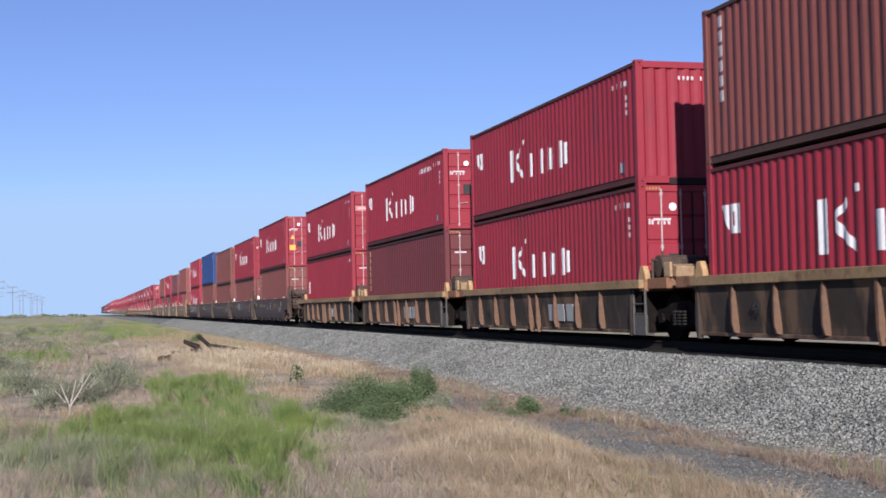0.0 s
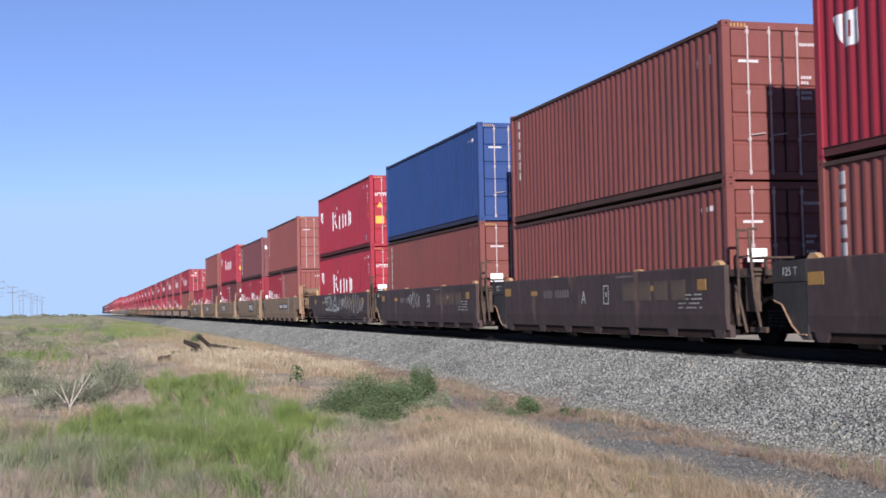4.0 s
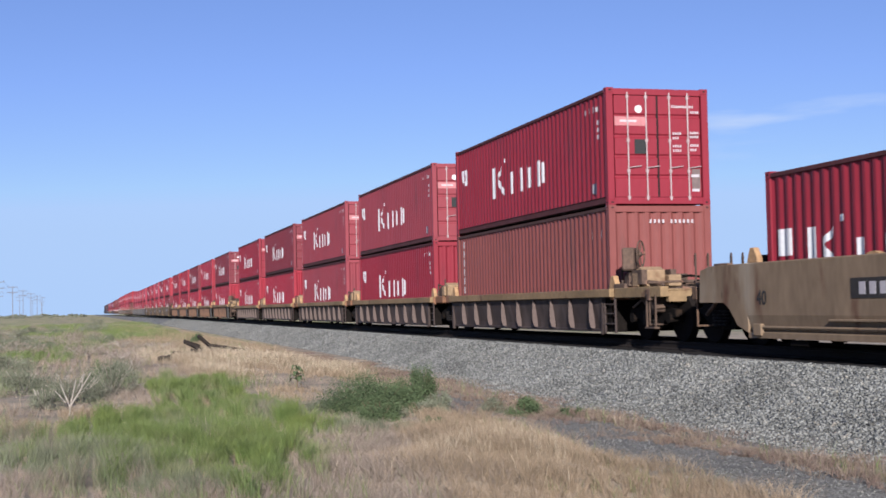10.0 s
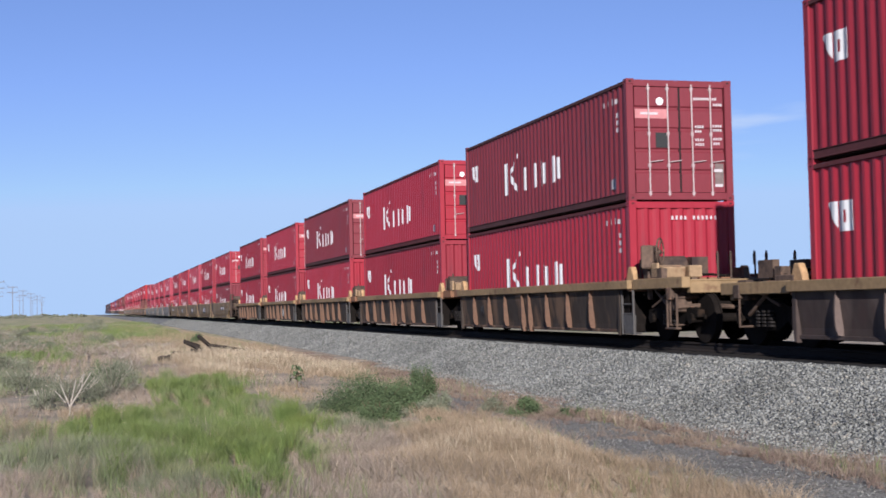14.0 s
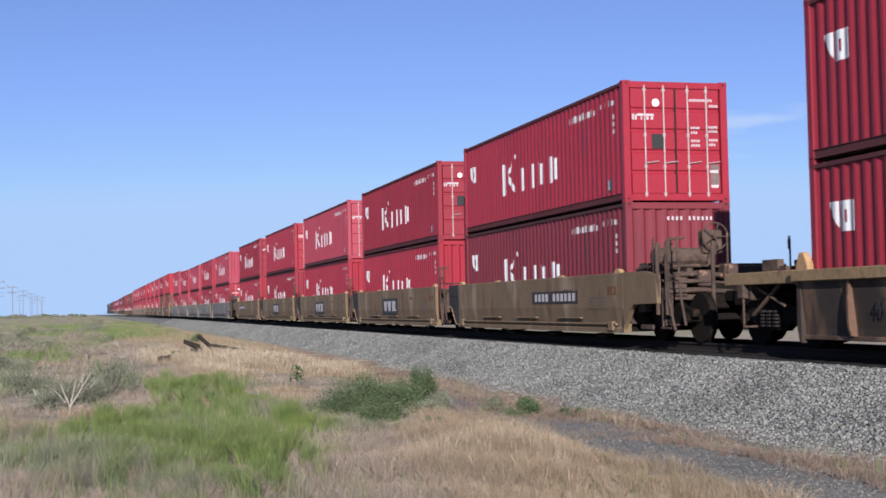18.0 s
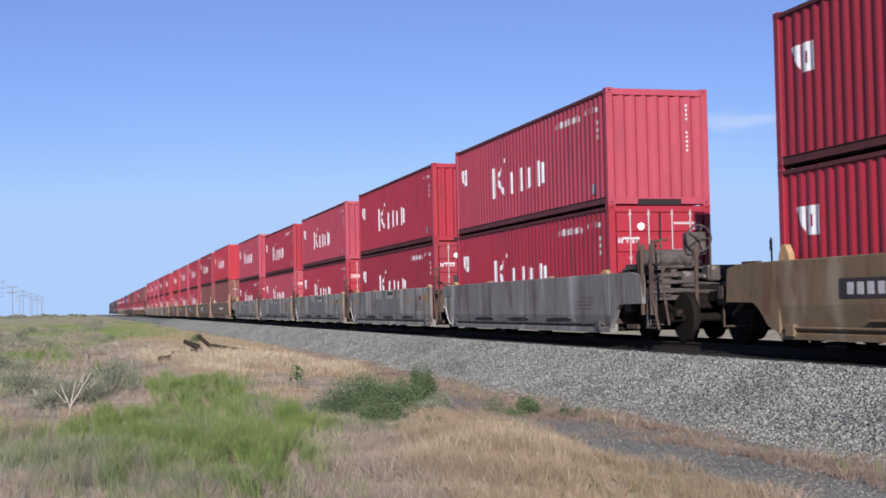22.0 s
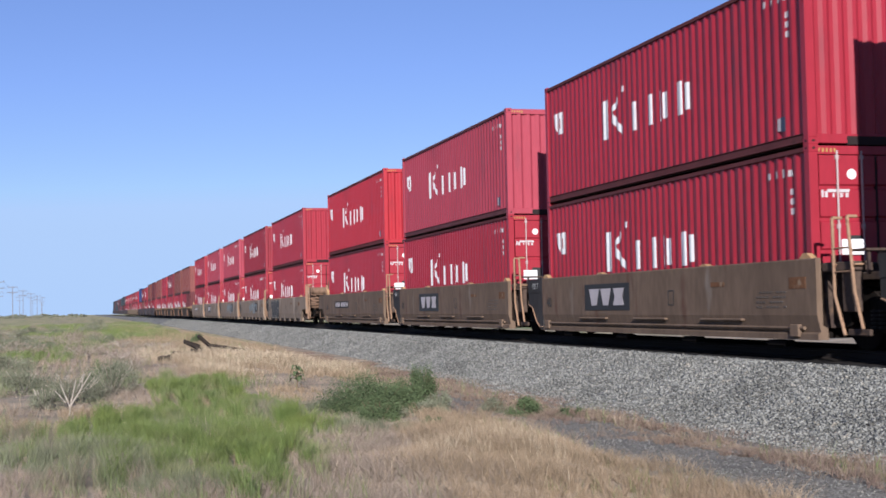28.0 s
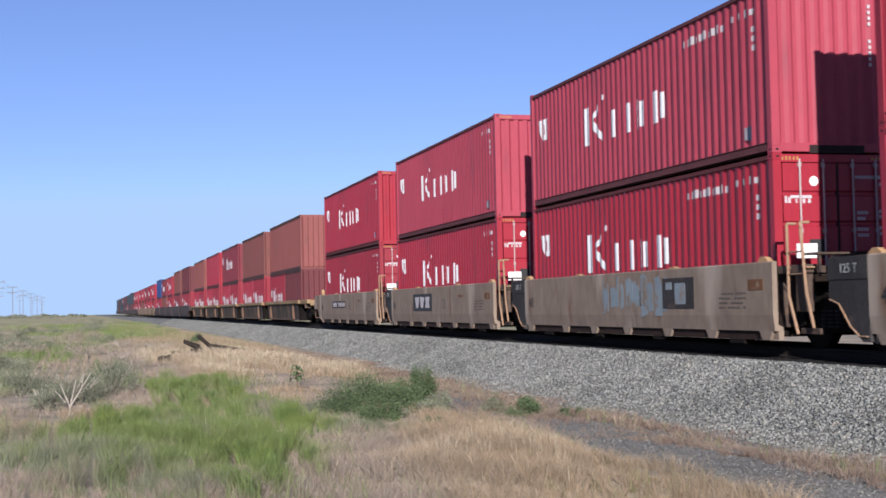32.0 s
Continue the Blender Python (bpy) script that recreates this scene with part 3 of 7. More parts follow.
def bogie(car, y, far):
    """Two-axle truck under the joint at y, in the car's space."""
    zc = RAIL_Z + WHEEL_R
    if far:
        piece("truck", shared("far_truck", lambda: mesh_of("truck", far_truck(), GRIME)), car, pose(0, y, zc))
        return
    wheel = shared("wheel", lambda: mesh_of("wheel", wheel_mesh(), WHEEL))
    axle = shared("axle", lambda: mesh_of("axle", axle_mesh(), GRIME))
    frame_me = shared("truck_frame", lambda: mesh_of("truck_frame", truck_frame(), GRIME))
    spring = shared("spring", lambda: mesh_of("spring_nest", springs(), SPRING))
    cap = shared("cap", lambda: mesh_of("bearing_cap", cap_mesh(), GRIME))
    for dy in (-0.89, 0.89):
        a = piece("axle", axle, car, pose(0, y + dy, zc))
        for s in (-1, 1):
            piece("wheel", wheel, a, pose(s * 0.755, 0, 0, 0, 0, 0 if s < 0 else 180))
    for s in (-1, 1):
        f = piece("truck_side_frame", frame_me, car, pose(s * 1.0, y, zc))
        piece("spring_nest", spring, f, pose(0, 0, 0))
        for dy in (-0.89, 0.89):
            piece("bearing_cap", cap, f, pose(s * 0.08, dy, 0, 0, 90, 0))
    piece("bolster", shared("bolster", lambda: mesh_of("bolster", boxes((-1.1, 1.1, -0.2, 0.2, 0.0, 0.28), b=0.03), GRIME)), car, pose(0, y, zc))


def wheel_mesh():
    bm = bmesh.new()
    prof = ((-0.07, 0.10), (-0.07, 0.38), (-0.07, 0.475), (0.03, 0.48), (0.035, 0.505), (0.06, 0.505), (0.06, 0.39), (0.02, 0.34), (0.02, 0.16), (0.07, 0.10))
    n = 24
    rings = [[bm.verts.new((x, r * math.cos(k * math.tau / n), r * math.sin(k * math.tau / n))) for k in range(n)] for x, r in prof]
    for a, b in zip(rings, rings[1:] + rings[:1]):
        for k in range(n):
            bm.faces.new((a[k], a[(k + 1) % n], b[(k + 1) % n], b[k]))
    return bm


def axle_mesh():
    bm = bmesh.new()
    rod(bm, (-1.05, 0, 0), (1.05, 0, 0), 0.085, 10)
    return bm


def truck_frame():
    bm = bmesh.new()
    prism(bm, ((-1.12, 0.02), (-1.12, 0.16), (-0.7, 0.2), (-0.35, 0.34), (0.35, 0.34), (0.7, 0.2), (1.12, 0.16), (1.12, 0.02), (0.95, -0.02), (0.74, 0.02), (0.40, -0.20), (-0.40, -0.20), (-0.74, 0.02), (-0.95, -0.02)), "x", -0.08, 0.08)
    bevel(bm, 0.015)
    return bm


def springs():
    bm = bmesh.new()
    for y in (-0.2, 0.0, 0.2):
        for k in range(5):
            rod(bm, (-0.11, y, -0.13 + k * 0.06), (-0.11, y, -0.095 + k * 0.06), 0.075, 8)
    return bm


def cap_mesh():
    bm = bmesh.new()
    rod(bm, (0, 0, -0.06), (0, 0, 0.06), 0.11, 10, 0.09)
    return bm


def lettering(text, size, mat):
    """A flat mesh of readable characters, standing in the y-z plane and read from -x."""
    cu = bpy.data.curves.new("lettering", "FONT")
    cu.body, cu.size, cu.align_x, cu.align_y, cu.extrude, cu.resolution_u = text, size, "CENTER", "CENTER", 0.002, 2
    ob = bpy.data.objects.new("lettering", cu)
    me = bpy.data.meshes.new_from_object(ob)
    bpy.data.objects.remove(ob)
    me.transform(Matrix(((0, 0, -1, 0), (-1, 0, 0, 0), (0, 1, 0, 0), (0, 0, 0, 1))))
    me.materials.clear()
    me.materials.append(mat)
    return me


def scribble(seed, length, tall, loops, width=0.035):
    """Flat looping paint strokes in the y-z plane."""
    g = np.random.default_rng(seed)
    n = loops * 14
    t = np.linspace(0, 1, n)
    ph = g.uniform(0, 6, 4)
    y = length * (0.5 - t) + 0.16 * tall * np.sin(t * loops * math.tau * 1.3 + ph[0])
    z = 0.5 * tall * (0.75 * np.sin(t * loops * math.tau + ph[1]) + 0.3 * np.sin(t * loops * 5.1 + ph[2]))
    bm = bmesh.new()
    prev = None
    for i in range(n):
        j, k = max(0, i - 1), min(n - 1, i + 1)
        d = Vector((0, y[k] - y[j], z[k] - z[j]))
        d = d.normalized() if d.length > 1e-6 else Vector((0, 1, 0))
        s = Vector((0, -d.z, d.y)) * width
        c = Vector((-0.001 * (i % 3), y[i], z[i]))
        cur = (bm.verts.new(c - s), bm.verts.new(c + s))
        if prev:
            bm.faces.new((prev[0], prev[1], cur[1], cur[0]))
        prev = cur
    geom = bmesh.ops.extrude_face_region(bm, geom=list(bm.faces))
    bmesh.ops.translate(bm, verts=[v for v in geom["geom"] if isinstance(v, bmesh.types.BMVert)], vec=(-0.002, 0, 0))
    return bm


def ribbed_well(car, P, first, last, far, fins):
    # sheets coloured dark as in shade, ribs and fins lighter as in sun
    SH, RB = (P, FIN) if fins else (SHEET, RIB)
    T = 1.05 if fins else 1.21          # top of the chord
    def side():
        bm = bmesh.new()
        prism(bm, ((-0.012, T - 0.17), (0.012, T - 0.17), (0.09, 0.3), (0.09, 0.15), (0.068, 0.15), (0.068, 0.3)), "y", -5.7, 6.35)
        return bm
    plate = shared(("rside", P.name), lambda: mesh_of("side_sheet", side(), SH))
    chord = shared(("rchord", T), lambda: mesh_of("top_chord", boxes((-0.10, 0.11, -6.45, 6.45, T - 0.18, T), b=0.012), CHORD))
    sill = shared(("rsill", P.name), lambda: mesh_of("bottom_sill", boxes((0.04, 0.13, -5.8, 6.35, 0.12, 0.19), b=0.01), P))

    def rib_mesh():
        bm = bmesh.new()
        prism(bm, ((0.0, T - 0.17), (-0.05, T - 0.175), (-0.075, T - 0.45), (-0.07, 0.34), (-0.03, 0.2), (0.075, 0.18), (0.075, 0.3)), "y", -0.017 if fins else -0.024, 0.017 if fins else 0.024)
        return bm
    rib = shared(("rib", P.name), lambda: mesh_of("side_rib", rib_mesh(), RB))
    for s, r in ((-1, 0), (1, 180)):
        flip = 1 if s < 0 else -1
        m = pose(s * 1.37, 0, 0, 0, 0, r)
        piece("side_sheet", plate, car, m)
        piece("top_chord", chord, car, m, "worn ochre top chord")
        piece("bottom_sill", sill, car, m)
        for y in (4.9, -4.2) if far or s > 0 else (5.1, 3.82, 2.54, 1.26, -0.03, -1.31, -2.6, -3.88, -5.17) if fins else (4.9, 3.45, 2.0, -1.3, -2.75, -4.2):
            piece("side_rib", rib, car, m @ pose(0, flip * y, 0), "" if fins else "rust-orange side rib")
        if not far and not fins:
            for y in (0.03, 0.58):
                piece("splice_post", shared(("splice", P.name), lambda: mesh_of("splice_post", splice_post(), RIB)), car, m @ pose(0, flip * y, 0))
    plat = shared(("plat", P.name), lambda: mesh_of("end_platform", boxes((-1.36, 1.36, 6.2, 6.5, T - 0.24, T - 0.01), (-1.3, 1.3, 6.5, 7.4, T - 0.2, T + 0.02), (-0.3, 0.3, 6.4, 7.5, 0.6, T - 0.2), b=0.015), DECK))
    head = shared(("rhead", P.name), lambda: mesh_of("end_bulkhead", boxes((-1.25, 1.25, 6.155, 6.195, 0.12, T - 0.2), (-1.3, -1.26, 5.5, 6.15, 0.16, T - 0.2), (1.26, 1.3, 5.5, 6.15, 0.16, T - 0.2)), GRIME))
    for r in (0, 180):
        piece("end_bulkhead", head, car, pose(0, 0, 0, 0, 0, r))
        piece("end_platform", plat, car, pose(0, 0, 0, 0, 0, r), "orange-brown end platform")
    for sy, on in ((-1, first), (1, last)):
        if on:
            piece("end_sill_deck", shared(("esd", T), lambda: mesh_of("end_sill_deck", boxes((-1.38, -1.2, 6.51, 8.85, T - 0.2, T + 0.01), (1.2, 1.38, 6.51, 8.85, T - 0.2, T + 0.01), (-1.2, 1.2, 7.41, 8.85, T - 0.08, T - 0.04), (-1.2, 1.2, 8.7, 8.85, T - 0.3, T - 0.08), b=0.012), CHORD)), car, pose(0, 0, 0, 0, 0, 0 if sy > 0 else 180), "worn ochre end sill")
    if not far:
        post = shared(("rendpost", P.name), lambda: mesh_of("end_post", end_post(T - 0.18), SH))
        steel = P if fins else LADDER
        stile = shared(("rstile", fins), lambda: mesh_of("ladder_stile", rod_mesh((0, 0, 0.1), (-0.01, 0, T - 0.2), 0.028), steel))
        tread = shared(("rtread", fins), lambda: mesh_of("ladder_rung", rod_mesh((0, -0.3, 0), (0, 0.28, 0), 0.018), steel))
        for y in (-6.5, -5.92):
            piece("ladder_stile", stile, car, pose(-1.35, y, 0))
        for z in (0.3, 0.52, 0.72):
            piece("ladder_rung", tread, car, pose(-1.35, -6.2, z))
        if not fins:
            piece("step_plate", shared("rfoot", lambda: mesh_of("step_plate", boxes((-0.03, 0.03, -0.26, 0.26, 0.12, 0.5), (-0.03, 0.16, -0.26, 0.26, 0.09, 0.13), b=0.006), LADDER)), car, pose(-1.34, -6.25, 0), "pale grey step plate")
        for s in (-1, 1):
            piece("end_post", post, car, pose(s * 1.33, -5.7, 0, 0, 0, 180))
            piece("end_post", post, car, pose(s * 1.33, 6.3, 0))
        box_me = shared("valve", lambda: mesh_of("brake_reservoir", reservoir(), RUSTY))
        piece("brake_reservoir", box_me, car, pose(-0.75, -6.75, T + 0.26 if not fins else T + 0.1) @ Matrix.Diagonal((1.2, 1.3, 1.3, 1)))
        piece("reservoir_label", shared("reslabel", lambda: mesh_of("reservoir_label", boxes((-0.16, 0.16, -0.176, -0.171, -0.03, 0.06)), LETTER)), car, pose(-0.75, -6.75, T + 0.22 if not fins else T + 0.13), "pale label plate")
        piece("valve_housing", shared(("housing", fins), lambda: mesh_of("valve_housing", housing_mesh(fins), TANBOX)), car, pose(-1.0, -7.3, T + 0.02), "tan valve housing")
        piece("brake_lever_frame", shared("leverframe", lambda: mesh_of("brake_lever_frame", lever_frame(), RUSTY)), car, pose(-1.2, -6.55, T + 0.02))
        guide = shared("guide", lambda: mesh_of("container_guide", guide_mesh(), GUIDE))
        for sy in (-1, 1):
            piece("container_guide", guide, car, pose(-1.28, sy * 6.32, T - 0.01))
            piece("container_guide", guide, car, pose(1.28, sy * 6.32, T - 0.01, 0, 0, 180))


def housing_mesh(tall):
    """Box with a sloping lid and a smaller box beside it."""
    bm = bmesh.new()
    k = 0.42 if tall else 0.26
    prism(bm, ((-0.3, 0), (0.26, 0), (0.3, k * 0.75), (-0.12, k), (-0.34, k * 0.8)), "x", -0.18, 0.3)
    box(bm, 0.34, 0.62, -0.42, -0.05, 0.0, 0.24)
    box(bm, -0.26, -0.2, -0.2, 0.1, 0.0, 0.3)
    bevel(bm, 0.018)
    return bm


def lever_frame():
    bm = bmesh.new()
    for a, b in (((0, 0, 0), (0, 0, 0.38)), ((0, 0, 0.38), (0.1, -0.38, 0.3)), ((0.1, -0.38, 0.3), (0.1, -0.38, 0)), ((0.25, 0.05, 0), (0.25, 0.05, 0.55)), ((-0.1, 0.2, 0.03), (0.3, -0.1, 0.22))):
        rod(bm, a, b, 0.026, 6)
    return bm


def splice_post():
    bm = bmesh.new()
    prism(bm, ((0.0, 1.035), (-0.06, 1.035), (-0.05, 0.3), (-0.01, 0.07), (0.1, 0.07), (0.07, 0.3)), "y", -0.035, 0.035)
    return bm


def end_post(top):
    bm = bmesh.new()
    prism(bm, ((0, 0.06), (0.08, 0.06), (0.14, 0.3), (0.12, top), (0, top)), "x", -0.05, 0.05)
    bevel(bm, 0.012)
    return bm


def guide_mesh():
    bm = bmesh.new()
    prism(bm, ((-0.19, 0), (0.19, 0), (0.17, 0.1), (0.08, 0.29), (-0.06, 0.29), (-0.16, 0.12)), "x", -0.06, 0.06)
    bevel(bm, 0.015)
    return bm


def reservoir():
    bm = bmesh.new()
    rod(bm, (-0.35, 0, 0), (0.35, 0, 0), 0.17, 14)
    box(bm, 0.45, 0.75, -0.12, 0.12, -0.15, 0.15)
    box(bm, -0.3, -0.2, -0.2, 0.2, -0.17, -0.1)
    box(bm, 0.2, 0.3, -0.2, 0.2, -0.17, -0.1)
    return bm


def smooth_side(crease, low):
    """Side sill of a smooth well: upright above the crease, leaning in below it."""
    bm = bmesh.new()
    if low:
        prof = ((-0.0, 1.38), (-0.03, 1.36), (-0.03, crease), (0.0, 0.24), (0.06, 0.24), (0.06, 0.1), (0.16, 0.1), (0.16, 0.3), (0.06, 0.34), (0.06, 1.38))
    else:
        prof = ((-0.0, 1.38), (-0.03, 1.36), (-0.03, crease), (0.03, 0.24), (-0.02, 0.21), (-0.02, 0.12), (0.16, 0.12), (0.16, 0.3), (0.07, 0.34), (0.06, 1.38))
    prism(bm, prof, "y", -6.4, 6.1)
    return bm


def skirt_mesh(s):
    """Side plate over the end truck, cut up round the wheels."""
    bm = bmesh.new()
    a, b = (6.102, 7.86) if s > 0 else (6.402, 8.05)
    prism(bm, [(s * y, z) for y, z in ((a, 1.38), (7.5, 1.37), (b, 1.3), (b + 0.05, 0.72), (6.95, 0.72), (6.75, 0.6), (6.48, 0.32), (a, 0.2))], "x", -0.025, 0.08)
    bevel(bm, 0.008)
    return bm


def arch_pipe():
    """Pipe along the cut of the wheel shroud."""
    bm = bmesh.new()
    tube(bm, [(-0.03, 7.12, 0.74), (-0.03, 6.87, 0.67), (-0.03, 6.58, 0.34), (-0.03, 6.36, 0.2), (-0.03, 6.15, 0.2)], 0.016, 6)
    return bm


def shroud_mesh():
    bm = bmesh.new()
    prism(bm, ((6.102, 1.38), (7.15, 1.36), (7.15, 0.72), (6.85, 0.66), (6.55, 0.32), (6.3, 0.12), (6.102, 0.12)), "x", -0.02, 0.1)
    bevel(bm, 0.008)
    return bm


def smooth_well(car, P, first, last, far, board, style, panel):
    G = DIRTY if style in ("grey", "ash") else P
    low = style == "dark" and not last or style == "tan" and first or style == "sand"
    shelf = not low
    crease = 0.66 if style == "ochre" else 0.5
    side_me = shared(("sside", P.name, low), lambda: mesh_of("side_sill", smooth_side(crease, low), P))
    pale = style in ("grey", "ash")
    shroud_me = shared(("shroud", pale), lambda: mesh_of("end_shroud", shroud_mesh(), CAR["grey"] if pale else SHROUD))
    for s in (-1, 1):
        m = pose(s * 1.44, 0, 0) @ Matrix.Diagonal((-s, 1, 1, 1)) if s > 0 else pose(-1.44, 0, 0)
        piece("side_sill", side_me, car, m)
        if last:
            piece("end_skirt", shared(("skirt", P.name, 1), lambda: mesh_of("end_skirt", skirt_mesh(1), P)), car, m)
        else:
            piece("end_shroud", shroud_me, car, m, "chalky grey wheel shroud" if pale else "dark grey wheel shroud")
        if first:
            piece("end_skirt", shared(("skirt", P.name, -1), lambda: mesh_of("end_skirt", skirt_mesh(-1), P)), car, m)
        if far:
            continue
        if not last:
            piece("load_plate", shared(("lplate", pale), lambda: mesh_of("load_plate", boxes((-0.034, -0.021, 6.104, 7.15, 1.03, 1.37), b=0.004), PAINTOUT if pale else SHROUD)), car, m, "dark grey load plate")
            piece("arch_pipe", shared(("apipe2", pale), lambda: mesh_of("arch_pipe", arch_pipe(), HANDRAIL if not pale else LETTER)), car, m, "pale pipe bent round the wheel arch")
        if shelf:
            step = shared(("ledge", P.name), lambda: mesh_of("ledge", boxes((-0.085, 0.0, -0.78, 0.78, 0.405, 0.445), b=0.01), G))
            for y in (2.75, -0.25, -3.3):
                piece("ledge", step, car, m @ pose(0, y, 0))
            piece("lower_rail", shared(("lrail", P.name), lambda: mesh_of("lower_rail", rod_mesh((-0.01, -6.0, 0.3), (-0.01, 5.9, 0.3), 0.032), G)), car, m)
            hook = shared(("jack", P.name), lambda: mesh_of("jacking_pad", boxes((-0.06, 0.05, -0.13, 0.13, 0.16, 0.36), b=0.012), G))
            for y in (-5.75, 5.75):
                piece("jacking_pad", hook, car, m @ pose(0, y, 0))
        if low:
            gus = shared(("gusset", P.name), lambda: mesh_of("gusset", gusset_mesh(), P))
            piece("slot_back", shared("sback", lambda: mesh_of("slot_back", boxes((0.045, 0.058, -6.0, 6.0, 0.09, 0.24)), SLOT)), car, m, "rust-dark floor slots")
            for y in (5.75, 3.28, 1.5, -0.35, -2.3, -4.15, -6.1):
                piece("gusset", gus, car, m @ pose(0, y, 0))
        foot = shared("pad", lambda: mesh_of("floor_beam_end", boxes((-0.1, 0.1, -0.28, 0.28, 0.0, 0.1), b=0.02), GRIME))
        for k in range(4 if s < 0 else 0):
            piece("floor_beam_end", foot, car, pose(s * 1.3, -5 + 3.2 * k, 0.002))
    deck = shared(("sdeck", P.name), lambda: mesh_of("end_deck", boxes((-1.3, 1.3, 6.2, 6.42, 0.3, 1.3), (-1.0, 1.0, 6.42, 7.4, 1.02, 1.14), (-0.3, 0.3, 6.42, 7.5, 0.55, 1.02), b=0.012), RUSTY))
    for r in (0, 180):
        piece("end_deck", deck, car, pose(0, 0, 0, 0, 0, r))
    if not far:
        tube = HANDRAIL if style in ("tan", "sand", "umber") else RUSTY
        for nm, pts in (("a", ((-6.82, 1.96), (-6.83, 0.8), (-7.08, 0.2))), ("b", ((-7.22, 1.96), (-7.36, 0.85), (-7.55, 0.3)))):
            grab = shared(("grab", nm, tube.name), lambda: mesh_of("grab_iron", bent_tube(pts), tube))
            piece("grab_iron", grab, car, pose(-1.42, -1.72 if first else 0, 0), "bent grab iron")
        rung = shared(("rung", tube.name), lambda: mesh_of("rung", rod_mesh((0, -6.82, 0), (0, -7.28, 0), 0.014), tube))
        for z in (1.15, 1.5):
            piece("rung", rung, car, pose(-1.42, -1.72 if first else 0, z))
        piece("end_bracket", shared(("ebrk", P.name), lambda: mesh_of("end_bracket", boxes((-1.38, -1.1, -7.3, -6.42, 1.16, 1.3), (-1.34, -1.2, -7.25, -6.9, 0.55, 1.16), (-1.36, -1.3, -7.62, -7.05, 0.2, 0.3), b=0.015), RUSTY)), car)
        piece("brake_reservoir", shared("valve", lambda: mesh_of("brake_reservoir", reservoir(), RUSTY)), car, pose(-0.2, -6.8, 1.34))
        piece("catwalk", shared("catwalk", lambda: mesh_of("catwalk", boxes((-1.36, 1.4, -7.6, -7.2, 1.44, 1.475), (-1.3, -1.26, -7.55, -7.5, 1.1, 1.44), (1.2, 1.24, -7.55, -7.5, 1.1, 1.44)), RUSTY)), car)
        guide = shared("guide", lambda: mesh_of("container_guide", guide_mesh(), GUIDE))
        for y in (-6.0, 6.0, -2.5, 2.5):
            piece("container_guide", guide, car, pose(-1.36, y, 1.375) @ Matrix.Diagonal((0.9, 1, (0.9 if last and y > 5 else 0.32) if abs(y) > 5 else 0.16, 1)))
        if board:
            piece("notice_plate", shared("notice", lambda: mesh_of("notice_plate", boxes((-0.19, 0.19, -0.01, 0.01, 0, 0.24), b=0.004), WHITE)), car, pose(-0.85, -6.46, 1.42), "white notice plate")


def gusset_mesh():
    bm = bmesh.new()
    prism(bm, ((-0.22, 0.242), (0.22, 0.242), (0.12, 0.09), (-0.12, 0.09)), "x", -0.005, 0.05)
    return bm


def bent_tube(pts):
    bm = bmesh.new()
    for p, q in zip(pts, pts[1:]):
        rod(bm, (0, p[0], p[1]), (0, q[0], q[1]), 0.026, 7)
    (y, z) = pts[0]
    rod(bm, (0, y, z), (0.16, y, z), 0.024, 7)
    rod(bm, (0, pts[1][0], 1.25), (0.2, pts[1][0], 1.25), 0.016, 6)
    return bm


def brake_wheel():
    bm = bmesh.new()
    n = 18
    for k in range(n):
        a, b = k * math.tau / n, (k + 1) * math.tau / n
        rod(bm, (0.28 * math.cos(a), 0, 0.28 * math.sin(a)), (0.28 * math.cos(b), 0, 0.28 * math.sin(b)), 0.018, 6)
    for k in range(5):
        a = k * math.tau / 5
        rod(bm, (0, 0.03, 0), (0.28 * math.cos(a), 0, 0.28 * math.sin(a)), 0.014, 5)
    rod(bm, (0, -0.02, 0), (0, 0.1, 0), 0.05, 8)
    return bm


def coupler_mesh():
    bm = bmesh.new()
    box(bm, -0.16, 0.16, -8.9, -7.3, 0.72, 0.95)
    box(bm, -0.2, 0.24, -9.42, -8.85, 0.64, 1.02)
    box(bm, -0.5, 0.5, -8.4, -8.2, 0.6, 1.1)
    bevel(bm, 0.03)
    return bm


def post_mesh(r, lo, hi, hook):
    """Upright tube with a short hooked top that bends back to the car."""
    bm = bmesh.new()
    rod(bm, (0, 0, lo), (0, 0, hi), r, 8)
    rod(bm, (0, 0, hi), (0.03, hook * 0.5, hi + 0.05), r * 0.95, 8)
    rod(bm, (0.03, hook * 0.5, hi + 0.05), (0.05, hook, hi - 0.02), r * 0.9, 8)
    rod(bm, (0.05, hook, hi - 0.02), (0.05, hook, hi - 0.2), r * 0.8, 8)
    return bm


def cross_pipe(z, r, sag):
    bm = bmesh.new()
    pts = [(-1.36, 0, z), (-0.7, -sag, z + 0.02), (0.1, sag, z - 0.03), (1.3, 0, z)]
    tube(bm, pts, r, 7)
    return bm


def hose_loop():
    """Sagging air hose beside the coupler."""
    bm = bmesh.new()
    pts = [(0.35 + 0.05 * k, -8.1 - 0.16 * k, 0.95 - 0.62 * math.sin(k * math.pi / 8)) for k in range(8)]
    tube(bm, pts, 0.035, 7)
    return bm


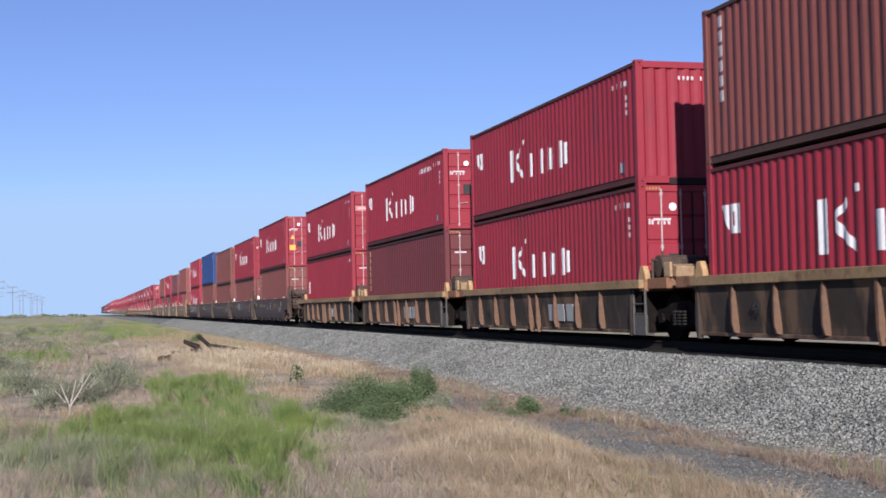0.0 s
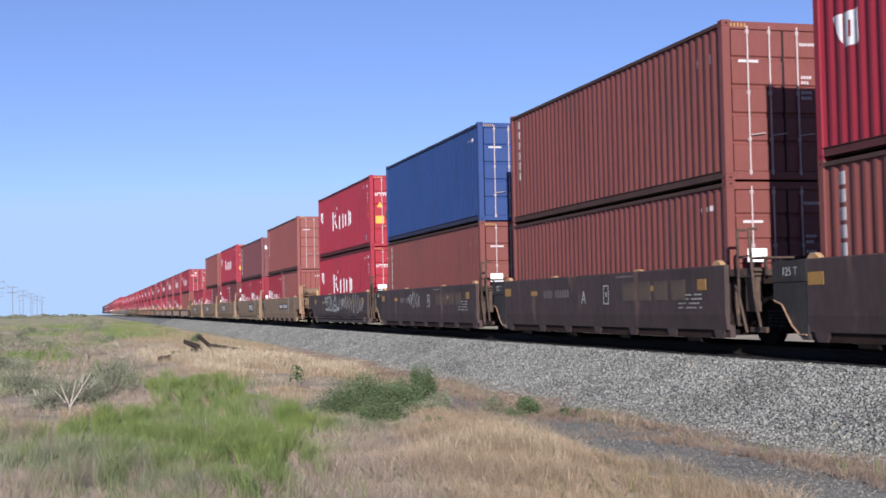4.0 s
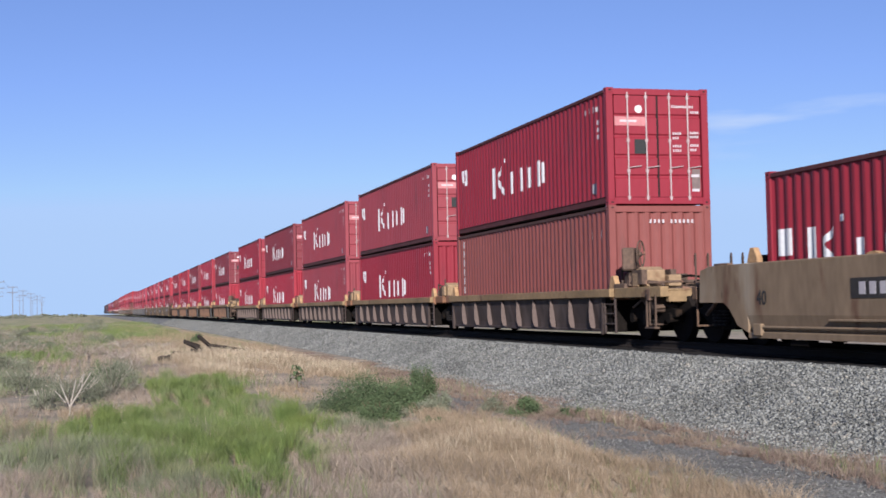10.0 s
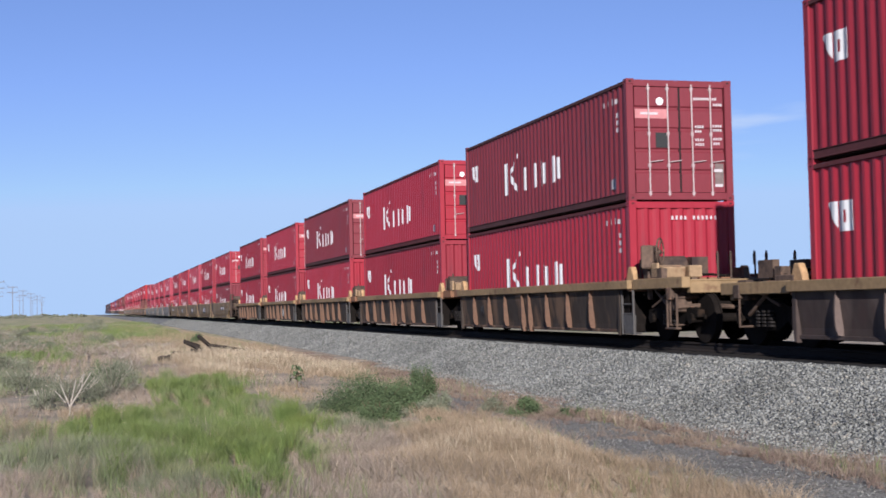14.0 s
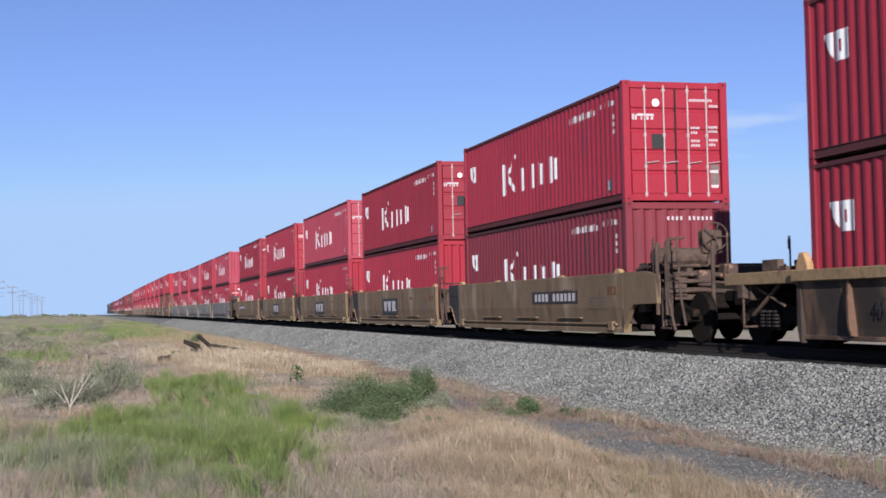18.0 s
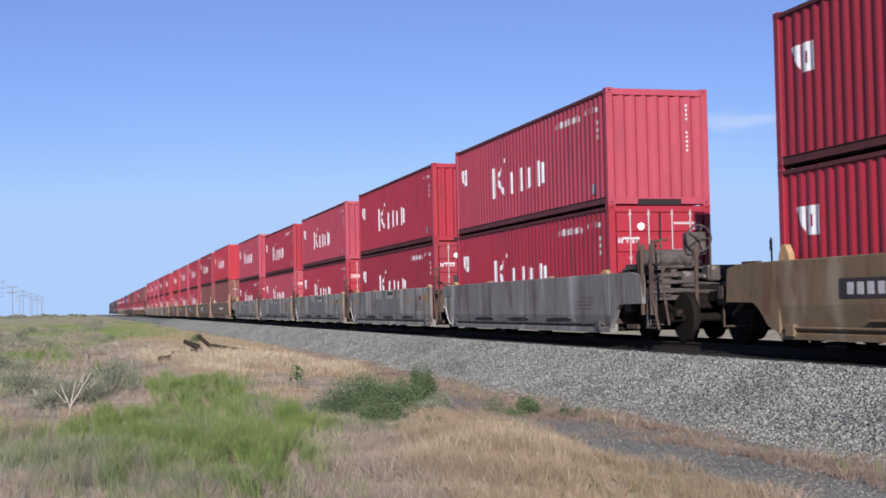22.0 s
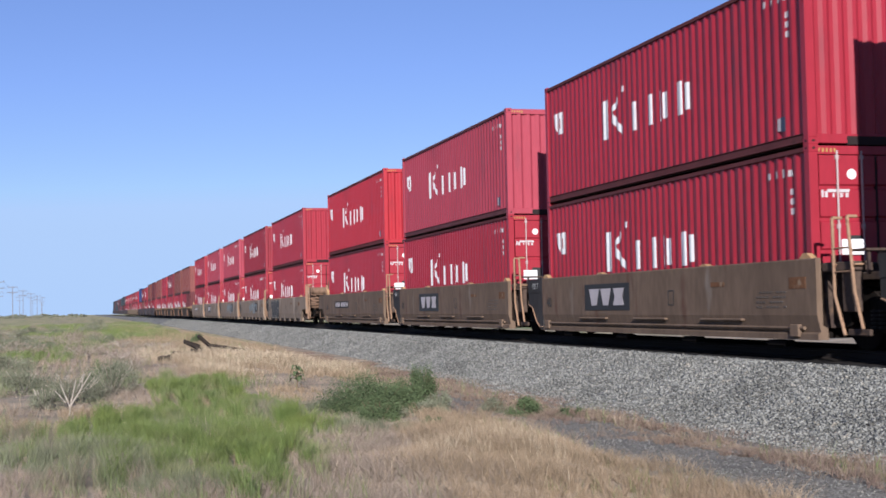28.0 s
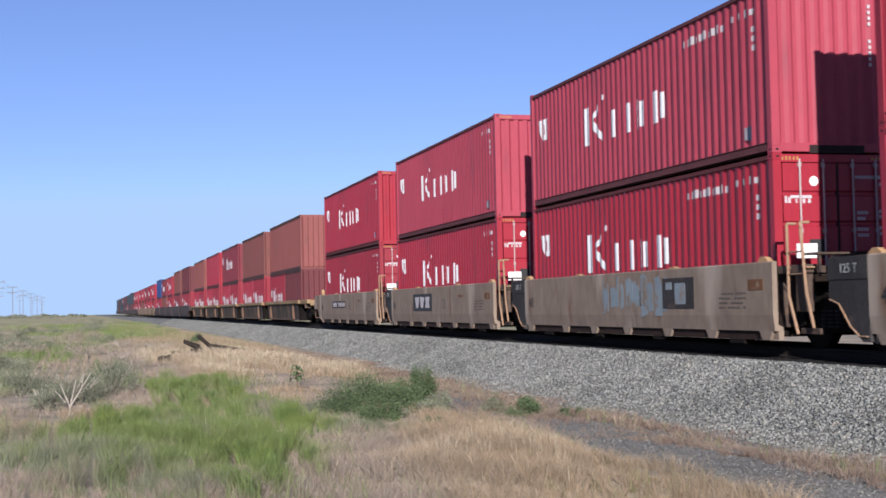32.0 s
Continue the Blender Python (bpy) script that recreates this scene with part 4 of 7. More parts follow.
def car_end(car, sy, P, far, style):
    """Draft gear and end equipment beyond the last truck of a five-unit car; sy: -1 lead end, 1 rear end."""
    m = pose(0, 0, 0, 0, 0, 0 if sy < 0 else 180)
    G = GEAR[style]
    bogie(car, sy * 7.75, far)
    piece("coupler", shared("coupler", lambda: mesh_of("coupler", coupler_mesh(), GRIME)), car, m)
    piece("end_sill", shared(("esill", G.name), lambda: mesh_of("end_sill", boxes((-1.4, 1.4, -8.35, -8.15, 0.78, 1.02), (-0.4, 0.4, -8.3, -6.4, 0.6, 1.1), (-1.35, 1.35, -7.0, -6.4, 1.0, 1.15), b=0.015), G)), car, m)
    if far:
        return
    piece("air_hose", shared("hose2", lambda: mesh_of("air_hose", hose_loop(), GRIME)), car, m, "black sagging air hose")
    piece("brake_pipe", shared("hose", lambda: mesh_of("brake_pipe", pipe_run(), GRIME)), car, m)
    cross = shared(("xbrace", G.name), lambda: mesh_of("brace", brace_mesh(), G))
    for x in (-1.2, -0.55, 0.6, 1.2):
        piece("brace", cross, car, m @ pose(x, -7.4, 0))
    piece("stirrup_step", shared(("stirrup", G.name), lambda: mesh_of("stirrup_step", stirrup(), G)), car, m @ pose(0, 0, 0) if sy < 0 else m @ pose(2.36, 0.05, 0))
    if sy > 0:
        low = 1.1 if style in ("ribbed", "fin") else 1.3
        piece("hose_box", shared(("hosebox", low), lambda: mesh_of("hose_box", boxes((0.1, 0.9, -8.0, -7.5, low - 0.2, low + 0.1), (0.0, 0.55, -7.6, -6.8, low - 0.15, low + 0.26), b=0.03), GRIME)), car, m, "black equipment box")
        piece("valve_box", shared(("vbox", G.name), lambda: mesh_of("valve_box", boxes((0.95, 1.3, -8.4, -8.05, 0.75, 1.1), b=0.025), G)), car, m)
        return
    # lead end: brake wheel, tanks, pipes and a row of hooked handrails
    low_deck = style in ("ribbed", "fin")
    foot = m
    if low_deck:
        m = m @ pose(0, 0, -0.3)
    wheel_at = m @ pose(-1.12, -7.0, 0, 0, 0, 50) @ pose(-0.1, 7.4, 0) if low_deck else m
    piece("brake_wheel", shared(("bwheel", G.name), lambda: mesh_of("brake_wheel", brake_wheel(), G)), car, wheel_at @ pose(0.1, -7.55, 2.06))
    piece("brake_stand", shared(("bstand", G.name), lambda: mesh_of("brake_stand", boxes((0.02, 0.18, -7.4, -7.28, 1.1, 1.9), (-0.12, 0.32, -7.45, -7.2, 1.72, 2.2), b=0.03), G)), car, wheel_at)
    piece("brake_cylinder", shared(("bcyl", G.name), lambda: mesh_of("brake_cylinder", reservoir(), G)), car, m @ pose(-0.45, -7.0, 1.36))
    if not low_deck:
        piece("air_tank", shared(("atank", G.name), lambda: mesh_of("air_tank", rod_mesh((-1.1, -7.2, 1.66), (0.0, -7.2, 1.66), 0.19, 14), G)), car, m, "dusty air tank")
    for k, (z, r, sag, y) in enumerate(((0.95, 0.045, 0.03, -8.42), (1.12, 0.03, 0.06, -8.38), (1.27, 0.05, 0.02, -8.3), (1.44, 0.025, 0.05, -8.22))):
        piece("cross_pipe", shared(("xpipe", k, G.name), lambda: mesh_of("cross_pipe", cross_pipe(z, r, sag), G)), car, m @ pose(0, y, 0))
    rail = HANDRAIL if style in ("tan", "sand", "umber") else RUSTY
    thick = shared(("tpost", rail.name), lambda: mesh_of("handrail_post", post_mesh(0.042, 0.5, 1.86, 0.0), rail))
    thin = shared(("npost", rail.name), lambda: mesh_of("handrail_post", post_mesh(0.02, 1.28, 1.96, 0.14), rail))
    for x, y in () if low_deck else ((-1.42, -8.05), (-1.42, -8.48), (-0.42, -8.45)):
        piece("handrail_post", thick, car, m @ pose(x, y, 0))
    for x, y in ((-0.4, -8.42), (-0.12, -8.42), (0.4, -8.42), (0.66, -8.42), (1.3, -8.4)) if low_deck else ((-1.4, -7.85), (-1.22, -8.3), (-0.1, -8.45), (1.3, -8.4)):
        piece("handrail_post", thin, car, m @ pose(x, y, 0))
    piece("valve_box", shared(("vbox0", G.name), lambda: mesh_of("valve_box", boxes((-1.32, -0.95, -8.4, -8.1, 0.85, 1.22), b=0.025), G)), car, m)
    for x, z in ((-0.56, 1.2), (0.0, 1.32)):
        piece("junction_box", shared(("jbox", G.name), lambda: mesh_of("junction_box", boxes((-0.15, 0.15, -8.42, -8.1, -0.16, 0.16), b=0.025), G)), car, m @ pose(x, 0, z))
    piece("deck_plate", shared(("dplate", G.name), lambda: mesh_of("deck_plate", boxes((-1.34, 1.34, -8.0, -6.4, 1.3, 1.335), (-1.1, -0.5, -6.75, -6.45, 1.335, 1.56), (0.2, 1.1, -7.7, -7.1, 1.335, 1.5), b=0.01), G)), car, m)
    piece("step_bracket", shared(("sbrk", G.name), lambda: mesh_of("step_bracket", boxes((-1.4, -1.36, -8.62, -8.58, 0.25, 0.9), (-1.4, -1.36, -8.2, -8.16, 0.25, 0.9), (-1.43, -1.3, -8.62, -8.16, 0.22, 0.26), b=0.008), G)), car, foot)
    piece("air_pipe", shared(("apipe", G.name), lambda: mesh_of("air_pipe", bent_pipe(), G)), car, m)


def rod_mesh(a, b, r, sides=6):
    bm = bmesh.new()
    rod(bm, a, b, r, sides)
    return bm


def bent_pipe():
    bm = bmesh.new()
    pts = [(-1.25, -6.7, 1.42), (-1.2, -7.4, 1.5), (-0.9, -7.9, 1.42), (-0.9, -8.3, 1.15), (-0.4, -8.4, 1.1)]
    tube(bm, pts, 0.045, 7)
    return bm


def stirrup():
    bm = bmesh.new()
    rod(bm, (-1.35, -8.25, 0.3), (-1.35, -8.25, 0.9), 0.02, 6)
    rod(bm, (-1.0, -8.25, 0.3), (-1.0, -8.25, 0.9), 0.02, 6)
    rod(bm, (-1.37, -8.25, 0.3), (-0.98, -8.25, 0.3), 0.02, 6)
    return bm


def pipe_run():
    bm = bmesh.new()
    pts = [(0.3, -9.2, 0.5), (0.32, -8.7, 0.42), (0.4, -8.3, 0.7), (0.7, -7.6, 0.85), (0.9, -7.0, 1.22), (0.2, -6.9, 1.3), (-0.8, -7.0, 1.25), (-1.3, -6.9, 0.9)]
    tube(bm, pts, 0.03, 6)
    return bm


def brace_mesh():
    bm = bmesh.new()
    rod(bm, (0, -0.75, 0.5), (0, 0.5, 1.2), 0.035, 6)
    rod(bm, (0, -0.75, 1.0), (0, 0.3, 0.65), 0.025, 6)
    box(bm, -0.06, 0.06, -0.3, 0.2, 1.12, 1.42)
    box(bm, -0.09, 0.09, 0.3, 0.5, 1.1, 1.3)
    return bm


def logo_panel(car, y, x=-1.475, z=0.88):
    """Dark panel with three white slabs."""
    p = piece("logo_panel", shared("lpanel", lambda: mesh_of("logo_panel", boxes((-0.004, 0.004, -1.25, 1.25, -0.285, 0.285), b=0.002), BLACK)), car, pose(x, y, z), "dark panel with white slabs")
    slab = shared("lslab", lambda: mesh_of("white_slab", slab_mesh(((-0.29, 0.18), (-0.13, -0.18), (0.15, -0.18), (0.29, 0.18))), LETTER))
    waist = shared("wslab", lambda: mesh_of("white_slab", slab_mesh(((-0.29, 0.18), (-0.2, 0.0), (-0.29, -0.18), (0.29, -0.18), (0.2, 0.0), (0.29, 0.18))), LETTER))
    for c, me in ((0.68, slab), (0.02, slab), (-0.68, waist)):
        piece("white_slab", me, p, pose(0, c, 0))


def slab_mesh(outline):
    bm = bmesh.new()
    prism(bm, outline, "x", -0.008, -0.004)
    return bm


def number_panel(car, y, x=-1.475, z=0.9):
    p = piece("number_panel", shared("npanel", lambda: mesh_of("number_panel", boxes((-0.004, 0.004, -1.58, 1.58, -0.15, 0.15), b=0.002), SHROUD)), car, pose(x, y, z), "dark number panel with pale bars")
    tagged(piece("number_bar", shared("nbars", lambda: mesh_of("number_bar", boxes(*[(-0.008, -0.004, -1.4 + 0.26 * i, -1.24 + 0.26 * i, -0.09, 0.09) for i in range(11) if i != 6]), LETTER)), p), kind="stuff")


def patches(car, style, x, framed=True):
    """Touched-up paint, stickers and small type on the side of a well."""
    def tag(y0, y1, z0, z1, mat, name, label):
        piece(name, shared((name, style, y0), lambda: mesh_of(name, boxes((-0.003, 0.003, y0, y1, z0, z1)), mat)), car, pose(x, 0, 0), label)
    if style == "grey":
        tag(-2.18, 1.94, 0.5, 1.06, PAINTOUT, "painted_out_panel", "darker grey painted-out rectangle")
        tag(3.75, 4.3, 0.55, 1.26, PAINTOUT, "painted_out_panel", "darker grey painted-out rectangle")
        tag(-1.0, -0.16, 1.19, 1.31, BLACK, "data_plate", "dark data plate")
        for y0, y1, z0, z1 in ((-3.54, -3.14, 0.95, 1.06), (-6.05, -5.6, 0.92, 1.15), (5.5, 5.95, 0.95, 1.1)):
            tag(y0, y1, z0, z1, AMBER, "reflector_patch", "faded amber reflector patch")
        tag(-5.3, -4.95, 0.98, 1.12, RUSTPATCH, "rust_patch", "rust-brown patch")
    if style == "dark":
        for y0, y1, z0, z1 in ((5.61, 6.05, 0.97, 1.17), (3.5, 3.94, 0.96, 1.07), (-3.4, -3.0, 0.97, 1.07), (-5.7, -5.35, 0.95, 1.15)):
            tag(y0, y1, z0, z1, AMBER, "reflector_patch", "faded amber reflector patch")
    if framed and style in ("umber", "tan", "sand"):
        piece("stencil_frame", shared("sframe", lambda: mesh_of("stencil_frame", boxes((-0.003, 0.003, -1.35, -1.1, 0.68, 0.7), (-0.003, 0.003, -1.35, -1.1, 0.95, 0.97), (-0.003, 0.003, -1.35, -1.33, 0.7, 0.95), (-0.003, 0.003, -1.12, -1.1, 0.7, 0.95)), BLACK)), car, pose(x, 0, 0), "black outlined stencil box")
    if style in ("ochre", "umber", "tan", "sand"):
        tag(-6.1, -5.6, 0.92, 1.1, RUSTPATCH, "rust_patch", "rust-brown patch")
        tag(-3.4, -2.9, 1.0, 1.08, RUSTPATCH, "rust_patch", "rust-brown patch")
    rows = [(-0.003, 0.003, -5.5 + 0.11 * i, -5.42 + 0.11 * i, z, z + 0.03) for z in (0.62, 0.7, 0.78, 0.86) for i in range(9) if (i * 3 + int(z * 100)) % 5]
    tagged(piece("data_lettering", shared(("dtext", style in ("dark",)), lambda: mesh_of("data_lettering", boxes(*rows), CHALK if style == "dark" else DIMTYPE)), car, pose(x, 0, 0), "small data lettering bars"), kind="stuff")


# lighter than the car's own paint: sun on the fins put into the colour
FIN = surface("sunlit_brown_fin", (0.135, 0.10, 0.085), 0.8, spots=(((0.08, 0.055, 0.045), 2, 0.55),), fine=9, amount=0.15)
# brown sheet with the shade below the top chord put into its colour
SHEET = surface("shaded_brown_side_sheet", (0.048, 0.036, 0.028), 0.8, spots=(((0.11, 0.068, 0.042), 1.6, 0.5), ((0.03, 0.024, 0.02), 2.6, 0.55)), fine=8, amount=0.18, stretch=(1, 1, 0.4))
RIB = surface("rust_orange_rib", (0.15, 0.085, 0.055), 0.8, spots=(((0.09, 0.07, 0.055), 1.5, 0.5), ((0.22, 0.09, 0.04), 3, 0.62)), fine=9, amount=0.18)
DECK = surface("orange_brown_platform", (0.24, 0.12, 0.065), 0.75, spots=(((0.09, 0.05, 0.03), 2.5, 0.56),), fine=10, amount=0.18)
LADDER = surface("dusty_grey_ladder_steel", (0.095, 0.088, 0.082), 0.75, spots=(((0.05, 0.04, 0.035), 4, 0.55),), fine=12, amount=0.2)
SHROUD = surface("dark_grey_shroud_paint", (0.042, 0.037, 0.034), 0.7, spots=(((0.075, 0.055, 0.045), 2.5, 0.58),), fine=9, amount=0.2)
DIRTY = surface("dirty_grey_lower_paint", (0.085, 0.078, 0.072), 0.85, spots=(((0.16, 0.15, 0.14), 3, 0.56),), fine=9, amount=0.2)
SLOT = surface("rust_dark_slot", (0.035, 0.018, 0.012), 0.85, fine=9, amount=0.25)
PAINTOUT = surface("mid_grey_touch_up_paint", (0.16, 0.157, 0.147), 0.8, spots=(((0.16, 0.16, 0.155), 1.4, 0.55),), fine=8, amount=0.12, bump=0, stretch=(1, 1, 0.3))
AMBER = surface("faded_amber_patch", (0.3, 0.17, 0.05), 0.65, fine=10, amount=0.12, bump=0)
RUSTPATCH = surface("rust_brown_patch", (0.16, 0.075, 0.035), 0.85, spots=(((0.2, 0.14, 0.09), 5, 0.52),), fine=14, amount=0.2, bump=0)
DIMTYPE = surface("faded_dark_type", (0.12, 0.10, 0.085), 0.8, amount=0.15, bump=0)
CHALK = surface("faded_white_spray", (0.34, 0.34, 0.33), 0.8, amount=0.2, bump=0)
FADED = surface("faded_tan_emblem_paint", (0.105, 0.078, 0.06), 0.8, spots=(((0.062, 0.045, 0.04), 3, 0.52),), amount=0.15, bump=0)
DIMCHALK = surface("worn_white_stencil", (0.15, 0.135, 0.13), 0.8, amount=0.2, bump=0)
PATCH = surface("faded_blue_grey_paint", (0.22, 0.26, 0.28), 0.8, spots=(((0.18, 0.13, 0.09), 2.5, 0.5),), amount=0.15, bump=0)
SCRAWLS = {"scrawl2": (1.6, 0.5, 5, 0.02, CHALK, 1.0), "scrawl3": (1.4, 0.5, 3, 0.05, CHALK, -1.6)}
SPRAYGREY = surface("dull_dark_spray_paint", (0.06, 0.06, 0.062), 0.8, spots=(((0.1, 0.09, 0.08), 3, 0.58),), amount=0.15, bump=0)
SPRAYRIM = surface("pale_spray_outline", (0.36, 0.32, 0.27), 0.8, amount=0.15, bump=0)
# bulging spray-painted shapes: fill, outline, then (y, z, half width, half height, lean) of each
BLOBS = {
    "scrawl6": (SPRAYGREY, SPRAYRIM, ((4.42, 1.03, 0.52, 0.3, 0.0), (4.2, 0.62, 0.36, 0.44, 0.06), (3.52, 0.77, 0.44, 0.56, -0.05), (2.86, 0.76, 0.36, 0.55, 0.05), (2.38, 0.74, 0.32, 0.52, -0.1), (1.82, 1.0, 0.46, 0.32, 0.1), (1.86, 0.52, 0.4, 0.32, -0.08))),
}


def blob_mesh(w, t, lean):
    """A flat bulging shape in the y-z plane."""
    bm = bmesh.new()
    out = []
    for k in range(28):
        a = k * math.tau / 28
        c, q = math.cos(a), math.sin(a)
        y = w * math.copysign(abs(c) ** 0.75, c) * (1 + 0.07 * math.sin(3 * a + 9 * lean))
        z = t * math.copysign(abs(q) ** 0.8, q) * (1 + 0.05 * math.sin(5 * a + 4 * lean))
        out.append((y + lean * z, z))
    prism(bm, out, "x", -0.002, 0.0)
    return bm


def stroke_mesh(y0, z0, y1, z1, w):
    """One flat stroke with rounded ends in the y-z plane."""
    bm = bmesh.new()
    a = math.atan2(z1 - z0, y1 - y0)
    out = [(y1 + w * math.cos(a - math.pi / 2 + k * math.pi / 4), z1 + w * math.sin(a - math.pi / 2 + k * math.pi / 4)) for k in range(5)]
    out += [(y0 + w * math.cos(a + math.pi / 2 + k * math.pi / 4), z0 + w * math.sin(a + math.pi / 2 + k * math.pi / 4)) for k in range(5)]
    prism(bm, out, "x", -0.002, 0.0)
    return bm


def smear_mesh():
    """Upright streaks of a paint smear, each with its own height."""
    g = np.random.default_rng(9)
    bm = bmesh.new()
    y = 0.9
    while y > -2.2:
        w = g.uniform(0.12, 0.4)
        lo, hi = g.uniform(0.42, 0.66), g.uniform(1.05, 1.3)
        prism(bm, ((y - w, lo + g.uniform(0, 0.1)), (y - 0.02, lo), (y - 0.03, hi), (y - w * 0.6, hi + 0.03), (y - w, hi - g.uniform(0, 0.1))), "x", -0.002, 0.0)
        y -= w + g.uniform(-0.03, 0.1)
    return bm

WELLS = {}
CAR_WORDS = {"ash": "dirty brown-grey smooth-side", "fin": "dusty mauve-brown fin-sided", "ribbed": "rust-brown ribbed-side", "dark": "dark brown smooth-side", "tan": "dusty tan smooth-side", "sand": "faded pinkish-tan smooth-side", "ochre": "ochre smooth-side", "umber": "dusty umber smooth-side", "grey": "chalky grey smooth-side"}


def well(y_rear, style, place, panel, far=False):
    """One unit of an articulated well car, under the container whose rear end is at y_rear. place: first, middle or last."""
    key = (style, place, panel, far)
    if key in WELLS:
        car = copy_thing(WELLS[key], pose(0, 0, 0))
    else:
        car = WELLS[key] = thing("well_car")
        P = CAR[style]
        floor = shared(("wfloor", P.name), lambda: mesh_of("well_floor", boxes(*[(-1.3, 1.3, y - 0.25, y + 0.25, 0.14, FLOOR_Z) for y in (-6.0, -3, 0, 3, 6.0)], (-1.3, -1.2, -6.2, 6.2, 0.12, 0.2), (1.2, 1.3, -6.2, 6.2, 0.12, 0.2)), GRIME))
        piece("well_floor", floor, car)
        if style in ("ribbed", "fin"):
            ribbed_well(car, P, place == "first", place == "last", far, style == "fin")
        else:
            smooth_well(car, P, place == "first", place == "last", far, style in ("tan", "sand", "dark", "umber"), style, panel)
        if place == "first":
            car_end(car, -1, P, far, style)
        if place == "last":
            car_end(car, 1, P, far, style)
        else:
            bogie(car, GAP / 2, far)
        x = -1.39 if style in ("ribbed", "fin") else -1.474
        if panel == "logo" and style == "ribbed":
            for k in range(3):
                piece("white_slab", shared("rslab", lambda: mesh_of("white_slab", boxes((0.056, 0.068, -0.22, 0.22, 0.34, 0.74)), CHALK)), car, pose(-1.372, -0.95 - 0.62 * k, 0) @ pose(0, 0, 0, 0, -4, 0), "faded white slab")
        elif panel == "logo":
            logo_panel(car, {"tan": 1.5, "sand": 1.5, "umber": 2.0}.get(style, 0.2), x, 0.78 if style == "ochre" else 0.88)
        elif panel == "logo_fore":
            logo_panel(car, -2.03, x - 0.004)
        elif panel == "number":
            number_panel(car, -2.25 if place == "first" else 1.4 if style in ("tan", "sand") else 2.74 if style == "ochre" else 2.05, x)
        if not far:
            if style in ("ribbed", "tan", "sand", "umber"):
                piece("length_stencil", shared("forty", lambda: lettering("40", 0.34, BLACK)), car, pose(x - 0.006, 5.6 if style != "ribbed" else 4.1, 0.78 if style != "ribbed" else 0.62), "black stencilled number")
            if style in ("tan", "sand", "umber", "dark") and place != "last":
                piece("load_stencil", shared("load", lambda: lettering("125 T", 0.2, CHALK)), car, pose(-1.478, 6.6, 1.19), "white stencilled load mark")
            if style not in ("ribbed", "fin"):
                patches(car, style, x, panel != "logo_fore")
            if panel.startswith("scrawl"):
                if panel == "scrawl3":
                    piece("painted_scrawl", shared("tall_scrawl", lambda: mesh_of("painted_scrawl", scribble(31, 3.5, 0.8, 6, 0.022), CHALK)), car, pose(x - 0.008, -4.0, 0.92), "thin tall spray-painted scrawl")
                    stroke = ((3.15, 1.2, 2.45, 1.24), (2.45, 1.24, 2.7, 0.9), (3.15, 1.2, 3.1, 1.04), (3.1, 1.04, 2.75, 1.06), (2.3, 1.26, 1.6, 1.22), (1.62, 1.2, 2.0, 0.74), (2.3, 1.24, 2.28, 1.02), (2.0, 0.74, 2.35, 0.72), (1.5, 1.1, 1.3, 0.8), (1.3, 0.8, 0.95, 0.78), (0.95, 0.78, 0.8, 1.05), (0.8, 1.05, 0.5, 1.28), (0.9, 0.9, 0.4, 0.84), (0.35, 1.2, 0.2, 0.7), (0.2, 0.7, -0.4, 0.72), (-0.4, 0.72, -0.5, 1.2), (2.9, 0.7, 0.3, 0.64))
                    for i, (y0, z0, y1, z1) in enumerate(stroke):
                        piece("spray_stroke", shared(("stroke", i), lambda: mesh_of("spray_stroke", stroke_mesh(y0, z0, y1, z1, 0.045 + 0.02 * (i % 3)), CHALK)), car, pose(x - 0.004 - 0.0008 * i, 0, 0), "white spray-painted stroke")
                if panel in BLOBS:
                    fill, rim, shapes = BLOBS[panel]
                    for i, (y, z, w, t, lean) in enumerate(shapes):
                        o = piece("spray_shape", shared((panel, "rim", i), lambda: mesh_of("spray_shape", blob_mesh(w, t, lean), rim)), car, pose(x - 0.003 - 0.003 * i, y, z), "outline of a bulging spray-painted shape")
                        piece("spray_fill", shared((panel, "fill", i), lambda: mesh_of("spray_fill", blob_mesh(w - 0.035, t - 0.035, lean), fill)), o, pose(-0.0022, 0, 0), "spray-painted fill")
                else:
                    piece("painted_scrawl", shared(("scrawl", panel), lambda: mesh_of("painted_scrawl", scribble(int(panel[6:]), *SCRAWLS[panel][:4]), SCRAWLS[panel][4])), car, pose(x - 0.004, SCRAWLS[panel][5], 0.98), "looping spray-painted scrawl")
            if style == "dark":
                piece("letter_stencil", shared("letterA", lambda: lettering("A", 0.42, CHALK)), car, pose(x - 0.003, 0.35, 0.86), "white stencilled letter")
                piece("data_frame", shared("dframe", lambda: mesh_of("data_frame", boxes((-0.003, 0, -1.12, -0.82, 1.1, 1.13), (-0.003, 0, -1.12, -0.82, 0.72, 0.75), (-0.003, 0, -1.12, -1.09, 0.75, 1.1), (-0.003, 0, -0.85, -0.82, 0.75, 1.1), (-0.003, 0, -1.0, -0.94, 0.88, 0.98)), CHALK)), car, pose(x - 0.001, 0, 0), "white outlined data box")
                faded = shared("fslab", lambda: mesh_of("faded_slab", boxes((-0.003, 0, -0.3, 0.3, 0.78, 1.16)), FADED))
                for k in range(4):
                    piece("faded_slab", faded, car, pose(x - 0.001, -2.2 - 0.78 * k, 0), "faded tan slab")
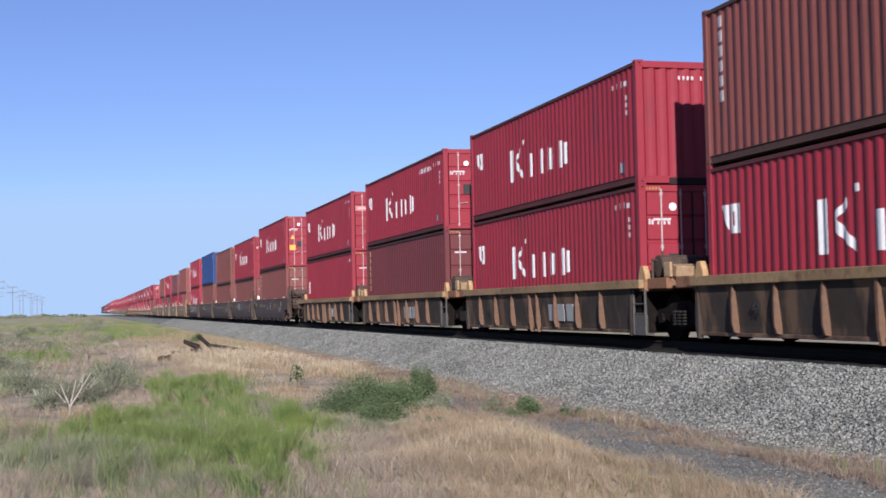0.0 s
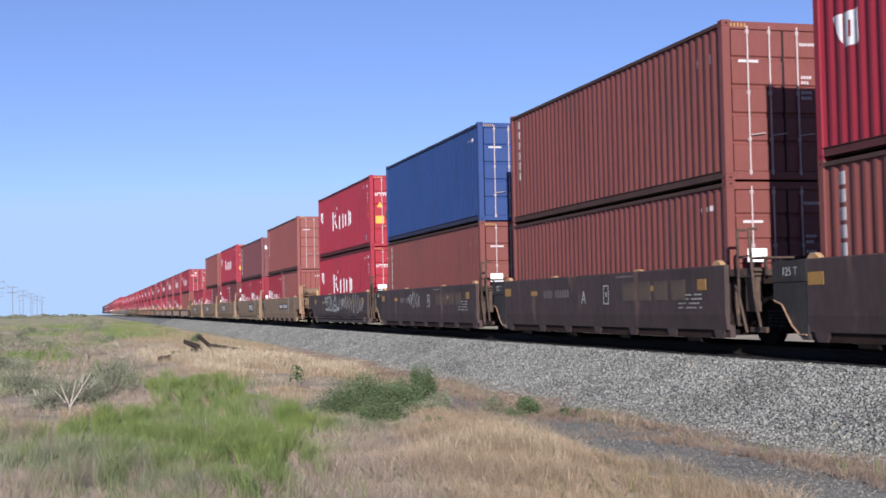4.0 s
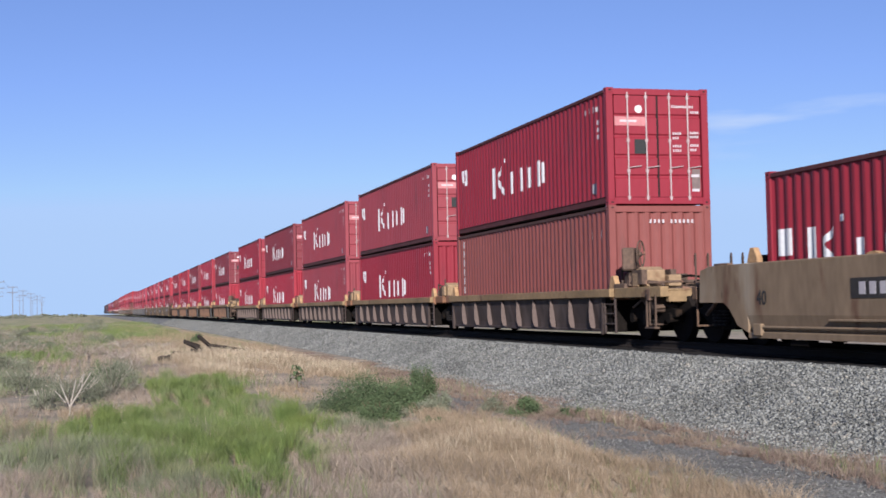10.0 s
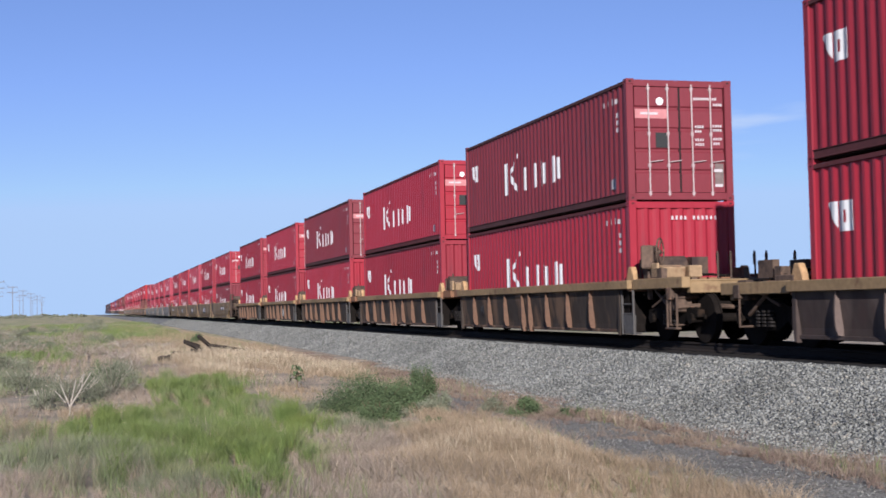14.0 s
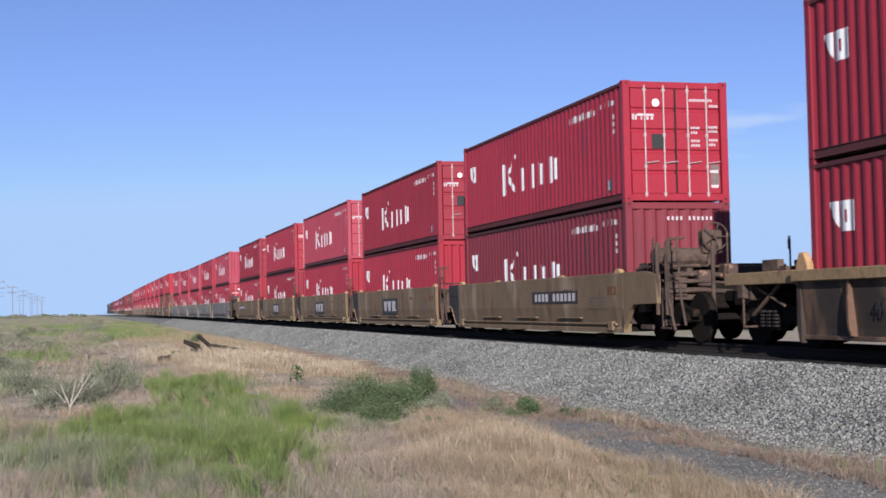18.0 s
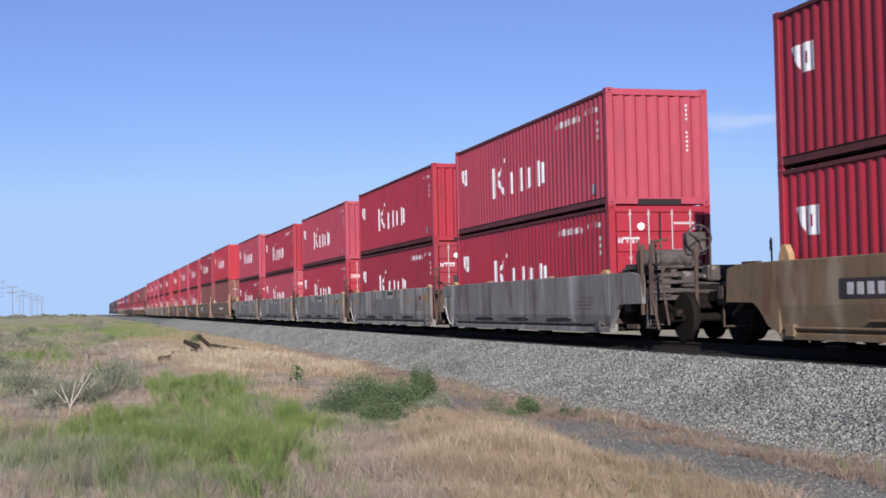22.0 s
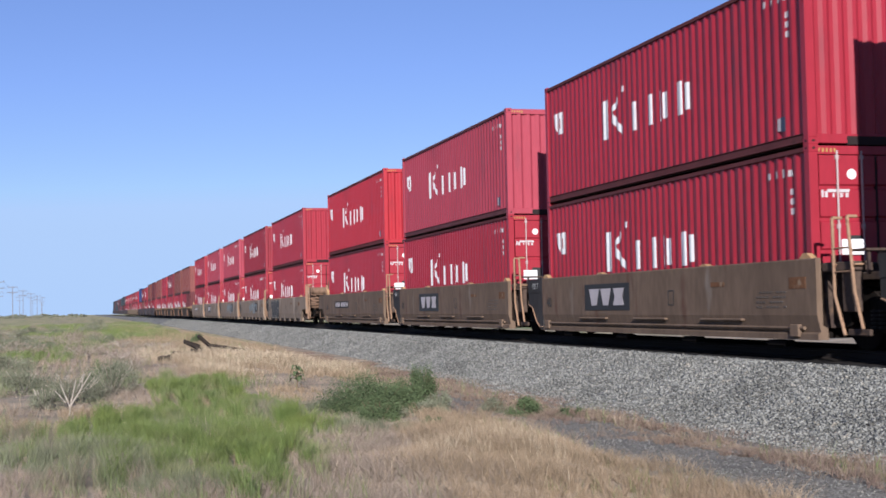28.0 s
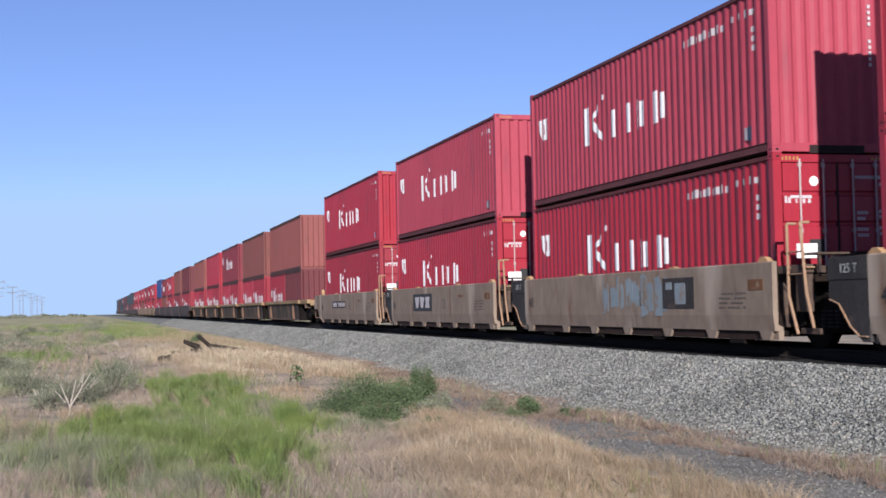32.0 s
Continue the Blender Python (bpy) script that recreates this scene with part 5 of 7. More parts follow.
                tagged(piece("reporting_bars", shared("rbars", lambda: mesh_of("reporting_bars", boxes(*[(-0.004, 0, 2.9 - 0.16 * i, 2.99 - 0.16 * i, -0.09, 0.09) for i in range(11) if i != 4], *[(-0.004, 0, -1.6 - 0.1 * i, -1.55 - 0.1 * i, 0.28, 0.33) for i in range(9)]), DIMCHALK)), car, pose(x - 0.001, 0, 0.98), "faint white number bars"), kind="stuff")
            if panel == "faded":
                piece("paint_smear", shared("smear", lambda: mesh_of("paint_smear", smear_mesh(), PATCH)), car, pose(x - 0.001, 0, 0), "smear of faded pale blue paint")
                q = piece("logo_panel", shared("hpanel", lambda: mesh_of("logo_panel", boxes((-0.004, 0.004, -3.55, -2.2, 0.62, 1.2), b=0.002), SHROUD)), car, pose(x - 0.004, 0, 0), "half painted-over dark panel")
                piece("white_slab", shared("hslab", lambda: mesh_of("white_slab", boxes((-0.008, -0.004, -3.2, -2.75, 0.7, 1.1), (-0.008, -0.004, -2.62, -2.35, 0.98, 1.12)), PATCH)), q, None, "faded pale slab")
        tagged(car, f"{CAR_WORDS[style]} intermodal well car on railway trucks", "railcar", "well cars of the train")
    ride(car, TRACK_X, y_rear - 6.096, 0)
    SPINNERS.extend((o, o.location.y, y_rear - 6.096) for o in car.children if o.name.startswith("axle"))
    return car


# ---- the consist: each unit is (upper, lower), a container is (colour, height code, end, marks) ----
H8, H9 = 2.591, 2.896
Dn, Fn = "doors", "wall"


def stack(y_rear, lower, upper, far=False):
    z = FLOOR_Z
    if lower[0] == "pair":                       # two short containers, rear one first
        _, a, b = lower
        for k, c in enumerate((a, b)):
            container(y_rear - k * 6.12, z, H8, c[0], c[1], c[2], 6.058, far)
        z += H8
    else:
        z = container(y_rear, z, lower[1], lower[0], lower[2], lower[3], 12.192, far)
    if upper:
        container(y_rear, z, upper[1], upper[0], upper[2], upper[3], 12.192, far)


def K(c="red", h=H8, e=Dn, m="emblem"):
    return (c, h, e, m)


def train_car(y_first, style, units, panels, far=False, back=0.0, last=0.0, lead=0.0):
    """How far loads sit towards the rear of their wells: back grows from unit to unit, lead and last move the end units alone."""
    n = len(units)
    for i, (upper, lower) in enumerate(units):
        y = y_first + GAP * i
        well(y, "ash" if style == "grey" and i == 0 else style, "first" if i == 0 else "last" if i == n - 1 else "middle", panels[i % len(panels)], far)
        stack(y + back * i / (n - 1) + (last if i == n - 1 else lead if i == 0 else 0), lower, upper, far)


train_car(6.6, "ribbed", [
    (K("red", H8), K("red", H9)),
    (K("brown", H9, Fn, "column"), K("red", H9)),
    (K("red", H8, Fn), K("red", H9, Dn)),
    (K("red", H8, Dn, "emblem_line"), ("maroon", H9, Dn, "column")),
    (K("red", H8, Dn), ("red", H9, Dn, "corner"))], ["", "", "logo", "logo", "logo"], back=0.18)
train_car(87.1, "dark", [
    (K("red", H9, Dn, "emblem_sticker"), ("brown", H9, Dn, "column")),
    (K("red", H9, Dn), ("brown", H8, Dn, "column")),
    (("brown", H9, Dn, "column"), ("brown", H8, Dn, "plain")),
    (("blue", H9, Dn, "plain"), ("brown", H9, Dn, "column")),
    (K("crimson", H9, Dn, "emblem_sticker"), K("crimson", H9, Dn))], ["marks", "scrawl2", "marks", "scrawl2", "scrawl3"])
train_car(167.05, "tan", [
    (("rust", H9, Dn, "column"), ("pair", ("red", Fn, "short"), ("rust", Fn, "column"))),
    (("plum", H8, Dn, "column_wide"), ("pair", ("red", Fn, "short"), ("red", Fn, "short"))),
    (K("crimson", H9, Dn, "emblem_sticker"), ("pair", ("red", Fn, "short"), ("maroon", Dn, "column_wide"))),
    (("rust", H9, Dn, "column"), ("pair", ("crimson", Fn, "short"), ("maroon", Dn, "column_wide"))),
    (None, ("pair", ("red", Fn, "short"), ("red", Fn, "short")))], ["number", "logo_fore", "logo", "logo", "number"], last=-0.26)
train_car(246.5, "fin", [
    (K("red"), ("rust", H8, Fn, "column")),
    (K("claret"), K("red", H8, Fn)),
    (K("claret"), K("claret", H8, Fn)),
    (K("wine"), K("crimson", H8, Fn)),
    (K("red"), K("crimson", H8, Fn))], ["", "", "", "", ""], lead=0.15)
train_car(326.6, "ribbed", [
    (K("wine"), K("crimson", H8, Fn)),
    (K("crimson"), K("red", H8, Fn)),
    (K("wine"), K("crimson", H8, Fn)),
    (K("crimson"), K("red", H8, Fn)),
    (K("red"), K("red", H8, Fn))], ["", "", "", "logo", ""], back=0.12)
train_car(407.05, "ochre", [
    (K("crimson", H8, Dn, "emblem_line"), K("wine", H8, Fn, "emblem_line")),
    (K("red", H8, Dn, "emblem_line"), K("crimson", H8, Fn, "emblem_line")),
    (K("rose", H8, Dn, "emblem_line"), K("crimson", H8, Fn)),
    (K("crimson", H8, Dn), K("red", H8, Fn, "emblem_line")),
    (K("red", H8, Dn, "emblem_line"), K("crimson", H8, Fn, "emblem_line"))], ["number", "logo", "logo", "logo", "number"], back=0.36)
train_car(487.5, "grey", [
    (K("rose", H8, Fn, "emblem_line"), K("crimson", H8, Dn, "emblem_line")),
    (K("crimson", H8, Fn), K("red", H8, Dn, "emblem_line")),
    (K("rose", H8, Fn), K("crimson", H8, Dn)),
    (K("crimson", H8, Fn, "emblem_line"), K("rose", H8, Dn)),
    (K("rose", H9, Fn), K("red", H8, Dn, "emblem_line"))], ["", "", "", "", ""], lead=0.2)
train_car(568.0, "umber", [
    (K("scarlet", H9, Fn), ("brown", H9, Dn, "plain")),
    (K("red", H9, Fn, "emblem_line"), ("brown", H9, Dn, "column")),
    (K("crimson", H9, Fn), K("crimson", H9, Dn)),
    (K("rose", H9, Fn), K("crimson", H9, Dn)),
    (K("scarlet", H9, Fn), K("crimson", H9, Dn))], ["number", "logo", "logo", "logo", "number"], back=0.4)
train_car(648.9, "sand", [
    (K("crimson", H9, Fn), K("crimson", H9, Dn)),
    (K("red", H9, Fn), K("crimson", H9, Dn, "emblem_line")),
    (K("rose", H9, Fn, "emblem_line"), K("crimson", H9, Dn, "emblem_line")),
    (K("rose", H9, Fn), K("crimson", H9, Dn)),
    (K("crimson", H9, Fn), K("red", H9, Dn))], ["scrawl6", "faded", "faded", "logo", "number"])
_sq = ("pair", ("crimson", Fn, "short"), ("red", Fn, "short"))
FAR_CARS = [
    (729.3, "ribbed", [(("rust", H9, Fn, "plain"), ("pair", ("red", Fn, "short"), ("maroon", Dn, "column_wide"))), (("brown", H9, Fn, "column"), _sq), (K("wine", H9, Fn), _sq), (("crimson", H9, Fn, "plain"), _sq), (("rust", H9, Fn, "plain"), _sq)]),
    (809.4, "dark", [(("maroon", H9, Fn, "plain"), K("red", H8)), (("brown", H9, Fn, "plain"), K("wine", H8)), (K("crimson", H8), K("red", H8)), (K("wine", H8), ("brown", H8, Fn, "plain")), (("blue", H9, Fn, "plain"), K("red", H8))]),
    (889.5, "tan", [(K("crimson"), K("red")), (K("red"), K("crimson")), (K("wine"), K("red")), (K("crimson"), ("brown", H8, Fn, "plain")), (K("red"), K("wine"))]),
    (969.6, "dark", [(K("crimson"), K("red")), (K("red"), K("red")), (("slate", H8, Fn, "plain"), ("maroon", H8, Fn, "plain")), (("slate", H9, Fn, "plain"), ("maroon", H8, Fn, "plain")), (("slate", H8, Fn, "plain"), ("slate", H8, Fn, "plain"))]),
    (1049.7, "dark", [(("slate", H8, Fn, "plain"), K("wine")), (("maroon", H8, Fn, "plain"), ("slate", H8, Fn, "plain")), (("slate", H8, Fn, "plain"), ("maroon", H8, Fn, "plain")), (K("wine"), ("slate", H8, Fn, "plain")), (("slate", H8, Fn, "plain"), ("slate", H8, Fn, "plain"))]),
    (1129.8, "dark", [(("slate", H8, Fn, "plain"), ("slate", H8, Fn, "plain")), (("maroon", H8, Fn, "plain"), ("slate", H8, Fn, "plain")), (("slate", H8, Fn, "plain"), ("maroon", H8, Fn, "plain")), (("slate", H8, Fn, "plain"), ("slate", H8, Fn, "plain")), (("slate", H8, Fn, "plain"), ("slate", H8, Fn, "plain"))]),
]
for _y, _style, _units in FAR_CARS:
    train_car(_y, _style, _units, [""], True)


# ---- ground ----
def smooth01(a, b, v):
    t = np.clip((v - a) / (b - a), 0, 1)
    return t * t * (3 - 2 * t)


def bump_at(x, y, cx, cy, rx, ry):
    return np.exp(-(((x - cx) / rx) ** 2 + ((y - cy) / ry) ** 2))


def ripples(x, y):
    return (0.035 * np.sin(x * 1.9 + 0.7 * y + 1.3) * np.sin(y * 1.1 - 0.6 * x) + 0.03 * np.sin(x * 0.63 + y * 0.41 + 2.0) * np.sin(y * 0.53 - x * 0.2) + 0.015 * np.sin(x * 4.1 + 2 * y) * np.sin(3.3 * y - x))


def ground_z(x, y):
    x, y = np.asarray(x, float), np.asarray(y, float)
    r = np.hypot(x, y)
    z = -0.92 + ripples(x, y) * (1 - smooth01(6.5, 7.5, x) * (1 - smooth01(17, 19, x)))
    z = z + 0.13 * bump_at(x, y, 4.0, 13.5, 1.6, 3.0) + 0.14 * bump_at(x, y, 4.2, 50, 2.4, 13) - 0.10 * bump_at(x, y, 0.5, 21, 2.0, 5)
    return z - 0.0013 * np.maximum(0, r - 150)


def mesh_arrays(name, verts, faces, mat):
    """verts: (n, 3) array; faces: (m, k) array."""
    me = bpy.data.meshes.new(name)
    verts, faces = np.asarray(verts, np.float32), np.asarray(faces, np.int32)
    k = faces.shape[1]
    me.vertices.add(len(verts))
    me.vertices.foreach_set("co", verts.ravel())
    me.loops.add(faces.size)
    me.loops.foreach_set("vertex_index", faces.ravel())
    me.polygons.add(len(faces))
    me.polygons.foreach_set("loop_start", np.arange(0, faces.size, k, dtype=np.int32))
    me.polygons.foreach_set("loop_total", np.full(len(faces), k, np.int32))
    me.update(calc_edges=True)
    me.validate()
    me.materials.append(mat)
    return me


def ground_material():
    m, n, l, p = nodes_of("dry_grassland_soil")
    geo = n.new("ShaderNodeNewGeometry")

    def tex(scale, detail=5, stretch=(1, 1, 1)):
        mp = n.new("ShaderNodeMapping")
        mp.inputs["Scale"].default_value = stretch
        l.new(geo.outputs["Position"], mp.inputs[0])
        t = n.new("ShaderNodeTexNoise")
        t.inputs["Scale"].default_value, t.inputs["Detail"].default_value = scale, detail
        l.new(mp.outputs[0], t.inputs["Vector"])
        return t.outputs["Fac"]

    def ramp(src, lo, hi):
        r = n.new("ShaderNodeMapRange")
        r.inputs["From Min"].default_value, r.inputs["From Max"].default_value = lo, hi
        l.new(src, r.inputs["Value"])
        return r.outputs[0]

    def mix(a, b, fac, kind="MIX"):
        k = n.new("ShaderNodeMix")
        k.data_type, k.blend_type = "RGBA", kind
        for s, v in ((k.inputs["Factor"], fac), (k.inputs["A"], a), (k.inputs["B"], b)):
            if hasattr(v, "links"):
                l.new(v, s)
            else:
                s.default_value = v
        return k.outputs["Result"]

    xyz = n.new("ShaderNodeSeparateXYZ")
    l.new(geo.outputs["Position"], xyz.inputs[0])
    col = mix((0.40, 0.325, 0.235, 1), (0.265, 0.228, 0.172, 1), ramp(tex(0.9), 0.4, 0.6))
    green = mix((0.24, 0.25, 0.10, 1), (0.39, 0.345, 0.205, 1), ramp(tex(1.3), 0.4, 0.6))
    green = mix(green, (0.44, 0.37, 0.235, 1), ramp(tex(0.5, 5, (1, 0.22, 1)), 0.48, 0.6))
    green = mix(green, (0.17, 0.2, 0.085, 1), ramp(tex(0.33, 5, (1, 0.3, 1)), 0.54, 0.64))
    far = ramp(xyz.outputs["Y"], 55, 75)
    patch = n.new("ShaderNodeMath")
    patch.operation = "MULTIPLY"
    l.new(ramp(tex(0.09, 3, (1, 0.35, 1)), 0.34, 0.48), patch.inputs[0])
    l.new(far, patch.inputs[1])
    col = mix(col, green, patch.outputs[0])
    # dark gravel of the service track beside the line
    wob = n.new("ShaderNodeMath")
    wob.operation = "MULTIPLY_ADD"
    l.new(tex(0.8, 4), wob.inputs[0])
    wob.inputs[1].default_value = 0.9
    l.new(xyz.outputs["X"], wob.inputs[2])
    inside = n.new("ShaderNodeMath")
    inside.operation = "MULTIPLY"
    l.new(ramp(wob.outputs[0], 5.75, 6.05), inside.inputs[0])
    l.new(ramp(wob.outputs[0], 10.6, 10.2), inside.inputs[1])
    grav = mix((0.118, 0.112, 0.096, 1), (0.235, 0.226, 0.2, 1), ramp(tex(26, 4), 0.4, 0.62))
    near = n.new("ShaderNodeMath")
    near.operation = "MULTIPLY"
    l.new(inside.outputs[0], near.inputs[0])
    l.new(ramp(xyz.outputs["Y"], 34, 22), near.inputs[1])
    col = mix(col, grav, near.outputs[0])
    col = mix(col, (0.68, 0.68, 0.68, 1), ramp(tex(16, 6), 0.45, 0.72), "MULTIPLY")
    l.new(col, p.inputs["Base Color"])
    p.inputs["Roughness"].default_value = 0.95
    p.inputs["Specular IOR Level"].default_value = 0.1
    b = n.new("ShaderNodeBump")
    b.inputs["Strength"].default_value, b.inputs["Distance"].default_value = 0.6, 0.05
    l.new(tex(12, 6), b.inputs["Height"])
    l.new(b.outputs[0], p.inputs["Normal"])
    return m


def build_ground():
    ang = np.concatenate([np.arange(-12, 42, 0.4), np.arange(42, 348, 6.0)])      # degrees from +y towards +x
    rad = np.concatenate([[0.0], np.geomspace(1.0, 120, 170), np.geomspace(130, 4500, 26)])
    a, r = np.meshgrid(np.radians(ang), rad)
    x, y = r * np.sin(a), r * np.cos(a)
    v = np.stack([x, y, ground_z(x, y)], -1).reshape(-1, 3)
    na, nr = len(ang), len(rad)
    i, j = np.meshgrid(np.arange(nr - 1), np.arange(na), indexing="ij")
    k = (j + 1) % na
    f = np.stack([i * na + j, i * na + k, (i + 1) * na + k, (i + 1) * na + j], -1).reshape(-1, 4)[:, ::-1]
    ob = new("ground", mesh_arrays("ground", v, f, ground_material()))
    for q in ob.data.polygons:
        q.use_smooth = True
    return tagged(ob, "dry grassland soil with straw, green patches and a gravel strip", "ground", kind="structure")


build_ground()

# ---- track ----
STONE = surface("grey_ballast_stone", (0.2, 0.2, 0.181), 0.9, spots=(((0.27, 0.245, 0.2), 7.0, 0.6), ((0.1, 0.1, 0.095), 5.0, 0.62)), fine=25, amount=0.12, bump=0.4, bump_size=0.01, per_island=0.55, coords="World")
BED = surface("grey_ballast_bed", (0.29, 0.288, 0.265), 0.95, spots=(((0.13, 0.13, 0.12), 9.0, 0.58), ((0.37, 0.37, 0.34), 11.0, 0.6)), fine=30, amount=0.3, bump=1.0, bump_size=0.04, coords="World")
RAILSTEEL = surface("rusty_rail_steel", (0.024, 0.018, 0.015), 0.85, 0.0, fine=20, amount=0.15)
TIE = surface("creosoted_tie_wood", (0.02, 0.016, 0.013), 0.9, fine=25, amount=0.25, stretch=(0.3, 3, 3))


def ballast_z(x):
    """Top of the ballast across the track."""
    d = np.abs(np.asarray(x, float) - TRACK_X)
    return np.where(d < 1.95, -0.24, -0.24 - (d - 1.95) * 0.40)


def strip(name, label, xs, mat, lift=0.0):
    """A long strip of the bed between the given offsets from the track's middle."""
    xs = TRACK_X + np.array(xs)
    ys = np.concatenate([np.arange(-40, 60, 1.0), np.geomspace(60, 2500, 60)])
    X, Y = np.meshgrid(xs, ys)
    Z = ballast_z(X) + lift - 0.0013 * np.maximum(0, np.hypot(X, Y) - 150)
    v = np.stack([X, Y, Z], -1).reshape(-1, 3)
    nx = len(xs)
    i, j = np.meshgrid(np.arange(len(ys) - 1), np.arange(nx - 1), indexing="ij")
    f = np.stack([i * nx + j, i * nx + j + 1, (i + 1) * nx + j + 1, (i + 1) * nx + j], -1).reshape(-1, 4)
    tagged(new(name, mesh_arrays(name, v, f, mat)), label, "ballast", kind="structure")


# near-black colour stands in for the shade under the train
CRIB = surface("shade_black_ballast", (0.022, 0.02, 0.019), 0.9, fine=20, amount=0.25, bump=0.8, bump_size=0.04, coords="World")
strip("ballast_bed", "bed of grey crushed stone under the track", (-4.3, -3.3, -2.6, -1.95, -1.2, 0, 1.2, 1.95, 2.6, 3.3, 4.3), BED)
strip("ballast_crib", "crushed stone between the rails, coloured dark as in the train's shade", (-1.7, -0.8, 0, 0.8, 1.7), CRIB, 0.012)


def rail_sheet(x):
    bm = bmesh.new()
    prof = ((-0.07, -0.17), (0.07, -0.17), (0.07, -0.155), (0.012, -0.13), (0.012, -0.045), (0.035, -0.035), (0.035, 0.0), (-0.035, 0.0), (-0.035, -0.035), (-0.012, -0.045), (-0.012, -0.13), (-0.07, -0.155))
    prism(bm, prof, "y", -40, 2500)
    bmesh.ops.subdivide_edges(bm, edges=[e for e in bm.edges if abs(e.verts[0].co.y - e.verts[1].co.y) > 10], cuts=40)
    for v in bm.verts:
        v.co.z += RAIL_Z - 0.0013 * max(0, v.co.y - 150) * (v.co.y > 400)
        v.co.x += x
    return bm


for _s in (-0.755, 0.755):
    tagged(new("rail", mesh_of("rail", rail_sheet(TRACK_X + _s), RAILSTEEL)), "rust-brown steel rail on wooden ties", "rail", "rails of the track", "structure")
_tie = mesh_of("tie", boxes((-1.3, 1.3, -0.115, 0.115, -0.18, 0.0), b=0.012), TIE)
for _k in range(70):
    _t = new("tie", _tie)
    _t.matrix_basis = pose(TRACK_X, 8 + 0.52 * _k, RAIL_Z - 0.171)
    tagged(_t, "dark creosoted wooden railway tie bedded in ballast", "tie", "ties of the track", "structure")


def scatter_stones(n, xr, yr, size, seed, z_of, name, label):
    """Crushed stones: jittered octahedron-like lumps, one object of stuff."""
    g = np.random.default_rng(seed)
    x, y = g.uniform(*xr, n), yr[0] * (yr[1] / yr[0]) ** g.uniform(0, 1, n)
    s = size * g.uniform(0.55, 1.35, n)
    base = np.array([(1, 0, 0), (0, 1, 0), (-1, 0, 0), (0, -1, 0), (0, 0, 0.8), (0, 0, -0.8)])
    v = base[None] * (s[:, None, None] * g.uniform(0.5, 1.25, (n, 6, 1)))
    v = v + g.normal(0, 0.18, (n, 6, 3)) * s[:, None, None]
    # turn each by a random rotation
    q = g.normal(size=(n, 4))
    q /= np.linalg.norm(q, axis=1)[:, None]
    w, a, b, c = q.T
    R = np.stack([1 - 2 * (b * b + c * c), 2 * (a * b - c * w), 2 * (a * c + b * w), 2 * (a * b + c * w), 1 - 2 * (a * a + c * c), 2 * (b * c - a * w), 2 * (a * c - b * w), 2 * (b * c + a * w), 1 - 2 * (a * a + b * b)], -1).reshape(n, 3, 3)
    v = np.einsum("nij,nkj->nki", R, v) * np.array([1.15, 1.2, 0.75])
    v = v + np.stack([x, y, z_of(x, y) + 0.25 * s], -1)[:, None]
    tri = np.array([(0, 1, 4), (1, 2, 4), (2, 3, 4), (3, 0, 4), (1, 0, 5), (2, 1, 5), (3, 2, 5), (0, 3, 5)])
    f = (tri[None] + 6 * np.arange(n)[:, None, None]).reshape(-1, 3)
    tagged(new(name, mesh_arrays(name, v.reshape(-1, 3), f, STONE)), label, "gravel", kind="stuff")


scatter_stones(105000, (8.2, 10.6), (9.5, 170), 0.026, 3, lambda x, y: ballast_z(x), "ballast_stones", "loose grey crushed ballast stones")
scatter_stones(9000, (7.55, 8.6), (9, 40), 0.022, 4, lambda x, y: np.maximum(ballast_z(x), ground_z(x, y)), "ballast_foot_gravel", "finer grey stones spilled at the ballast foot")
scatter_stones(11000, (5.1, 7.2), (8.5, 26), 0.009, 5, ground_z, "road_gravel", "fine dark grey gravel of the service strip")


# ---- plants ----
STRAW = surface("dry_straw", (0.285, 0.215, 0.14), 0.8, fine=6, amount=0.12, bump=0, per_island=0.4, coords="World")
PALE = surface("bleached_straw", (0.40, 0.33, 0.23), 0.8, fine=6, amount=0.1, bump=0, per_island=0.35, coords="World")
GREYGRASS = surface("grey_dead_grass", (0.275, 0.222, 0.175), 0.85, fine=6, amount=0.12, bump=0, per_island=0.4, coords="World")
GREEN = surface("green_grass", (0.132, 0.175, 0.052), 0.6, spots=(((0.17, 0.175, 0.085), 1.4, 0.5), ((0.085, 0.115, 0.045), 2.2, 0.56)), fine=5, amount=0.15, bump=0, per_island=0.4, coords="World")
BRIGHT = surface("yellow_green_grass", (0.145, 0.185, 0.047), 0.6, spots=(((0.105, 0.15, 0.04), 1.8, 0.52), ((0.17, 0.18, 0.08), 3.0, 0.6)), fine=5, amount=0.12, bump=0, per_island=0.35, coords="World")
GREYGREEN = surface("grey_green_grass", (0.165, 0.175, 0.108), 0.75, spots=(((0.2, 0.165, 0.125), 1.7, 0.52), ((0.105, 0.13, 0.06), 2.4, 0.58)), fine=5, amount=0.12, bump=0, per_island=0.35, coords="World")
DULLSTRAW = surface("dull_brown_straw", (0.225, 0.175, 0.125), 0.85, fine=6, amount=0.12, bump=0, per_island=0.4, coords="World")
REDWEED = surface("red_brown_weed", (0.185, 0.132, 0.105), 0.85, fine=6, amount=0.12, bump=0, per_island=0.4, coords="World")
SAGE = surface("grey_green_sage_leaf", (0.18, 0.187, 0.125), 0.8, fine=6, amount=0.15, bump=0, per_island=0.15, coords="World")
LEAF = surface("dark_green_leaf", (0.09, 0.123, 0.056), 0.9, fine=5, amount=0.15, bump=0, per_island=0.2, coords="World")
TWIG = surface("dead_grey_twig", (0.42, 0.37, 0.31), 0.85, fine=12, amount=0.15)
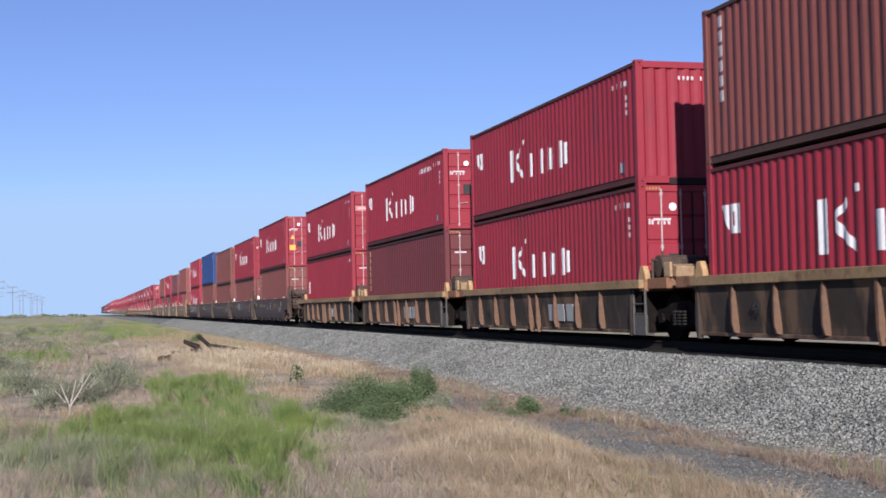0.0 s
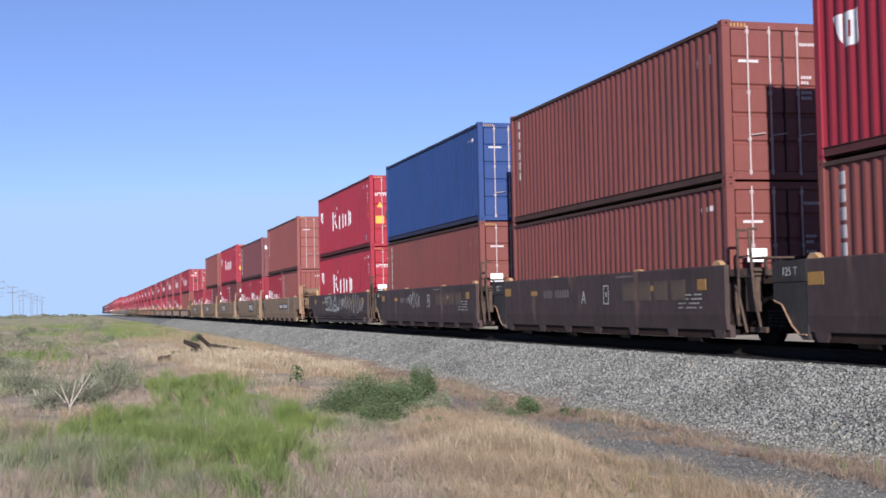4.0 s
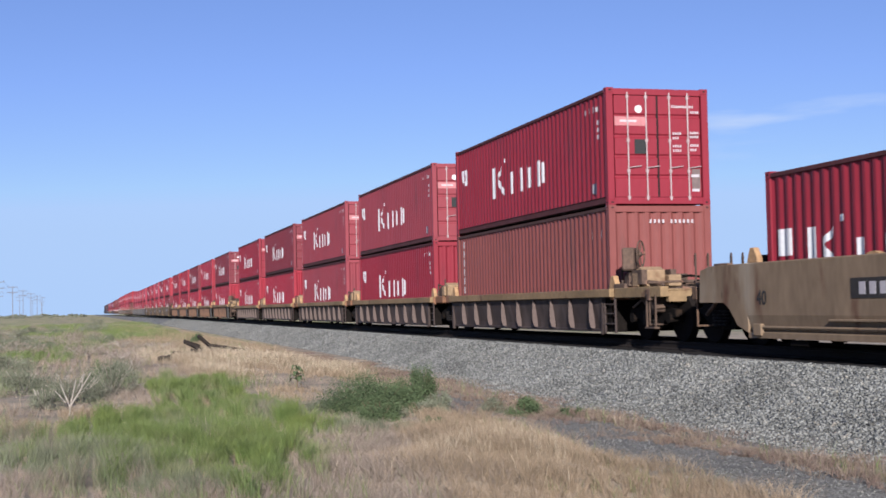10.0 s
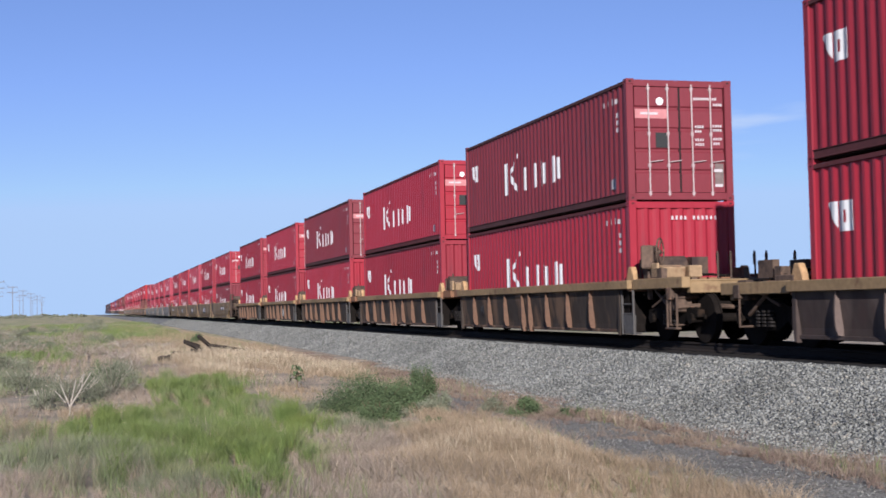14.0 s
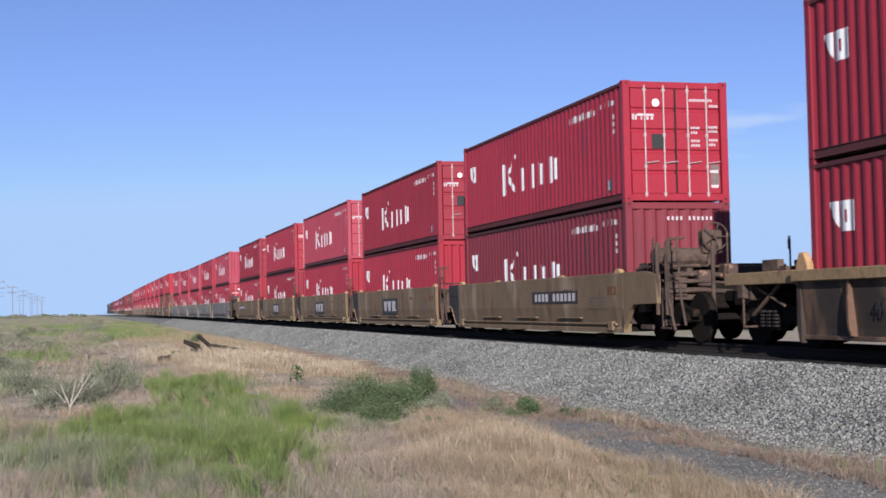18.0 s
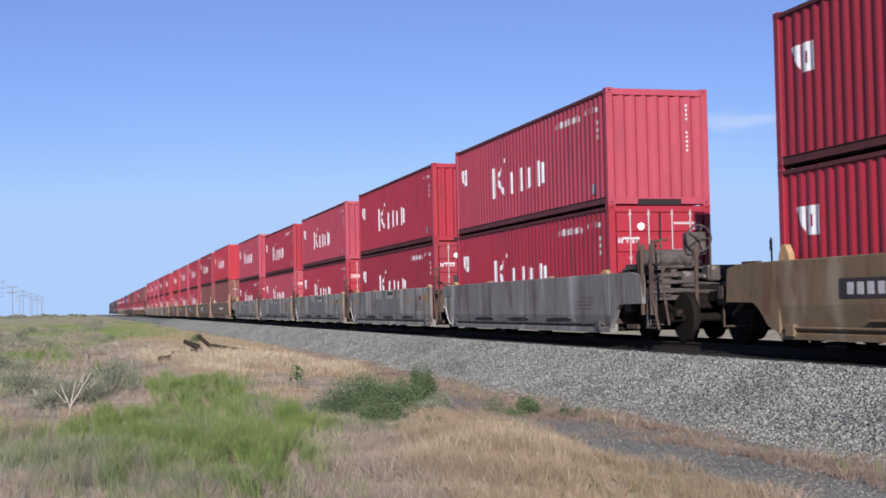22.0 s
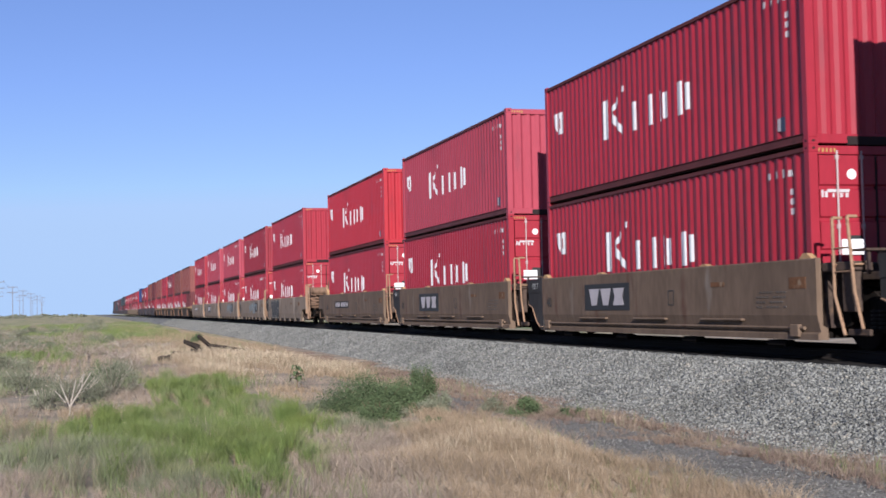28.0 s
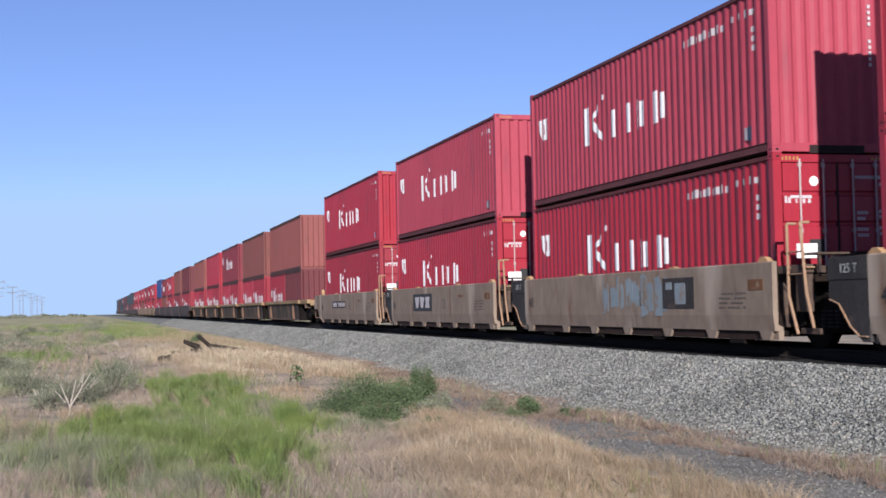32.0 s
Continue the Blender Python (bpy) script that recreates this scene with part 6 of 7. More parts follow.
STEM = surface("brown_stem", (0.13, 0.10, 0.06), 0.85, fine=12, amount=0.15)
OLDTIE = surface("weathered_tie_wood", (0.045, 0.034, 0.028), 0.9, spots=(((0.1, 0.08, 0.07), 4, 0.62),), fine=18, amount=0.25, stretch=(0.4, 4, 4))


def patch_points(g, patches):
    """patches: (cx, cy, rx, ry, count). Points thin out towards the rim."""
    xs, ys = [], []
    for cx, cy, rx, ry, n in patches:
        a = g.uniform(0, math.tau, n)
        r = g.uniform(0, 1, n) ** 0.62
        wob = 1 + 0.22 * np.sin(3 * a + cx) + 0.15 * np.sin(7 * a + cy)
        xs.append(cx + rx * r * wob * np.cos(a))
        ys.append(cy + ry * r * wob * np.sin(a))
    return np.concatenate(xs), np.concatenate(ys)


def clumped(g, x, y, pull=0.6, cell=0.28):
    """Draw points together into tufts."""
    ix, iy = np.floor(x / cell), np.floor(y / cell)
    jx = np.modf(np.sin(ix * 127.1 + iy * 311.7) * 43758.5)[0]
    jy = np.modf(np.sin(ix * 269.5 + iy * 183.3) * 24634.6)[0]
    tx, ty = (ix + 0.5 + 0.45 * jx) * cell, (iy + 0.5 + 0.45 * jy) * cell
    k = pull * g.uniform(0.3, 1, len(x))
    return x + (tx - x) * k, y + (ty - y) * k


BARE = ((-0.8, 22.6, 0.75, 1.5), (4.35, 23.9, 0.55, 1.6), (0.1, 24.6, 0.4, 0.8))


def blades(name, label, mat, patches, tall, width, lean, seed, pull=0.6, cell=0.28, extra=None):
    g = np.random.default_rng(seed)
    x, y = patch_points(g, patches)
    if extra is not None:
        x, y = np.concatenate([x, extra[0]]), np.concatenate([y, extra[1]])
    x, y = clumped(g, x, y, pull, cell)
    bare = np.zeros(len(x))
    for cx, cy, rx, ry in BARE:              # worn, nearly bare spots
        bare = np.maximum(bare, bump_at(x, y, cx, cy, rx, ry))
    keep = g.uniform(0, 1, len(x)) > 1.5 * bare - 0.2
    x, y = x[keep], y[keep]
    n = len(x)
    z = ground_z(x, y) - 0.02
    tuft = 0.5 + 1.0 * (0.5 + 0.5 * np.sin(x * 2.3 + 1.7 * np.sin(y * 1.1)) * np.sin(y * 1.9 + 1.1 * x))
    h = tall * g.uniform(0.45, 1.15, n) * tuft
    a, b = g.uniform(0, math.tau, n), g.uniform(0, math.tau, n)
    far = np.clip(np.hypot(x, y) / 20, 0.8, 2.5)
    w = width * g.uniform(0.6, 1.3, n) * far
    dx, dy = np.cos(a) * w / 2, np.sin(a) * w / 2
    lx, ly = np.cos(b) * lean * h * g.uniform(0.1, 1, n), np.sin(b) * lean * h * g.uniform(0.1, 1, n)
    v = np.empty((n, 5, 3))
    v[:, 0] = np.stack([x - dx, y - dy, z], -1)
    v[:, 1] = np.stack([x + dx, y + dy, z], -1)
    v[:, 2] = np.stack([x - 0.7 * dx + 0.35 * lx, y - 0.7 * dy + 0.35 * ly, z + 0.58 * h], -1)
    v[:, 3] = np.stack([x + 0.7 * dx + 0.35 * lx, y + 0.7 * dy + 0.35 * ly, z + 0.58 * h], -1)
    v[:, 4] = np.stack([x + lx, y + ly, z + h], -1)
    f = (np.array([(0, 1, 3), (0, 3, 2), (2, 3, 4)])[None] + 5 * np.arange(n)[:, None, None]).reshape(-1, 3)
    tagged(new(name, mesh_arrays(name, v.reshape(-1, 3), f, mat)), label, "grass", kind="stuff")


def field(g_seed, n, y0, y1, cut):
    """Points spread over the open ground beside the line, in drifts."""
    g = np.random.default_rng(g_seed)
    y = y0 * (y1 / y0) ** g.uniform(0, 1, n)
    x = g.uniform(-0.085 * y - 0.3, 7.2, n)
    drift = np.sin(x * 1.3 + 0.8 * np.sin(y * 0.45 + g_seed)) * np.sin(y * 0.6 + g_seed + 1.2 * np.sin(x * 0.9)) + 0.35 * np.sin(x * 4.3 + y * 2.1 + g_seed)
    road = (x > 5.35) & (x < 6.75) & (y < 24)
    keep = (drift > cut) & ~road
    return x[keep], y[keep]


blades("straw_grass", "dry straw-coloured grass in matted tufts", STRAW, [
    (4.15, 12.6, 1.15, 3.6, 30000), (3.6, 12.0, 0.8, 2.4, 5000), (4.75, 16.3, 0.75, 2.6, 12000), (5.0, 10.5, 0.6, 2.0, 5000),
    (5.3, 40, 1.5, 8.5, 16000), (3.2, 36, 0.9, 5.0, 9000), (3.0, 46, 1.2, 7, 6000), (-0.9, 20.3, 0.5, 1.2, 1500), (0.0, 22.6, 0.7, 0.9, 2500), (3.9, 25.6, 0.6, 2.2, 1500), (6.3, 35, 0.9, 5, 8000), (4.2, 55, 1.6, 9, 6000), (6.6, 55, 0.9, 10, 4000), (-0.6, 22.3, 0.8, 2.0, 2500), (2.0, 24, 0.3, 1.5, 500), (3.5, 75, 2, 12, 4000), (5.8, 90, 1.8, 22, 7000), (4.5, 130, 2.5, 30, 6000), (6.5, 70, 1.0, 14, 4000)], 0.2, 0.005, 1.15, 11, extra=field(61, 36000, 9, 75, 0.0))
blades("pale_stalks", "sparse bleached grass stalks with seed heads", PALE, [(3.55, 13.3, 0.35, 0.9, 420), (4.3, 13.2, 0.5, 1.2, 520), (4.9, 14.5, 0.4, 1.5, 320), (4.1, 12, 1.2, 2.6, 420), (4.6, 16, 0.7, 2.5, 200), (6.4, 36, 0.7, 4, 3000), (5.4, 40, 1.3, 7, 5000), (3.3, 36, 0.8, 4.5, 3500), (4.4, 44, 1.6, 5, 4000), (2.6, 48, 1.2, 6, 2500), (1.1, 16.5, 0.9, 3.5, 160), (0.3, 22.7, 0.8, 1.0, 260), (2.6, 12.8, 1.0, 2.2, 90)], 0.25, 0.006, 0.6, 12, 0.75, 0.22)
blades("grey_grass", "matted grey-brown dead grass", GREYGRASS, [(2.8, 13.0, 0.9, 3.0, 22000), (0.75, 12.3, 0.5, 0.8, 4500), (-0.55, 13.4, 0.5, 1.4, 7000), (0.9, 15.4, 0.8, 1.5, 2500), (3.3, 15.2, 0.6, 1.8, 6000), (1.0, 46, 0.8, 9, 7000), (3.5, 18.4, 0.8, 2.2, 5000), (0.4, 12.3, 1.4, 1.6, 6000), (-0.9, 21.5, 0.9, 3.2, 3500), (2.6, 55, 1.1, 9, 6000), (0.9, 27.5, 0.9, 3.4, 3500), (2.4, 36, 0.9, 5, 3000), (-2, 45, 2, 9, 5000), (-3, 75, 4, 16, 6000)], 0.15, 0.006, 1.3, 13, extra=field(62, 60000, 9, 70, -0.25))
blades("green_grass", "soft green grass in lush tussocks", GREEN, [
    (1.0, 17.6, 1.15, 4.4, 28000), (1.95, 27.0, 0.75, 3.6, 13000), (2.5, 23.4, 0.5, 2.4, 6000), (1.6, 14.2, 0.75, 2.2, 11000), (0.0, 18.2, 0.6, 1.8, 4000), (1.7, 21.5, 0.7, 2.2, 7000),
    (0.5, 31.5, 0.5, 1.6, 2000), (-1.9, 33, 0.6, 2, 1800), (-2.2, 52, 1.8, 7, 5000), (-1.2, 70, 2.2, 9, 6000), (1.0, 92, 3.0, 12, 5000), (-3, 62, 2.2, 9, 4000), (-1, 110, 4, 16, 6000), (-3, 150, 8, 30, 6000), (4, 130, 3, 25, 4000), (5, 100, 2, 20, 3000), (-9, 190, 14, 40, 5000), (6, 190, 3, 40, 3000), (0.6, 16, 1.8, 5, 5000)], 0.27, 0.006, 0.75, 14, 0.75, 0.5, extra=field(63, 16000, 10, 90, 0.25))
blades("bright_grass", "fresh yellow-green grass in rounded tussocks", BRIGHT, [
    (2.78, 18.3, 0.34, 1.2, 6500), (1.5, 14.3, 0.5, 1.5, 7000), (1.9, 16.2, 0.5, 1.4, 5000), (0.25, 20.3, 0.55, 1.5, 4500), (1.2, 21.5, 0.4, 1.4, 3500), (2.75, 24.3, 0.3, 1.2, 3500), (1.45, 27.6, 0.35, 1.6, 3500), (2.6, 29.0, 0.4, 1.8, 3500), (0.6, 17.2, 0.5, 1.2, 3500), (-4, 165, 7, 26, 4000), (1.5, 118, 3, 12, 3000)], 0.28, 0.006, 0.7, 17, 0.8, 0.5)
blades("grey_green_grass", "grey-green weeds and half-dry grass", GREYGREEN, [
    (-0.2, 14.8, 0.7, 2.0, 8000), (0.85, 12.9, 0.8, 1.3, 5000), (1.3, 18.9, 0.6, 1.6, 3500), (0.5, 15.6, 0.5, 1.2, 3000), (-0.9, 18, 0.4, 1.5, 2000), (2.9, 20.2, 0.5, 1.4, 3500), (3.6, 17.9, 0.6, 1.0, 3000), (-2.6, 42, 1.2, 5, 4000), (-0.5, 58, 1.5, 7, 4000), (-4.5, 85, 2.5, 12, 4000)], 0.23, 0.006, 0.9, 18, 0.6, 0.36)
_strip = [(7.0 + 0.22 * math.sin(k * 1.9), 10 + 1.6 * k, 0.62 + 0.2 * math.sin(k * 2.7), 1.2, 2000 + 700 * (k % 3)) for k in range(26)]
blades("red_weeds", "low red-brown weeds along the ballast foot", REDWEED, _strip + [(5.9, 19.5, 0.5, 3.0, 1800), (7.2, 27, 0.7, 5, 2200)], 0.09, 0.006, 1.2, 15)
blades("strip_grass", "thin dry grass on the gravel edge", DULLSTRAW, [(x - 0.1, y + 0.6, rx, ry, n // 2) for x, y, rx, ry, n in _strip], 0.11, 0.005, 1.2, 16)


def foliage(g, n, rx, ry, h, leaf, clumps, slim=0.35):
    """Leaf triangles gathered in clumps over a rounded crown."""
    c = g.normal(size=(clumps, 3))
    c /= np.linalg.norm(c, axis=1)[:, None]
    c[:, 2] = np.abs(c[:, 2])
    c *= g.uniform(0.55, 1.0, (clumps, 1))
    k = g.integers(0, clumps, n)
    p = c[k] + g.normal(0, 0.15, (n, 3))
    p = p * np.array([rx, ry, h])
    p[:, 2] = np.clip(p[:, 2], 0.02, None)
    d = g.normal(size=(n, 3))
    d /= np.linalg.norm(d, axis=1)[:, None]
    e = np.cross(d, g.normal(size=(n, 3)))
    e /= np.linalg.norm(e, axis=1)[:, None]
    s = leaf * g.uniform(0.6, 1.4, (n, 1))
    v = np.stack([p - e * s * slim, p + d * s, p + e * s * slim, p - d * s * 0.8], 1)
    f = (np.array([(0, 1, 2, 3)])[None] + 4 * np.arange(n)[:, None, None]).reshape(-1, 4)
    return v.reshape(-1, 3), f


def bush(name, x, y, rx, ry, h, n, leaf, clumps, mat, stem, label, seed, category="bush", stems=9):
    g = np.random.default_rng(seed)
    b = thing(name)
    b.matrix_basis = pose(x, y, float(ground_z(x, y)) - 0.01)
    v, f = foliage(g, int(1.7 * n), rx, ry, h, 0.74 * leaf, clumps, 0.1 if mat is GREYGRASS else 0.35)
    piece("foliage", mesh_arrays("foliage", v, f, mat), b)
    bm = bmesh.new()
    for k in range(stems):
        a = k * math.tau / stems + g.uniform(-0.3, 0.3)
        tip = (0.75 * rx * math.cos(a) * g.uniform(0.4, 1), 0.75 * ry * math.sin(a) * g.uniform(0.4, 1), h * g.uniform(0.6, 0.95))
        rod(bm, (0.03 * math.cos(a), 0.03 * math.sin(a), 0), tip, 0.011, 5, 0.004)
    tagged(part("twig_work", bm, stem, b), kind="stuff")
    return tagged(b, label, category)


bush("shrub", 4.35, 20.4, 0.95, 0.7, 0.6, 21000, 0.022, 60, LEAF, STEM, "dark green leafy shrub on dry ground", 21)
bush("shrub", 4.98, 20.9, 0.4, 0.35, 0.52, 6000, 0.022, 22, LEAF, STEM, "dense dark green shrub crowding a larger one", 33)
bush("shrub", 5.42, 21.5, 0.27, 0.25, 0.68, 5000, 0.023, 18, LEAF, STEM, "upright dark green shrub beside the gravel", 22)
bush("shrub", 4.12, 19.0, 0.36, 0.3, 0.34, 4800, 0.021, 18, LEAF, STEM, "low rounded dark green shrub in straw", 23)
bush("shrub", 5.35, 20.2, 0.26, 0.25, 0.34, 1440, 0.029, 10, SAGE, STEM, "small grey-green shrub in dry grass", 24)
bush("shrub", 4.9, 19.4, 0.4, 0.25, 0.24, 1260, 0.029, 10, SAGE, STEM, "low sparse grey-green shrub in dry grass", 25)
bush("shrub", 6.33, 18.9, 0.3, 0.26, 0.28, 3600, 0.021, 14, LEAF, STEM, "small dark green shrub at the gravel edge", 26)
bush("shrub", 6.2, 19.9, 0.24, 0.3, 0.26, 1800, 0.02, 10, SAGE, STEM, "low dull brown-green weed clump on gravel", 27)
bush("shrub", 6.85, 18.2, 0.2, 0.3, 0.14, 576, 0.029, 8, LEAF, STEM, "flat green weed clump on gravel", 28)
bush("shrub", 4.5, 17.2, 0.2, 0.25, 0.2, 468, 0.025, 7, LEAF, STEM, "tiny green weed among straw", 29)
bush("shrub", 5.2, 16.6, 0.12, 0.15, 0.16, 270, 0.022, 5, LEAF, STEM, "tiny green weed in dry grass", 30)
bush("shrub", 5.2, 66.0, 0.35, 0.4, 0.5, 720, 0.058, 9, LEAF, STEM, "small green shrub behind the old timbers", 31)
bush("sagebrush", -1.35, 29.2, 0.6, 0.7, 0.55, 5760, 0.025, 30, SAGE, TWIG, "grey-green sagebrush on sandy ground", 41)
bush("sagebrush", -0.35, 26.6, 0.75, 0.7, 0.6, 6480, 0.022, 34, SAGE, TWIG, "grey sagebrush with bare twigs", 42, stems=26)
bush("sagebrush", 0.45, 27.8, 0.65, 0.7, 0.62, 5400, 0.022, 30, SAGE, TWIG, "twiggy grey sagebrush among green grass", 43, stems=26)
bush("sagebrush", 0.35, 31.8, 0.55, 0.6, 0.55, 3960, 0.025, 22, LEAF, TWIG, "green sagebrush behind the dead branch", 44)
bush("sagebrush", 3.25, 20.6, 0.5, 0.6, 0.26, 2700, 0.022, 18, SAGE, TWIG, "low pale grey-green brush beside a shrub", 45)
bush("sagebrush", -2.4, 41.0, 0.9, 1.0, 0.5, 2700, 0.036, 20, SAGE, TWIG, "faded grey-green sagebrush on the plain", 46)
bush("sagebrush", -3.2, 57.0, 1.2, 1.4, 0.6, 2700, 0.050, 22, SAGE, TWIG, "grey sagebrush clump on the plain", 47)
bush("sagebrush", 1.5, 63.0, 0.9, 2.0, 0.45, 2160, 0.043, 20, GREYGRASS, TWIG, "dead brown brush on the low mound", 48, stems=24)
bush("sagebrush", 0.95, 47.0, 0.8, 3.0, 0.4, 2600, 0.04, 22, GREYGRASS, TWIG, "dead grey brush matted on the slope", 50, stems=24)
bush("sagebrush", 1.3, 40.0, 0.6, 2.0, 0.35, 2000, 0.036, 18, GREYGRASS, TWIG, "dead grey brush matted on the slope", 51, stems=20)
bush("sagebrush", 0.75, 33.5, 0.5, 0.8, 0.5, 3200, 0.024, 20, SAGE, TWIG, "grey-green sagebrush beside lush grass", 52, stems=16)
bush("sagebrush", -0.75, 25.2, 0.4, 0.5, 0.42, 3000, 0.022, 20, SAGE, TWIG, "low grey sagebrush on pale ground", 53, stems=22)
bush("sagebrush", 2.9, 58.0, 1.0, 3.0, 0.35, 2520, 0.043, 20, GREYGRASS, TWIG, "dead grey brush on the low mound", 49, stems=24)


def brush_on_the_plain():
    """Low brush dotted over the plain, thinning with distance."""
    g = np.random.default_rng(91)
    for k in range(22):
        y = 34 * (150 / 34) ** g.uniform(0, 1)
        x = y * g.uniform(-0.075, 0.012) - 0.4
        r = g.uniform(0.35, 0.9) * (1 + y / 120)
        dry = k % 3 == 0
        bush("sagebrush", x, y, r, r * 1.2, r * g.uniform(0.4, 0.7), 1100, (0.07 if dry else 0.03) + y * 0.0003, 16, GREYGRASS if dry else SAGE, TWIG, "dry brown brush on the open plain" if dry else "low grey-green sagebrush on the open plain", 200 + k)


brush_on_the_plain()


def dead_branch():
    b = thing("dead_branch")
    b.matrix_basis = pose(-0.33, 22.7, float(ground_z(-0.33, 22.7)) - 0.03)
    limbs = (((0, 0, 0), (0.03, 0, 0.26), 0.020), ((0.03, 0, 0.24), (0.36, 0.1, 0.78), 0.013), ((0.03, 0, 0.2), (-0.14, 0.05, 0.62), 0.011), ((0.02, 0, 0.22), (0.12, -0.05, 0.66), 0.011), ((0.2, 0.05, 0.5), (0.25, 0.0, 0.8), 0.008), ((-0.05, 0, 0.3), (-0.22, 0.1, 0.5), 0.008), ((0.05, 0, 0.1), (0.26, -0.1, 0.3), 0.009))
    for a, c, r in limbs:
        bm = bmesh.new()
        rod(bm, a, c, r, 6, r * 0.5)
        part("limb", bm, TWIG, b)
    tagged(b, "bare bleached dead branch standing in dry grass", "branch")


dead_branch()


def tall_weed():
    w = thing("tall_weed")
    w.matrix_basis = pose(4.12, 26.8, float(ground_z(4.12, 26.8)) - 0.01)
    bm = bmesh.new()
    rod(bm, (0, 0, 0), (0.02, 0, 0.46), 0.014, 6, 0.008)
    part("stalk", bm, STEM, w)
    for k in range(13):
        a = k * 2.4
        z = 0.18 + 0.024 * k
        r = 0.2 - 0.006 * k
        c, s = math.cos(a), math.sin(a)
        bm = bmesh.new()
        pts = [(0.0, 0.02), (0.35 * r, 0.05), (0.75 * r, 0.045), (r, 0.004)]
        zs = [0, 0.05, 0.04, -0.05]
        rows = [(bm.verts.new((q * c - u * s, q * s + u * c, z + t)), bm.verts.new((q * c + u * s, q * s - u * c, z + t)), bm.verts.new((q * c, q * s, z + t - 0.012))) for (q, u), t in zip(pts, zs)]
        for p, q in zip(rows, rows[1:]):
            bm.faces.new((p[0], p[2], q[2], q[0]))
            bm.faces.new((p[2], p[1], q[1], q[2]))
        part("leaf", bm, LEAF, w)
    tagged(w, "single tall weed with drooping green leaves", "weed")


tall_weed()


def old_timbers():
    """Discarded railway ties thrown in a heap on the low mound."""
    spec = (((3.92, 46.5, 0.4), (0, 42, 10), 1.05), ((3.5, 46.6, 0.34), (0, 28, 5), 1.0), ((3.35, 46.8, 0.5), (0, 20, 0), 0.6), ((3.66, 46.4, 0.26), (0, 32, 0), 0.9), ((4.65, 46.3, 0.26), (0, 10, 4), 1.4), ((3.1, 46.4, 0.2), (0, 4, 0), 0.9), ((3.75, 46.2, 0.18), (0, 12, 12), 1.0))
    for (x, y, z), turn, length in spec:
        bm = boxes((-length / 2, length / 2, -0.1, 0.1, -0.055, 0.055), b=0.012)
        me = mesh_of("timber", bm, OLDTIE)
        ob = new("timber", me)
        ob.matrix_basis = pose(x + 0.15, y, float(ground_z(x, y)) + z - 0.1, *turn)
        tagged(ob, "discarded dark weathered railway tie in a heap", "timber", "heap of discarded ties")
    bm = boxes((-0.2, 0.2, -0.12, 0.12, -0.09, 0.09), b=0.012)
    ob = new("timber", mesh_of("timber", bm, OLDTIE))
    ob.matrix_basis = pose(2.4, 44, float(ground_z(2.4, 44)) + 0.08, 0, -8, 20)
    tagged(ob, "broken end of a dark tie lying in straw", "timber")


old_timbers()

# ---- power line and far shrubs ----
POLE = surface("weathered_pole_wood", (0.20, 0.18, 0.165), 0.9, fine=10, amount=0.15)
WIRE = surface("dull_wire", (0.2, 0.2, 0.21), 0.6, amount=0.05, bump=0)


def utility_pole():
    p = thing("utility_pole")
    bm = bmesh.new()
    rod(bm, (0, 0, -0.3), (0, 0, 14.5), 0.15, 10, 0.1)
    part("post", bm, POLE, p)
    arm = mesh_of("crossarm", boxes((-2.1, 2.1, -0.09, 0.09, -0.1, 0.1), b=0.02), POLE)
    for z in (13.8, 11.6):
        piece("crossarm", arm, p, pose(0, 0, z))
    bm = bmesh.new()
    rod(bm, (0, 0, 0), (0, 0, 0.3), 0.07, 8, 0.05)
    ins = mesh_of("insulator", bm, WIRE)
    for z in (13.9, 11.7):
        for x in (-1.9, 1.9):
            piece("insulator", ins, p, pose(x, 0, z))
    return tagged(p, "weathered wooden utility pole with two crossarms", "utility pole", "poles of the power line")


